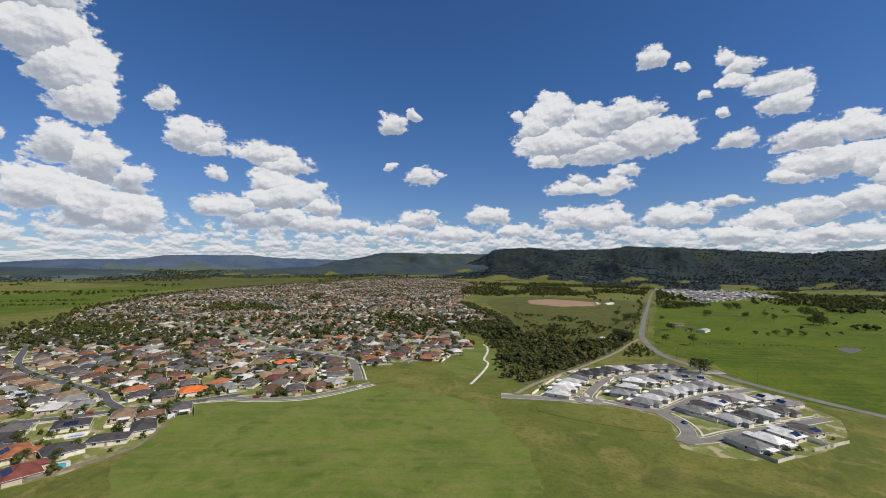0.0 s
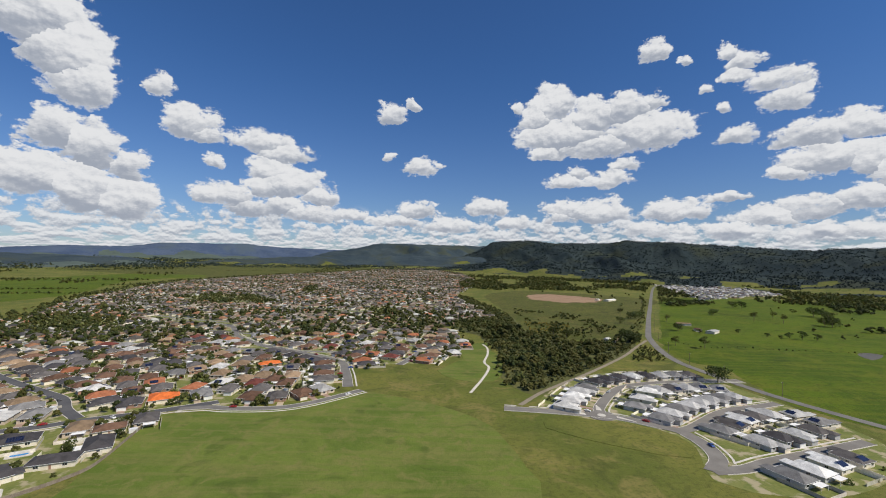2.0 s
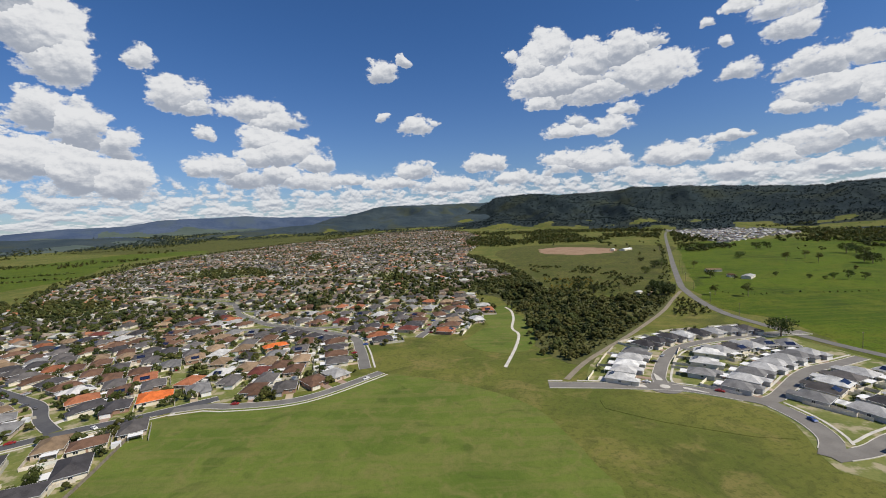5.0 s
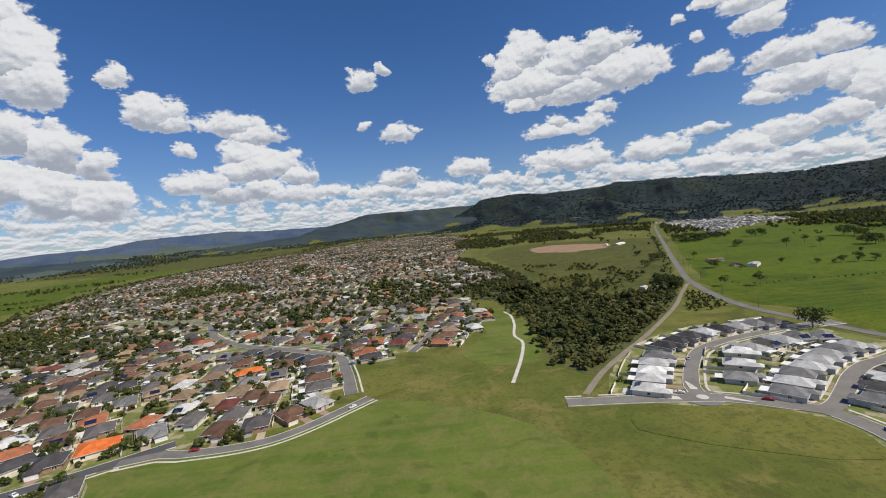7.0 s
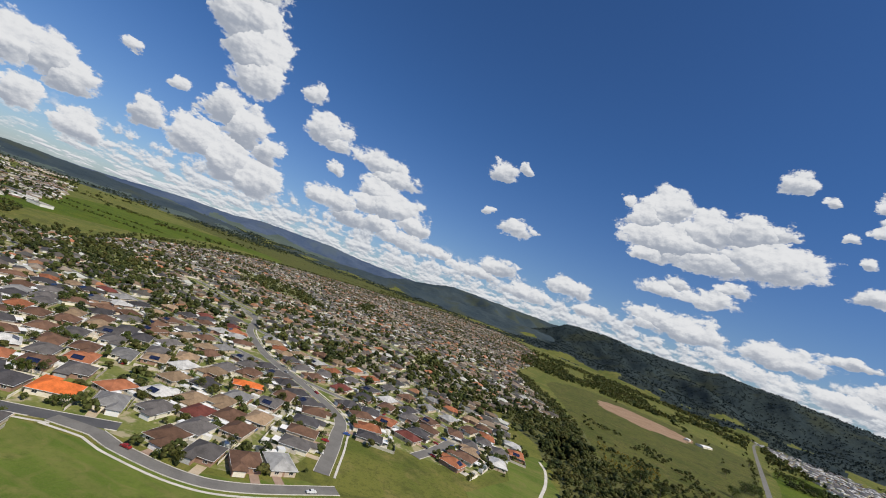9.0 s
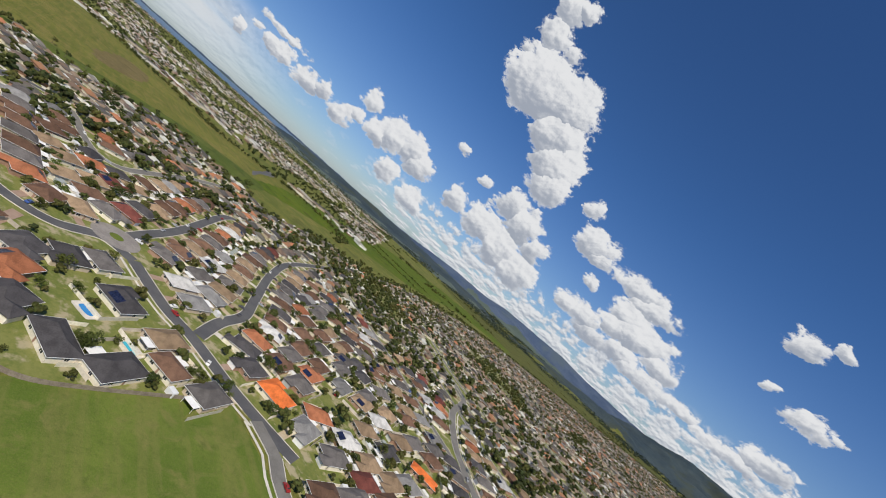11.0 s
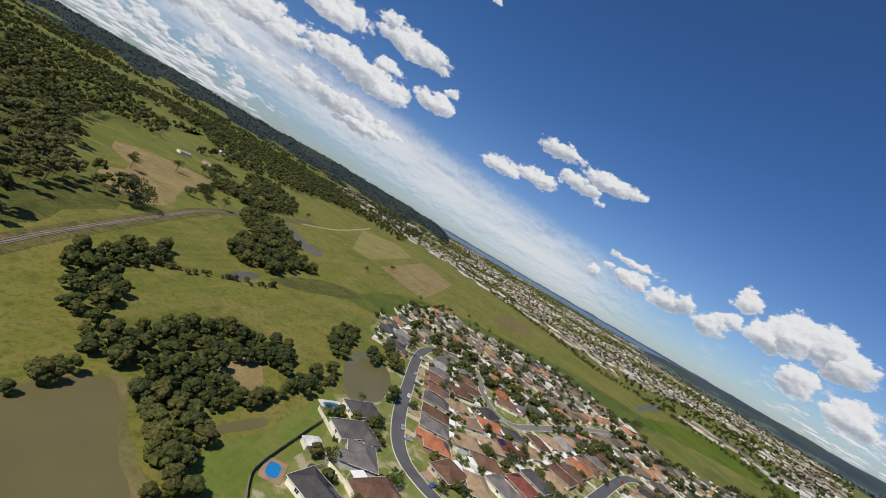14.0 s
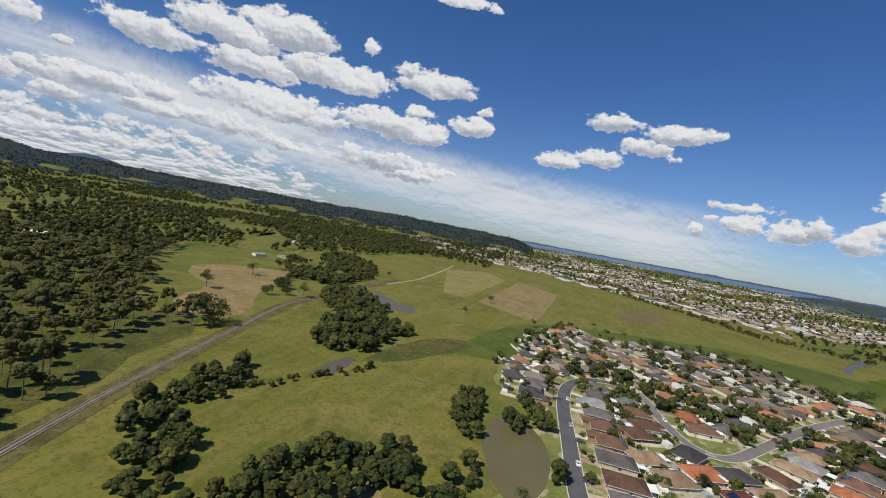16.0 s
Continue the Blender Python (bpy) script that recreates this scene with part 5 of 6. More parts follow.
# houses on the inner lots, turned like their neighbours
for zone, y0, y1 in ((SUBURB, 130, 3240),):
    xs, ys = [p[0] for p in zone], [p[1] for p in zone]
    for gy in np.arange(y0, y1, 12.0):
        for gx in np.arange(min(xs), max(xs), 12.0):
            if not within(zone, gx, gy):
                continue
            rot = math.radians(-12) + 0.5 * math.sin(gx / 130 + gy / 210) + (math.pi if rng.random() < 0.5 else 0)
            if gy < 420 and gx < -200:
                rot = math.radians(32) + (math.pi if rng.random() < 0.5 else 0)
            try_site(gx + rng.uniform(-2, 2), gy + rng.uniform(-2, 2), rot, rng.uniform(12, 15), rng.uniform(9.5, 12), zone)

SITES.sort(key=lambda q: (q[0] + 130) ** 2 + (q[1] - 270) ** 2)
MODELS = {}
OLD_ROOFS = ["charcoal", "brown", "tan", "slate", "terracotta", "charcoal", "slate", "silver", "brown", "charcoal", "tan", "slate", "pale", "charcoal", "brown", "tan", "maroon", "brown"]
NEW_ROOFS = ["pale", "charcoal", "silver", "white", "slate", "silver", "pale"]
NEAR_SITES, FAR_SITES = [], []
for x, y, rot, w, d in SITES:
    new_lot = within(ESTATE, x, y)
    (NEAR_SITES if new_lot or len(NEAR_SITES) < 230 else FAR_SITES).append((x, y, rot, w, d, new_lot))
for k, (x, y, rot, w, d, new_lot) in enumerate(NEAR_SITES):
    roof = NEW_ROOFS[int(x * 7 + y * 13) % 7] if new_lot else OLD_ROOFS[int(rng.integers(18))]
    form = int(rng.integers(3))
    key = (roof, form, bool(new_lot))
    m = pose(x, y, 0.08, 0, 0, math.degrees(rot))
    if key in MODELS:
        copy_thing(MODELS[key], m)
    else:
        wall = ("grey", "cream", "grey")[form] if new_lot else ("cream", "brown brick", "pale brick")[form]
        ww, dd = (10.2, 14.4 - 0.7 * form) if new_lot else ((11.8, 14.5), (12.4, 13.5), (11.2, 15.5))[form]
        ob = house(ww, dd, (1, -1, 1 if new_lot else 0)[form], roof, wall, (0, 5, 0)[form], form != 1)
        ob.matrix_basis = m
        MODELS[key] = ob


def box_tris(n0):
    return np.array([(0, 1, 5), (0, 5, 4), (1, 2, 6), (1, 6, 5), (2, 3, 7), (2, 7, 6), (3, 0, 4), (3, 4, 7), (4, 5, 6), (4, 6, 7)]) + n0


class Pile:
    """Collects many small solids into one mesh."""

    def __init__(self):
        self.v, self.f, self.m, self.n = [], [], [], 0

    def put(self, verts, tris, mat=0):
        self.v.append(np.asarray(verts, float))
        self.f.append(np.asarray(tris) + self.n)
        self.m.append(np.full(len(tris), mat))
        self.n += len(verts)

    def box(self, x, y, rot, x0, y0, x1, y1, z0, z1, mat=0):
        c, s = math.cos(rot), math.sin(rot)
        q = [(x0, y0), (x1, y0), (x1, y1), (x0, y1)]
        g = rise(x, y)
        self.put([(x + a * c - b * s, y + a * s + b * c, g + z) for z in (z0, z1) for a, b in q], box_tris(0), mat)

    def hip(self, x, y, rot, w, d, z, mat=0, pitch=0.42):
        c, s = math.cos(rot), math.sin(rot)
        g = rise(x, y)
        t = min(w, d) / 2
        e = (w / 2 - t, 0) if w >= d else (0, d / 2 - t)
        q = [(-w / 2, -d / 2, z), (w / 2, -d / 2, z), (w / 2, d / 2, z), (-w / 2, d / 2, z), (-e[0], -e[1], z + t * pitch), (e[0], e[1], z + t * pitch)]
        f = [(0, 1, 5), (0, 5, 4), (1, 2, 5), (2, 3, 4), (2, 4, 5), (3, 0, 4)] if w >= d else [(0, 1, 4), (1, 2, 5), (1, 5, 4), (2, 3, 5), (3, 0, 4), (3, 4, 5)]
        self.put([(x + a * c - b * s, y + a * s + b * c, g + zz) for a, b, zz in q], f, mat)

    def make(self, name, mats, label, category):
        return tagged(mesh_object(name, np.concatenate(self.v), np.concatenate(self.f), mats, np.concatenate(self.m)), label, category, kind="stuff")


def plain_house(form, roof, wall):
    """A house farther off: walls, a hipped roof with a wing, a patio cover."""
    ob = new("house")
    w, d = ((13.5, 10.5), (12.5, 11), (14.5, 9.5))[form]
    bm = bmesh.new()
    boxed(bm, -w / 2, -d / 2, -0.3, w / 2, d / 2, 2.7)
    k = (0.22, -0.25, 0.1)[form] * w
    boxed(bm, k - 2.9, -d / 2 - 2.5, -0.3, k + 2.9, -d / 2 + 0.4, 2.68)
    part("wall", bm, WALLS[wall], ob)
    bm = bmesh.new()
    hip(bm, -w / 2, -d / 2, w / 2, d / 2, 2.7)
    hip(bm, k - 2.9, -d / 2 - 2.5, k + 2.9, d * 0.2, 2.72)
    part("roof", bm, ROOFS[roof], ob, TILE[roof] + " roof")
    bm = bmesh.new()
    boxed(bm, -w * 0.3, d / 2 + 0.7, 2.25, w * 0.1, d / 2 + 3.8, 2.36)
    for x in (-w * 0.29, w * 0.09):
        boxed(bm, x - 0.06, d / 2 + 3.6, 0, x + 0.06, d / 2 + 3.72, 2.25)
    part("patio_cover", bm, (WHITE, CREAM, WHITE)[form], ob, "pale patio cover")
    return tagged(ob, f"{wall} house under a {TILE[roof]} roof, pale patio", "house", "houses of the suburb")


PLAIN = {}
MIDDLE, FAR_SITES = FAR_SITES[:30], FAR_SITES[30:]
for x, y, rot, w, d, _ in MIDDLE:
    roof, form = (OLD_ROOFS + ["tan", "silver"])[int(rng.integers(20))], int(rng.integers(3))
    m = pose(x, y, 0.05, 0, 0, math.degrees(rot))
    if (roof, form) in PLAIN:
        copy_thing(PLAIN[roof, form], m)
    else:
        PLAIN[roof, form] = plain_house(form, roof, ("cream", "brown brick", "pale brick")[form])
        PLAIN[roof, form].matrix_basis = m

far = Pile()
for x, y, rot, w, d, _ in FAR_SITES:
    c, s = math.cos(rot), math.sin(rot)
    dd = d * rng.uniform(0.72, 0.9)
    far.box(x, y, rot, -w / 2, -dd / 2, w / 2, dd / 2, -0.5, 2.8, 0)
    far.hip(x, y, rot, w + 1.1, dd + 1.1, 2.6, 1, rng.uniform(0.36, 0.5))
    k = rng.choice((-1, 1)) * rng.uniform(0.2, 0.3) * w
    ww, out = rng.uniform(5.5, 7.5), rng.uniform(2.0, 4.0)
    if rng.random() < 0.8:
        far.box(x, y, rot, k - ww / 2, -dd / 2 - out, k + ww / 2, 0, -0.5, 2.75, 0)
        m = -(dd / 2 + out) / 2 + 1.0
        far.hip(x + k * c - m * s, y + k * s + m * c, rot, ww + 1.1, dd / 2 + out + 3.0, 2.62, 1)
    if rng.random() < 0.35:
        m = dd / 2 + 0.6
        far.box(x, y, rot, -k - 2.8, 0, -k + 2.8, dd / 2 + 2.6, -0.5, 2.7, 0)
        far.hip(x - k * c - m * s, y - k * s + m * c, rot, 6.6, 6.0, 2.6, 1)
    if rng.random() < 0.9:
        px, pw = rng.uniform(-6, 1), rng.uniform(4, 8)
        far.box(x, y, rot, px, dd / 2 + 0.8, px + pw, dd / 2 + rng.uniform(2.8, 4.4), 2.25, 2.4, 2)
    for _ in range(int(rng.integers(1, 4))):
        px = rng.uniform(-8, 5)
        py = d / 2 + rng.uniform(4.5, 7)
        far.box(x, y, rot, px, py, px + rng.uniform(2.2, 4.5), py + rng.uniform(2, 3), 0, 2.2, 2)
far.make("houses", [WALL_MIX, ROOF_MIX, SHED_MIX], "spread of many tiled suburban houses with sheds and patios", "houses")

yard = Pile()
for x, y, rot, w, d, new_lot in SPECIAL + NEAR_SITES + MIDDLE + FAR_SITES[:870]:
    for a in (-w / 2 - 1.3, w / 2 + 1.2):
        if rng.random() < 0.6:
            yard.box(x, y, rot, a, -d * 0.2, a + 0.08, d / 2 + 9, -0.2, 1.7)
    if rng.random() < 0.8:
        yard.box(x, y, rot, -w / 2 - 1.3, d / 2 + 9, w / 2 + 1.2, d / 2 + 9.08, -0.2, 1.7)
yard.make("fences", [FENCE], "pale and brown boundary fences between back yards", "fence")
drive = Pile()
for x, y, rot, w, d, new_lot in SPECIAL + NEAR_SITES + MIDDLE + FAR_SITES[:1500]:
    a = w * 0.26 * (1 if rng.random() < 0.5 else -1)
    ex, ey = x + a * math.cos(rot) + (d / 2 + 9) * math.sin(rot), y + a * math.sin(rot) - (d / 2 + 9) * math.cos(rot)
    if plots.off_road(ex, ey, 4):
        continue
    drive.box(x, y, rot, a - 2.0, -d / 2 - 9.0 - 0.5, a + 2.0, -d / 2 + 0.5, -0.3, 0.13 + 0.02 * rng.random(), int(rng.integers(3)))
    if rng.random() < 0.5:
        drive.box(x, y, rot, -3.5, d / 2, 2.5, d / 2 + 4.5, -0.3, 0.12, int(rng.integers(2)))
drive.make("driveways", [CONCRETE, PAVER, material("tan concrete", (0.42, 0.33, 0.22), (0.5, 0.41, 0.3), 4)], "concrete and brick driveways and terraces", "driveway")
sheds = Pile()
for x, y, rot, w, d, new_lot in NEAR_SITES:
    for px in (-7.5, 2.5):
        if rng.random() < 0.6 and not new_lot:
            px += rng.uniform(-1, 1.5)
            sheds.box(x, y, rot, px, d / 2 + 5.5, px + rng.uniform(2.4, 4.8), d / 2 + rng.uniform(7.5, 9.0), -0.2, rng.uniform(2.0, 2.5))
sheds.make("sheds", [SHED_MIX], "small pale garden sheds in back yards", "shed")


# far estate and lakeside town
town = Pile()
x_, y_ = rng.uniform(500, 1300, 5000), rng.uniform(900, 2200, 5000)
for x, y in zip(x_, y_):
    if within(FAR_ESTATE, x, y) and plots.free(x, y, 6.5):
        plots.take(x, y, 6.5)
        rot = radians(25) + (math.pi / 2 if rng.random() < 0.4 else 0)
        w, d = rng.uniform(9, 14), rng.uniform(8, 11)
        town.box(x, y, rot, -w / 2, -d / 2, w / 2, d / 2, -1, 3.2, 0)
        town.hip(x, y, rot, w + 1, d + 1, 3.1, 2)
town.make("estate_houses", [WALL_MIX, TOWN_ROOFS, palette("estate roofs", [(0.16, 0.16, 0.17), (0.4, 0.39, 0.38), (0.09, 0.09, 0.10), (0.55, 0.54, 0.52), (0.22, 0.21, 0.2), (0.12, 0.11, 0.11)], "island", 0.7)], "far new estate of grey-roofed houses", "houses")


# ---- parked cars ----
def car():
    """A small saloon with wheels, cabin glass and lamps; it points along +x."""
    ob = new("car")
    side = [(-2.15, 0.35), (-2.2, 0.75), (-2.05, 0.95), (-1.35, 1.0), (-0.95, 1.42), (0.45, 1.45), (1.05, 1.0), (1.95, 0.85), (2.18, 0.65), (2.15, 0.35)]
    bm = bmesh.new()
    rows = []
    for y, k in ((-0.86, 0.0), (-0.78, 1.0), (0.78, 1.0), (0.86, 0.0)):
        rows.append([bm.verts.new((x * (1 if k else 0.98), y * (0.82 if z > 1.2 else 1.0), z - (0.0 if k else 0.04 * (z > 0.5)))) for x, z in side])
    for a, b in zip(rows, rows[1:]):
        for i in range(len(side)):
            bm.faces.new((a[i - 1], a[i], b[i], b[i - 1]))
    bm.faces.new(rows[0]), bm.faces.new(rows[-1][::-1])
    body = part("body", bm, CAR_MIX, ob)
    for name, a, b in (("windscreen", (0.5, 1.42), (1.02, 1.04)), ("rear_window", (-1.3, 1.04), (-0.98, 1.4))):
        bm = bmesh.new()
        o = 0.02 if name == "windscreen" else -0.02
        bm.faces.new([bm.verts.new(q) for q in ((a[0] + o, -0.6, a[1] + 0.02), (a[0] + o, 0.6, a[1] + 0.02), (b[0] + o, 0.64, b[1] + 0.02), (b[0] + o, -0.64, b[1] + 0.02))])
        part(name, bm, GLASS, ob)
    for s in (-1, 1):
        bm = bmesh.new()
        f = bm.faces.new([bm.verts.new((x, s * y, z)) for x, y, z in ((-1.15, 0.83, 1.02), (0.8, 0.83, 1.02), (0.4, 0.73, 1.36), (-0.9, 0.73, 1.36))])
        part("side_window", bm, GLASS, ob)
    for x in (-1.35, 1.35):
        for s in (-1, 1):
            bm = bmesh.new()
            bmesh.ops.create_cone(bm, cap_ends=True, segments=14, radius1=0.32, radius2=0.32, depth=0.2, matrix=Matrix.Translation((x, s * 0.8, 0.32)) @ Matrix.Rotation(math.pi / 2, 4, "X"))
            part("wheel", bm, ASPHALT, ob)
    return tagged(ob, "parked car on a suburban street or driveway", "car", "parked cars")


first_car = None
spots = [(-196.5, 290.5, math.atan2(12, -22))]
for line, h, lots in STREETS[3:15]:
    s = side_of(line)
    for i in range(3, len(line) - 3, 9):
        if rng.random() < 0.5 and (line[i][0] + 130) ** 2 + (line[i][1] - 270) ** 2 < 320 ** 2:
            k = 1 if rng.random() < 0.5 else -1
            spots.append((*(line[i] + s[i] * k * (h - 1.3)), math.atan2(-s[i][0], s[i][1])))
for x, y, rot, w, d, new_lot in NEAR_SITES[:150]:
    if rng.random() < 0.3:
        a, b = w * 0.26, -d / 2 - 6.0
        spots.append((x + a * math.cos(rot) - b * math.sin(rot), y + a * math.sin(rot) + b * math.cos(rot), rot + math.pi / 2))
for x, y, rot in spots[:90]:
    m = pose(x, y, 0.18, 0, 0, math.degrees(rot))
    if first_car is None:
        first_car = car()
        first_car.matrix_basis = m
    else:
        copy_thing(first_car, m)


# ---- power poles beside the country road ----
def power_pole(x, y, turn):
    """A timber pole with a crossarm and insulators."""
    ob = new("power_pole")
    bm = bmesh.new()
    bmesh.ops.create_cone(bm, cap_ends=True, segments=10, radius1=0.2, radius2=0.13, depth=11.5, matrix=Matrix.Translation((0, 0, 5.25)))
    part("pole", bm, BARK, ob)
    part("crossarm", boxed(bmesh.new(), -1.2, -0.07, 10.3, 1.2, 0.07, 10.48), BARK, ob)
    for k in (-1.0, 0.0, 1.0):
        bm = bmesh.new()
        bmesh.ops.create_cone(bm, cap_ends=True, segments=8, radius1=0.07, radius2=0.04, depth=0.25, matrix=Matrix.Translation((k, 0, 10.6)))
        part("insulator", bm, WHITE, ob)
    ob.matrix_basis = pose(x, y, 0.05, 0, 0, turn)
    return tagged(ob, "weathered timber power pole beside the country road", "power pole", "poles along the road")


for x, y in ((252, 352), (241, 400), (240, 450), (249, 505), (272, 572), (301, 640), (335, 708), (369, 776)):
    power_pole(x, y, 25)


# ---- the pale fence between the park and the back yards ----
PALING = material("weathered tan palings", (0.16, 0.13, 0.1), (0.26, 0.22, 0.17), 3)


def park_fence():
    ob = new("park_fence")
    line = smooth_line([(-264, 167), (-248, 166), (-223, 165), (-215, 167), (-204, 174), (-195, 181), (-187, 188), (-181, 194), (-173, 205), (-166, 216), (-161, 229), (-163, 245), (-168, 268), (-173, 290)], 2.4)
    for i, (a, b) in enumerate(zip(line, line[1:])):
        d = b - a
        rot, n = math.degrees(math.atan2(d[1], d[0])), float(np.linalg.norm(d))
        bm = bmesh.new()
        boxed(bm, 0.05, -0.03, 0.05, n - 0.05, 0.03, 1.65)
        q = part("panel", bm, PALING, ob)
        q.matrix_basis = pose(a[0], a[1], 0.05, 0, 0, rot)
        bm = bmesh.new()
        boxed(bm, -0.06, -0.06, -0.3, 0.06, 0.06, 1.8)
        q = part("post", bm, PALING, ob)
        q.matrix_basis = pose(a[0], a[1], 0.05, 0, 0, rot)
    tagged(ob, "pale panel fence along the edge of the park", "fence")


park_fence()


# ---- trees ----
def leaves(n_lobe, n_leaf, radius, height, size, seed, base=0.35):
    """Corner points of many small leaf sprays over a lumpy crown."""
    g = np.random.default_rng(seed)
    lobes = []
    for i in range(n_lobe):
        a, q = g.uniform(0, 2 * math.pi), radius * math.sqrt(g.uniform(0.02, 0.75))
        z = height * g.uniform(base + 0.12, 0.86)
        lobes.append((q * math.cos(a), q * math.sin(a), z, radius * g.uniform(0.3, 0.52) * (1.15 - 0.5 * abs(z / height - 0.6))))
    lobes = np.array(lobes)
    pick = lobes[g.integers(0, n_lobe, n_leaf)]
    d = g.normal(size=(n_leaf, 3))
    d[:, 2] += 0.25
    d /= np.linalg.norm(d, axis=1, keepdims=True)
    c = pick[:, :3] + d * pick[:, 3:4] * g.uniform(0.72, 1.08, (n_leaf, 1)) * np.array([1, 1, 0.75])
    nrm = d + g.normal(size=(n_leaf, 3)) * 0.35
    nrm /= np.linalg.norm(nrm, axis=1, keepdims=True)
    t = np.cross(nrm, g.normal(size=(n_leaf, 3)))
    t /= np.linalg.norm(t, axis=1, keepdims=True)
    b = np.cross(nrm, t)
    s = size * g.uniform(0.55, 1.25, (n_leaf, 1))
    k = s * g.uniform(0.5, 1.0, (n_leaf, 1))
    return np.stack([c - t * s, c - b * k, c + t * s, c + b * k], 1), lobes


def billow(centre, radius, g, flat=0.8):
    """One closed, uneven clump of foliage as 24 four-cornered patches."""
    lattice = np.array([(x, y, z) for x in (-1, 0, 1) for y in (-1, 0, 1) for z in (-1, 0, 1)], float)
    size = np.linalg.norm(lattice, axis=1, keepdims=True)
    size[size == 0] = 1
    pts = lattice / size * g.uniform(0.72, 1.18, (27, 1)) * radius * np.array([1, 1, flat]) + centre
    at = lambda x, y, z: (x + 1) * 9 + (y + 1) * 3 + z + 1
    out = []
    for axis in range(3):
        for side in (-1, 1):
            for a in (-1, 0):
                for b in (-1, 0):
                    ring = [(a, b), (a + 1, b), (a + 1, b + 1), (a, b + 1)]
                    if side < 0:
                        ring.reverse()
                    cells = []
                    for p, q in ring:
                        c = [0, 0, 0]
                        c[axis], c[(axis + 1) % 3], c[(axis + 2) % 3] = side, p, q
                        cells.append(pts[at(*c)])
                    out.append(cells)
    return np.array(out)


def puffs(n_lobe, n_leaf, radius, height, size, seed, base=0.1, lump=1.0):
    """A crown of several foliage clumps with loose leaf sprays that break their outline."""
    g = np.random.default_rng(seed)
    quads = []
    lobes = []
    for i in range(n_lobe):
        a, q = i * 2.4 + g.uniform(-0.5, 0.5), radius * math.sqrt((i + 0.3) / n_lobe) * 0.66
        z = height * (0.82 - (0.62 - base) * (i / max(1, n_lobe - 1)) ** 1.2 * g.uniform(0.45, 1.1))
        r = radius * g.uniform(0.34, 0.54) * lump
        lobes.append((q * math.cos(a), q * math.sin(a), z, r))
        quads.append(billow(np.array(lobes[-1][:3]), r, g))
    lobes = np.array(lobes)
    pick = lobes[g.integers(0, n_lobe, n_leaf)]
    d = g.normal(size=(n_leaf, 3))
    d[:, 2] += 0.3
    d /= np.linalg.norm(d, axis=1, keepdims=True)
    c = pick[:, :3] + d * pick[:, 3:4] * g.uniform(0.9, 1.2, (n_leaf, 1)) * np.array([1, 1, 0.8])
    t = np.cross(d, g.normal(size=(n_leaf, 3)))
    t /= np.linalg.norm(t, axis=1, keepdims=True)
    nrm = d + 0.5 * g.normal(size=(n_leaf, 3))
    b = np.cross(nrm / np.linalg.norm(nrm, axis=1, keepdims=True), t)
    k = size * g.uniform(0.5, 1.2, (n_leaf, 1))
    quads.append(np.stack([c - t * k, c - b * k * 0.7, c + t * k, c + b * k * 0.7], 1))
    return np.concatenate(quads)


def trunk_mesh(height, radius, lobes, seed, name="trunk"):
    """A tapered, leaning trunk with limbs that reach the crown's lumps."""
    g = np.random.default_rng(seed)
    bm = bmesh.new()

    def limb(a, b, r0, r1, sides=6, n=4):
        a, b = Vector(a), Vector(b)
        bend = Vector((g.uniform(-1, 1), g.uniform(-1, 1), 0)) * (b - a).length * 0.07
        rings = []
        for i in range(n + 1):
            u = i / n
            c = a.lerp(b, u) + bend * math.sin(math.pi * u)
            r = r0 + (r1 - r0) * u
            rings.append([bm.verts.new(c + Vector((r * math.cos(2 * math.pi * j / sides), r * math.sin(2 * math.pi * j / sides), 0))) for j in range(sides)])
        for p, q in zip(rings, rings[1:]):
            for j in range(sides):
                bm.faces.new((p[j - 1], p[j], q[j], q[j - 1]))
        bm.faces.new(rings[-1])

    fork = (g.uniform(-0.3, 0.3), g.uniform(-0.3, 0.3), height * 0.42)
    limb((0, 0, -0.4), fork, radius, radius * 0.7)
    for lx, ly, lz, lr in lobes[:7]:
        limb(fork, (lx * 0.8, ly * 0.8, max(lz - lr * 0.2, fork[2] + 0.3)), radius * 0.5, radius * 0.12, 5, 3)
    me = bpy.data.meshes.new(name)
    bm.to_mesh(me)
    bm.free()
    me.materials.append(BARK)
    return me


KINDS = {}


def tree_model(key, n_lobe, n_leaf, radius, height, size, mat, label, category, trunk=0.3, base=0.35):
    quads, lobes = leaves(n_lobe, n_leaf, radius, height, size, len(KINDS) + 11, base)
    v = quads.reshape(-1, 3)
    crown = mesh_object("crown", v, np.arange(len(v)).reshape(-1, 4), [mat])
    tr = new("trunk", trunk_mesh(height, trunk, lobes, len(KINDS) + 3))
    ob = new(category if category != "tree" else "tree")
    crown.parent = tr.parent = ob
    tagged(ob, label, category, "trees and shrubs of the valley")
    KINDS[key] = [ob, False, height]


tree_model("gum", 16, 900, 5.2, 15, 0.42, LEAF, "spreading grey-green eucalypt with open crown", "tree", 0.35, 0.35)
tree_model("gum_tall", 14, 800, 4.4, 19, 0.42, LEAF, "tall slender eucalypt with an open crown", "tree", 0.35, 0.45)
tree_model("fig", 20, 1100, 6.5, 11, 0.48, LEAF_DARK, "broad dark green tree with dense crown", "tree", 0.45, 0.15)
tree_model("round", 12, 600, 3.2, 7, 0.34, LEAF_DARK, "round dark green garden tree", "tree", 0.2, 0.15)
tree_model("light", 11, 550, 2.8, 6, 0.32, LEAF_LIGHT, "small yellow-green garden tree", "tree", 0.16, 0.2)
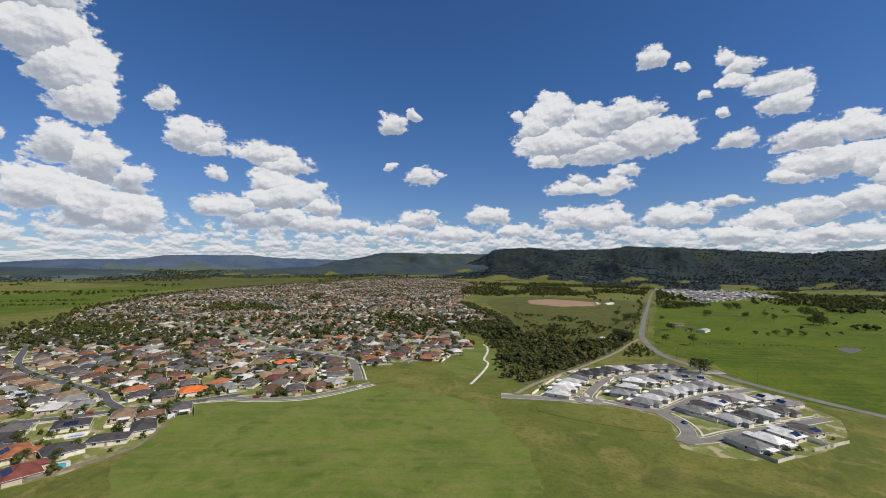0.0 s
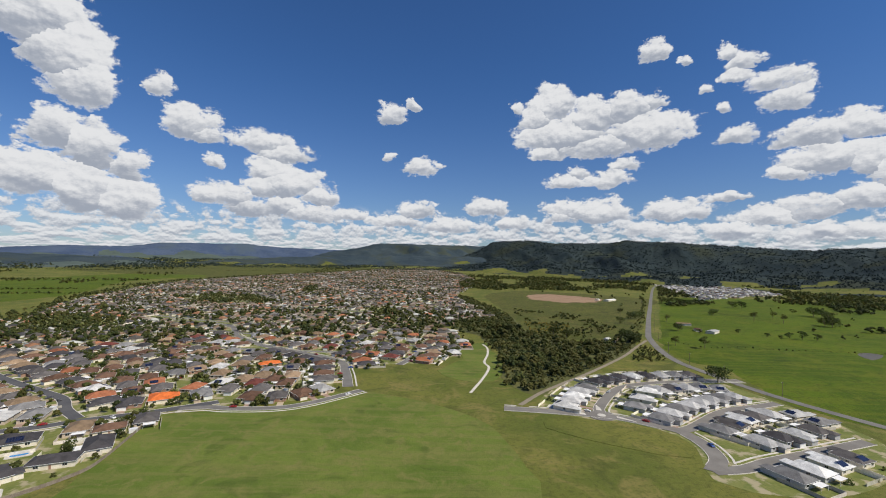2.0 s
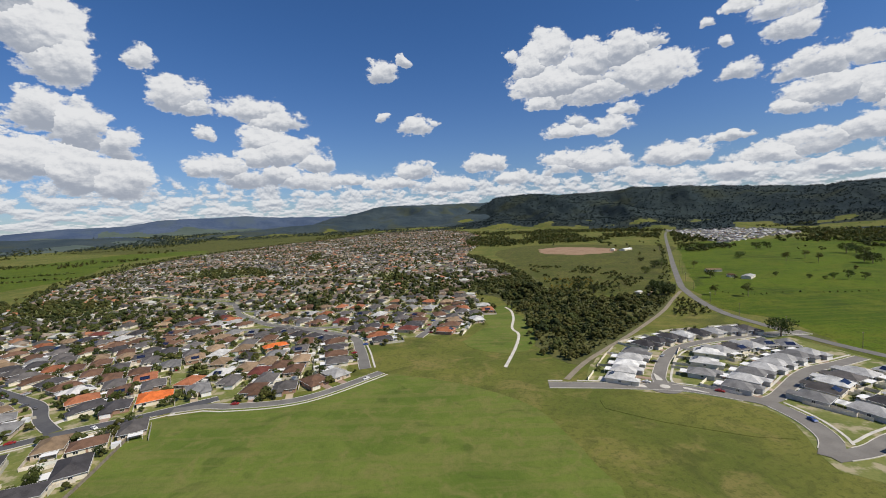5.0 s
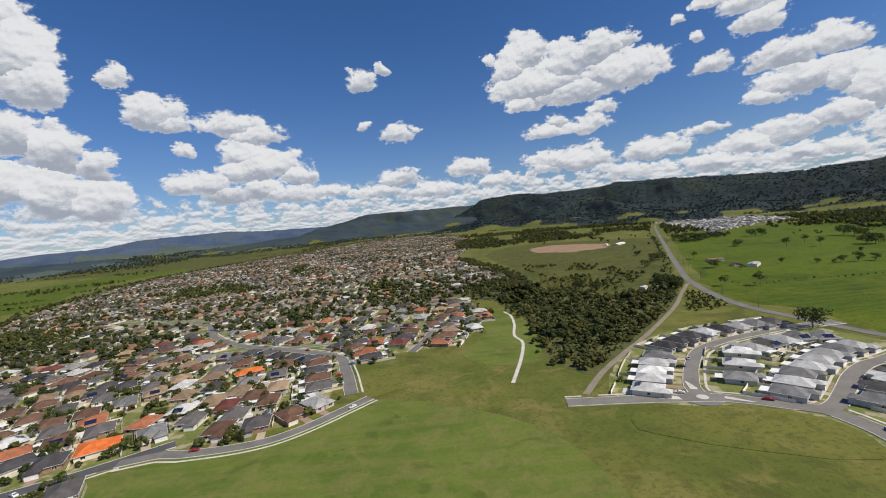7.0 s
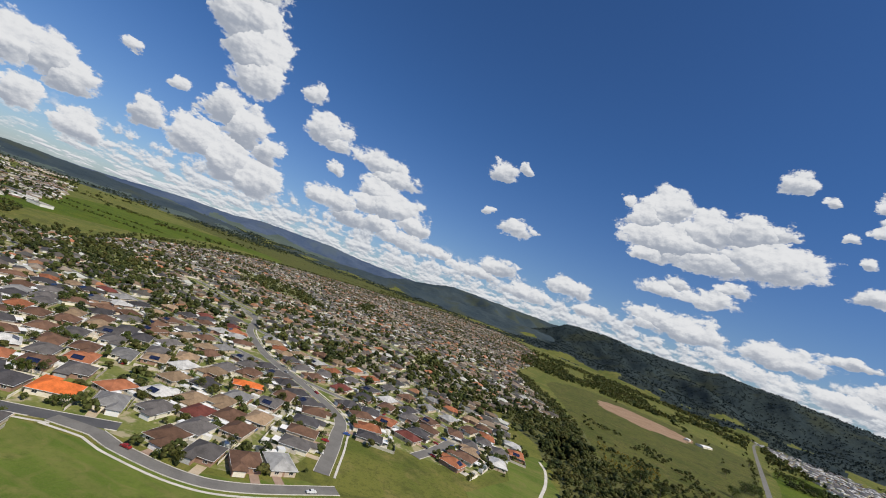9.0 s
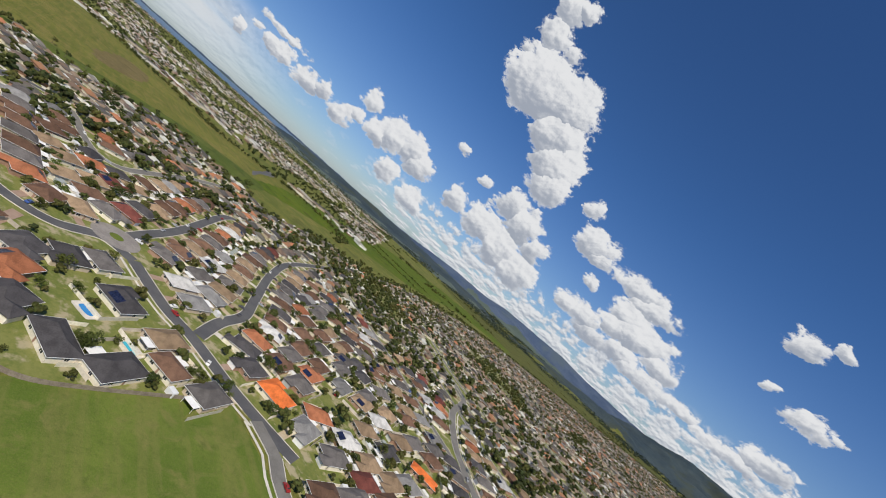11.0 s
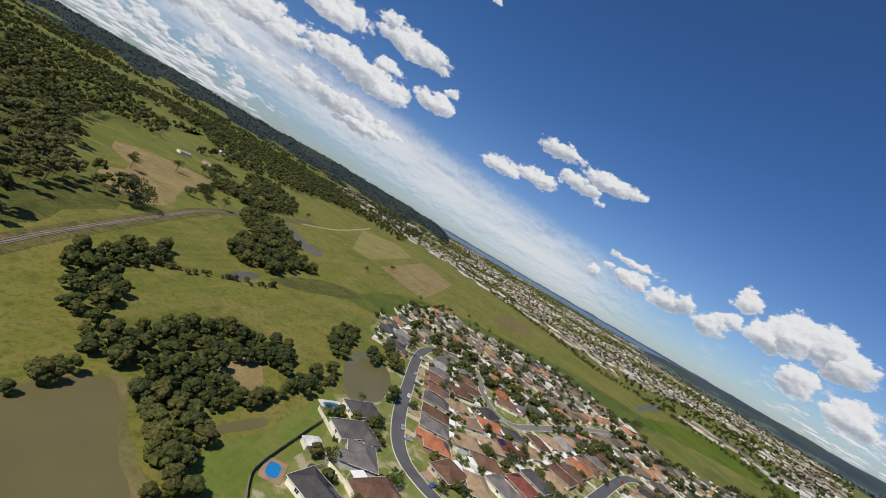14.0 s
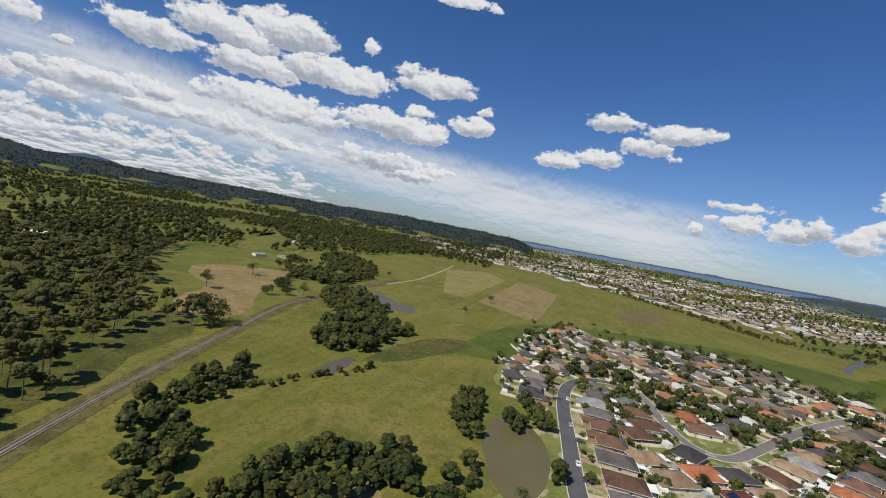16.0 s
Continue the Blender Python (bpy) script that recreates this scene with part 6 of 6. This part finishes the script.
tree_model("shrub", 8, 320, 1.7, 2.6, 0.26, LEAF, "clipped green garden shrub on a lawn", "shrub", 0.1, 0.0)
tree_model("shrub_dark", 8, 320, 1.5, 2.4, 0.26, LEAF_DARK, "dark green garden shrub beside a house", "shrub", 0.1, 0.0)


def plant(key, x, y, scale=1.0):
    ob, used, h = KINDS[key]
    m = pose(x, y, rise(x, y) + 0.05, 0, 0, rng.uniform(0, 360)) @ Matrix.Diagonal((scale, scale, scale * rng.uniform(0.9, 1.12), 1))
    if used:
        c = copy_thing(ob, pose(x, y, rise(x, y) + 0.05, 0, 0, rng.uniform(0, 360)))
        c.scale = (scale * rng.uniform(0.9, 1.1), scale * rng.uniform(0.9, 1.1), scale * rng.uniform(0.88, 1.12))
    else:
        ob.location, ob.scale = (x, y, rise(x, y) + 0.05), (scale, scale, scale)
        KINDS[key][1] = True


# trees that stand singly, at known places
SINGLES = [("fig", -447, -80, 0.8), ("fig", -480, -92, 0.9), ("fig", -462, -72, 0.7), ("gum", -417, -117, 1.1), ("gum", -560, -170, 1.0), ("fig", -640, 250, 1.0), ("gum", -1010, 360, 1.0), ("gum", -690, 60, 0.8), ("gum", -650, 200, 0.7),
           ("fig", -351, -36, 1.5), ("fig", 226, 386, 1.2), ("gum", -500, -150, 1.0), ("gum", -470, -60, 0.9), ("gum", -700, -95, 0.7), ("round", -520, -120, 1.0), ("gum", -580, 60, 0.6)]
EASTERN = [("fig", 344, 656, 1.0), ("fig", 520, 851, 1.2), ("round", 616, 1022, 1.3), ("gum", 598, 804, 1.2), ("gum", 541, 773, 1.1), ("gum", 571, 747, 1.1), ("round", 461, 601, 1.3),
           ("round", 473, 594, 1.6), ("round", 489, 590, 1.4), ("round", 448, 598, 0.9), ("round", 438, 609, 1.0), ("round", 418, 637, 1.0), ("gum", 277, 541, 0.9), ("gum", 303, 527, 1.1),
           ("gum", 377, 750, 1.0), ("fig", 285, 718, 1.0), ("fig", 343, 784, 1.3), ("fig", 328, 776, 1.1), ("fig", 349, 868, 0.9)]
EASTERN_FAR = [("fig", 537, 1074, 1.6), ("fig", 552, 1066, 1.5), ("fig", 568, 1056, 1.5), ("fig", 584, 1045, 1.3), ("fig", 658, 999, 1.4), ("fig", 672, 989, 1.4), ("fig", 715, 853, 1.6),
           ("fig", 711, 831, 1.5), ("fig", 703, 807, 1.4), ("fig", 622, 726, 1.3), ("fig", 623, 714, 1.6), ("round", 434, 1238, 2.0), ("gum", 487, 1073, 1.4), ("round", 358, 628, 1.0),
           ("fig", 149, 606, 1.0), ("fig", 161, 587, 1.0), ("fig", 230, 570, 1.2), ("fig", 232, 554, 1.2)]
for key, x, y, s in SINGLES + EASTERN + [(k, *draw_in(x, y), q) for k, x, y, q in EASTERN_FAR]:
    plant(key, x, y, s)
for key, x, y, s in [("gum", -601, 128, 0.6), ("gum", -684, 186, 0.6), ("gum", -671, 219, 0.5), ("fig", -578, 243, 0.9), ("fig", -645, 422, 1.0), ("fig", -677, 337, 0.8)]:
    plant(key, x, y, s)

# gardens: shrubs and small trees near the houses
for x, y, rot, w, d, new_lot in SPECIAL * 2 + NEAR_SITES:
    c, s = math.cos(rot), math.sin(rot)
    for _ in range(1 if new_lot else int(rng.integers(1, 4))):
        a, b = rng.uniform(-w / 2 - 1, w / 2 + 1), (d / 2 + rng.uniform(3, 9)) * (1 if rng.random() < 0.6 else -1)
        px, py = x + a * c - b * s, y + a * s + b * c
        if plots.off_road(px, py, 1.5) and plots.free(px, py, 0.8):
            key = ("shrub", "shrub_dark", "round", "shrub", "light", "gum")[int(rng.integers(6))] if not new_lot else "shrub"
            plant(key, px, py, rng.uniform(0.6, 1.1) * (0.55 if key == "gum" else 1))

# woods: many trees as one mass each
LIBRARY = [puffs(6 + i % 3, 60, 4.8, 7.2, 0.7, 40 + i, 0.1, 0.85) for i in range(8)]
OPEN = [puffs(8 + i % 3, 120, 5.4, 14.5, 0.62, 60 + i, 0.3, 0.68) for i in range(8)]
SMALL = [puffs(3 + i % 2, 14, 4.0, 6.6, 1.0, 80 + i) for i in range(8)]
BROAD = [puffs(2 + i % 2, 8, 4.6, 7.0, 1.4, 110 + i) for i in range(8)]
TINY = [leaves(4, 12, 4.0, 8, 2.6, 90 + i, 0.0)[0] for i in range(5)]


MIXED = [WOODS, WOODS_OLIVE, WOODS_DARK]


def grove(name, spots, forms, low, high, label, mats=MIXED, trunks=False, heights=None, chance=(0.45, 0.3, 0.25)):
    """A wood: every tree has its own turn, size, leaves and shade of green."""
    quads, shade, tv, tf, n = [], [], [], [], 0
    for i, (x, y) in enumerate(spots):
        s, a = rng.uniform(low, high), rng.uniform(0, 2 * math.pi)
        q = forms[int(rng.integers(len(forms)))]
        ca, sa = math.cos(a) * s, math.sin(a) * s
        g = rise(x, y) if heights is None else heights[i]
        quads.append(np.stack([x + q[..., 0] * ca - q[..., 1] * sa, y + q[..., 0] * sa + q[..., 1] * ca, g + q[..., 2] * s * rng.uniform(0.8, 1.2)], -1))
        shade.append(np.full(len(q), rng.choice(3, p=chance) if len(mats) == 3 else 0))
        if trunks:
            k = 5
            t = 2 * math.pi * np.arange(k) / k
            lean = rng.uniform(-0.8, 0.8, 2)
            for r, z, o in ((0.26 * s, -0.3, 0), (0.12 * s, 9.5 * s, 1)):
                tv.append(np.stack([x + lean[0] * o + r * np.cos(t), y + lean[1] * o + r * np.sin(t), np.full(k, g + z)], 1))
            tf += [(n + j, n + (j + 1) % k, n + k + (j + 1) % k, n + k + j) for j in range(k)]
            n += 2 * k
    v = np.concatenate(quads).reshape(-1, 3)
    f = np.arange(len(v)).reshape(-1, 4)
    index = np.concatenate(shade)
    if trunks:
        tv = np.concatenate(tv)
        f = np.concatenate([f, np.array(tf) + len(v)])
        v = np.concatenate([v, tv])
        mats, index = mats + [BARK], np.concatenate([index, np.full(len(tf), len(mats))])
    return tagged(mesh_object(name, v, f, mats, index), label, "trees", kind="stuff")


def slope_trees(name, ridge_name, count, forms, low, high, mats, label):
    """Trees over a range of hills, away from its cleared paddocks."""
    v, cleared = SLOPES[ridge_name]
    spots, heights = [], []
    n, m = cleared.shape
    for _ in range(count):
        a, b = rng.uniform(0, n - 1.001), rng.uniform(0, (m - 1.001) * 0.8)
        i, j = int(a), int(b)
        if cleared[i, j] or cleared[i + 1, j + 1]:
            continue
        s, t = a - i, b - j
        p = v[i, j] * (1 - s) * (1 - t) + v[i + 1, j] * s * (1 - t) + v[i, j + 1] * (1 - s) * t + v[i + 1, j + 1] * s * t
        spots.append((p[0], p[1])), heights.append(p[2] - 1)
    grove(name, spots, forms, low, high, label, mats, heights=heights)


def scatter(poly, gap, jitter=0.5, skip=0.0, seed=0.0):
    """Uneven spots in a polygon, with openings where the noise is low."""
    xs, ys = [p[0] for p in poly], [p[1] for p in poly]
    out = []
    for y in np.arange(min(ys), max(ys), gap):
        for x in np.arange(min(xs), max(xs), gap):
            q, r = x + rng.uniform(-jitter, jitter) * gap, y + rng.uniform(-jitter, jitter) * gap
            if within(poly, q, r) and noise.noise(Vector((q * 0.02, r * 0.02, seed))) * 0.5 + 0.5 > skip:
                out.append((q, r))
    return out


def along(points, gap, spread):
    """Uneven spots along a line."""
    l = smooth_line(points, gap)
    return [(x + rng.normal() * spread, y + rng.normal() * spread) for x, y in l]


clear = lambda spots: [(x, y) for x, y in spots if plots.off_road(x, y, 2.5)]
grove("wood", clear(scatter(CREEK, 8.0, skip=0.5)), LIBRARY, 0.35, 0.9, "uneven dark and olive creek woodland", chance=(0.3, 0.5, 0.2))
grove("wood", clear(scatter(CREEK, 19.0, skip=0.35, seed=17)), LIBRARY, 0.85, 1.3, "taller trees standing out of the creek wood", chance=(0.4, 0.3, 0.3))
grove("scrub_bushes", clear(scatter(CREEK, 4.4, skip=0.3, seed=8)), SMALL, 0.14, 0.5, "low olive scrub between the creek trees", chance=(0.25, 0.7, 0.05))
grove("scrub_bushes", clear(scatter([(186, 462), (228, 527), (238, 516), (225, 462), (205, 455)], 5.0, skip=0.25, seed=8)), SMALL, 0.25, 0.6, "dark bushes between track and road", chance=(0.4, 0.4, 0.2))
grove("wood", clear(scatter([(208, 560), (225, 590), (250, 626), (254, 600), (250, 571), (233, 545)], 8.0, skip=0.25, seed=8)), LIBRARY, 0.5, 1.1, "dark trees round an old cottage", chance=(0.4, 0.2, 0.4))
grove("creek_bushes", along([(291, 559), (308, 533), (346, 536), (375, 528), (422, 521), (470, 512), (520, 500)], 6.0, 1.2), SMALL, 0.12, 0.34, "low rushes and bushes along a paddock ditch")
grove("roadside_bushes", clear(along([(262, 622), (300, 690), (348, 775), (420, 925), (520, 1130)], 9.0, 2.5)), SMALL, 0.2, 0.75, "dark roadside bushes along the country road")
grove("wood", clear(scatter(CREEK_UP, 8, skip=0.35)), LIBRARY, 0.5, 1.0, "patchy trees along the upper creek", chance=(0.5, 0.35, 0.15))
grove("wood", clear(scatter([(110, 560), (200, 590), (270, 680), (250, 800), (140, 900), (125, 700)], 9, skip=0.5, seed=4)), LIBRARY, 0.25, 0.75, "scattered scrub in a paddock")
grove("gorse", clear(scatter([(120, 610), (168, 621), (200, 690), (132, 720)], 5, skip=0.42, seed=14)), SMALL, 0.2, 0.4, "yellow flowering scrub in an olive paddock", [material("yellow flowering scrub", (0.12, 0.10, 0.015), (0.24, 0.17, 0.02), 6, 0.8, vary="island")])
grove("wood", clear(scatter([(40, 372), (66, 346), (104, 386), (158, 448), (214, 506), (246, 580), (280, 640), (200, 640), (150, 610), (70, 600), (46, 560), (54, 470)], 9, skip=0.55, seed=11)), LIBRARY, 0.3, 0.75, "loose bushes round the creek wood", chance=(0.3, 0.6, 0.1))
RICH = [puffs(10, 130, 4.6, 8.5, 0.52, 140 + i, 0.05, 0.85) for i in range(8)]
THICKETS = [([(-245, 46), (-256, 36), (-272, 28), (-293, 28), (-317, 26), (-309, 42), (-283, 50), (-272, 46), (-262, 51), (-247, 54)], "dark creekside thicket in the meadow"),
            ([(-245, 57), (-258, 56), (-259, 63), (-251, 78), (-240, 83), (-229, 80), (-227, 68)], "clump of dark trees beside the creek"),
            ([(-224, 84), (-235, 86), (-243, 96), (-258, 90), (-268, 94), (-288, 106), (-284, 114), (-302, 123), (-292, 138), (-276, 141), (-252, 150), (-240, 146), (-216, 136), (-206, 150), (-198, 148), (-207, 132), (-217, 118), (-218, 103), (-217, 92)],
             "dark broadleaf wood round the pond"),
            ([(-208, 134), (-197, 147), (-190, 157), (-201, 161), (-207, 153), (-221, 148), (-226, 142), (-217, 126)], "bank trees between pond and lawn"),
            ([(-318, 146), (-324, 138), (-346, 128), (-366, 124), (-376, 136), (-362, 141), (-334, 147)], "tall trees beside the small pond"),
            ([(-256, 147), (-268, 143), (-284, 143), (-304, 150), (-300, 156), (-286, 154), (-270, 155)], "broad trees between lawn and pond"),
            ([(-341, 158), (-350, 150), (-360, 153), (-358, 162), (-347, 165)], "round trees standing at the pond edge"),
            ([(-308, 180), (-316, 177), (-326, 180), (-318, 186)], "broad tree between pond and street"),
            ([(-362, 164), (-382, 156), (-392, 160), (-376, 169), (-354, 177), (-349, 173)], "bushes between the pond and back yards"),
            ([(-188, 108), (-196, 104), (-210, 102), (-214, 107), (-203, 110), (-192, 112)], "bank trees along the pond")]
GLADE = [(-250, 126), (-264, 124), (-278, 138), (-262, 143), (-246, 138)]
for poly, label in THICKETS:
    grove("wood", [p for p in scatter(poly, 5.2, skip=0.12, seed=1) if not within(GLADE, p[0], p[1])], RICH, 0.45, 0.95, label)
grove("creek_bushes", along([(-301, 48), (-310, 53), (-324, 57), (-344, 66), (-369, 72)], 3.2, 1.6), RICH, 0.25, 0.5, "bushes along a meadow creek")
grove("wood", scatter([(-374, 24), (-405, 4), (-444, -3), (-468, -38), (-500, -60), (-536, -67), (-541, -39), (-504, 5), (-475, 55), (-451, 61), (-425, 53), (-385, 58), (-370, 42)], 6.0, skip=0.36, seed=3), RICH, 0.6, 1.15, "dense dark wood beside the dam")
WL = [(-130, 30), (-180, 36), (-235, 16), (-300, -14), (-345, -36), (-365, -55), (-340, -90), (-395, -150), (-450, -230), (-560, -330), (-520, -460), (-380, -460), (-200, -330), (-60, -200), (-60, -60)]
sheet("field", WL, 0.08, OLIVE, "rough olive grass under open eucalypts", "field", 8.0)
grove("wood", clear(scatter(WL, 12.0, skip=0.38, seed=2)), OPEN, 0.75, 1.3, "open eucalypt woodland over grass", [GUM, WOODS_OLIVE, WOODS], trunks=True, chance=(0.55, 0.2, 0.25))
grove("wood", clear(scatter([(-453, -87), (-475, -68), (-503, -70), (-556, -81), (-640, -90), (-686, -106), (-703, -142), (-655, -149), (-646, -181), (-671, -241), (-595, -204), (-553, -141)], 8, skip=0.48, seed=5)), LIBRARY, 0.6, 1.2, "clumps of trees on the paddock edge")
CLEARINGS = [[(-512, -350), (-570, -372), (-540, -270), (-490, -258)], [(-700, -390), (-960, -540), (-790, -330), (-640, -296)], [(-874, -690), (-1110, -780), (-980, -550), (-766, -460)]]
for poly in CLEARINGS:
    sheet("field", poly, 0.1, GRASS, "small green paddock cleared among woods", "field", 8.0)
grove("wood", [p for p in scatter([(-530, -340), (-700, -300), (-1000, -260), (-1400, -300), (-1900, -500), (-1900, -900), (-1200, -1000), (-700, -800), (-450, -520)], 17, skip=0.3, seed=6) if not any(within(q, p[0], p[1]) for q in CLEARINGS)], BROAD, 1.0, 1.9, "broad belt of woodland on low ground")
grove("wood", scatter([(-60, -220), (-380, -480), (-680, -820), (-500, -1500), (300, -1200), (300, -300)], 22, skip=0.4, seed=6), BROAD, 0.8, 1.6, "woodland behind the railway")
grove("wood", scatter([(-545, -100), (-560, -150), (-680, -215), (-754, -255), (-867, -280), (-800, -190), (-744, -141), (-669, -95), (-600, -88)], 9, skip=0.42, seed=5), LIBRARY, 0.7, 1.2, "creekside clumps of dark trees")
# hedgerows, belts and street trees
grove("tree_belt", along([(-1466, 120), (-1218, 300), (-1100, 395), (-1010, 430), (-985, 520), (-960, 640), (-850, 720), (-720, 640)], 3.6, 8), SMALL, 0.6, 1.2, "belt of trees between meadow and town")
grove("tree_belt", along([(-640, 610), (-640, 720), (-720, 830), (-800, 970), (-920, 1324), (-985, 1660), (-905, 2140), (-700, 2560), (-420, 3110)], 6, 9), SMALL, 0.7, 1.2, "dark belt of trees along the suburb")
grove("tree_belt", along([(-560, 460), (-500, 540), (-540, 600), (-620, 660), (-700, 720)], 6, 12), LIBRARY, 0.6, 1.0, "belt of trees at the suburb edge")
for poly in RESERVES:
    grove("tree_reserve", scatter(poly, 10.5, skip=0.42), SMALL, 0.7, 1.5, "reserve of tall trees among the houses")
spots = []
for x, y, rot, w, d, _ in MIDDLE + FAR_SITES:
    leafy_part = noise.noise(Vector((x * 0.008, y * 0.008, 21.0))) > 0.12
    for _ in range(int(rng.integers(1, 6)) + (8 if leafy_part else 0)):
        q, r = x + rng.uniform(-15, 15), y + rng.uniform(-15, 15)
        if plots.free(q, r, -1.2) and plots.off_road(q, r, 0.5):
            spots.append((q, r))
grove("garden_trees", [p for p in spots if p[1] < 800], SMALL, 0.4, 1.3, "many garden and street trees among the houses", chance=(0.45, 0.15, 0.4))
grove("garden_trees", [p for p in spots if p[1] >= 800], TINY, 0.3, 0.85, "street trees in the farther suburb", chance=(0.5, 0.3, 0.2))
spots = []
for x, y, rot, w, d, new_lot in SPECIAL + NEAR_SITES:
    for _ in range(0 if new_lot else int(rng.integers(2, 7))):
        q, r = x + rng.uniform(-14, 14), y + rng.uniform(-14, 14)
        if plots.free(q, r, -0.4) and plots.off_road(q, r, 0.5):
            spots.append((q, r))
grove("garden_trees", spots, LIBRARY, 0.22, 0.8, "garden trees and hedges between the houses", chance=(0.45, 0.45, 0.1))
wide = lambda n, a0, a1, r0, r1: [polar(a, r) for a, r in zip(rng.uniform(a0, a1, n), np.sqrt(rng.uniform(r0 ** 2, r1 ** 2, n)))]
dense = lambda spots, k, cut, seed: [(x, y) for x, y in spots if noise.fractal(Vector((x * k, y * k, seed)), 1.0, 2.0, 3) > cut]
grove("woodland", [p for p in dense(wide(11000, 5, 70, 1350, 2400), 0.004, -0.08, 3.0) if not within(FAR_ESTATE, p[0], p[1]) and plots.off_road(p[0], p[1], 14)], TINY, 0.8, 1.7, "wooded foothills and hedgerows under the escarpment")
grove("woodland", dense([p for p in wide(11000, -60, 8, 1500, 3900) if not within(SUBURB, p[0], p[1])], 0.0035, 0.34, 5.0), TINY, 0.8, 1.6, "scattered woods over the far plain")
grove("woodland", dense(wide(9000, -170, -100, 1200, 3000), 0.003, -0.18, 7.0), TINY, 0.9, 1.8, "wooded low country to the south")
grove("paddock_trees", dense([p for p in wide(500, 15, 80, 350, 1700) if p[0] > 300 and plots.off_road(p[0], p[1], 12)], 0.006, 0.25, 9.0), SMALL, 0.6, 1.2, "lone trees and clumps in the paddocks")

for poly in ([(800, 890), (930, 1060), (980, 1020), (860, 860)], [(620, 660), (660, 700), (690, 680), (640, 640)], [(505, 1010), (640, 1130), (680, 1080), (540, 990)], [(1000, 1100), (1200, 1160), (1300, 1060), (1080, 1000)]):
    grove("tree_clump", clear(scatter(poly, 11, skip=0.42, seed=13)), LIBRARY, 0.7, 1.3, "clump of dark trees in a paddock", chance=(0.4, 0.1, 0.5))

# the lakeside town beyond the meadow
town_trees = []
roofs = Pile()
for x, y in wide(12000, -112, -50, 900, 3850):
    az = math.degrees(math.atan2(x - CX, y - CY))
    edge = np.interp(az, [-112, -100, -92, -84, -76, -70, -64, -56, -48, -40, -28], [1900, 1450, 1330, 1230, 1160, 1100, 1080, 1060, 1080, 1150, 1400])
    r = math.hypot(x - CX, y - CY)
    if r < edge + 30 or within(SUBURB, x, y):
        continue
    built = noise.noise(Vector((x * 0.003, y * 0.003, 12.0)))
    if built > -0.24 + 0.00014 * max(0, r - 1500):
        if not plots.free(x, y, 7):
            continue
        plots.take(x, y, 7)
        big = rng.random() < (0.16 if r < edge + 300 else 0.03)
        w, d = (rng.uniform(25, 60), rng.uniform(18, 35)) if big else (rng.uniform(12, 18), rng.uniform(9, 13))
        rot = 0.4 * math.sin(x / 300) + (math.pi / 2 if rng.random() < 0.5 else 0)
        roofs.box(x, y, rot, -w / 2, -d / 2, w / 2, d / 2, -1, 5.5 if big else 3, 0)
        if big:
            roofs.box(x, y, rot, -w / 2 - 0.4, -d / 2 - 0.4, w / 2 + 0.4, d / 2 + 0.4, 5.5, 6.1, 1)
        else:
            roofs.hip(x, y, rot, w + 1, d + 1, 2.9, 1)
        for _ in range(int(rng.integers(1, 3))):
            town_trees.append((x + rng.uniform(-13, 13), y + rng.uniform(-13, 13)))
    else:
        town_trees.append((x, y))
roofs.make("town", [WALL_MIX, TOWN_ROOFS], "lakeside town of pale and brown roofs", "town")
grove("town_trees", [p for i, p in enumerate(town_trees) if i % 5 < 4], TINY, 0.65, 1.25, "trees through the lakeside town", [WOODS_DARK])

# forest on the slopes, and hedgerows over the far plain
CLUMP = [leaves(3, 7, 7.0, 11, 4.2, 120 + i, 0.0)[0] for i in range(6)]
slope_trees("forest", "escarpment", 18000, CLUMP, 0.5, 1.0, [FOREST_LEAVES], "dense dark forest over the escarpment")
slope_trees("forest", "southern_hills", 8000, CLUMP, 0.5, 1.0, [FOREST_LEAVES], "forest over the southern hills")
rows = []
for az, r, turn, length in zip(rng.uniform(-58, 2, 46), rng.uniform(1350, 3600, 46), rng.uniform(-0.35, 0.35, 46), rng.uniform(150, 600, 46)):
    x, y = polar(az, r)
    c, s = math.cos(turn - radians(az) * 0.5), math.sin(turn - radians(az) * 0.5)
    for k in np.arange(-length / 2, length / 2, 5):
        q, w = x + c * k + rng.normal() * 5, y + s * k + rng.normal() * 5
        if not within(SUBURB, q, w):
            rows.append((q, w))
grove("woodland", dense(wide(9000, -60, 6, 2900, 4250), 0.0025, -0.12, 15.0), TINY, 0.9, 1.7, "woods and homesteads before the range, leaves tinted for haze", [HAZY_LEAVES])
grove("hedgerows", rows, TINY, 0.4, 0.85, "dark hedgerows and tree lines over the plain")
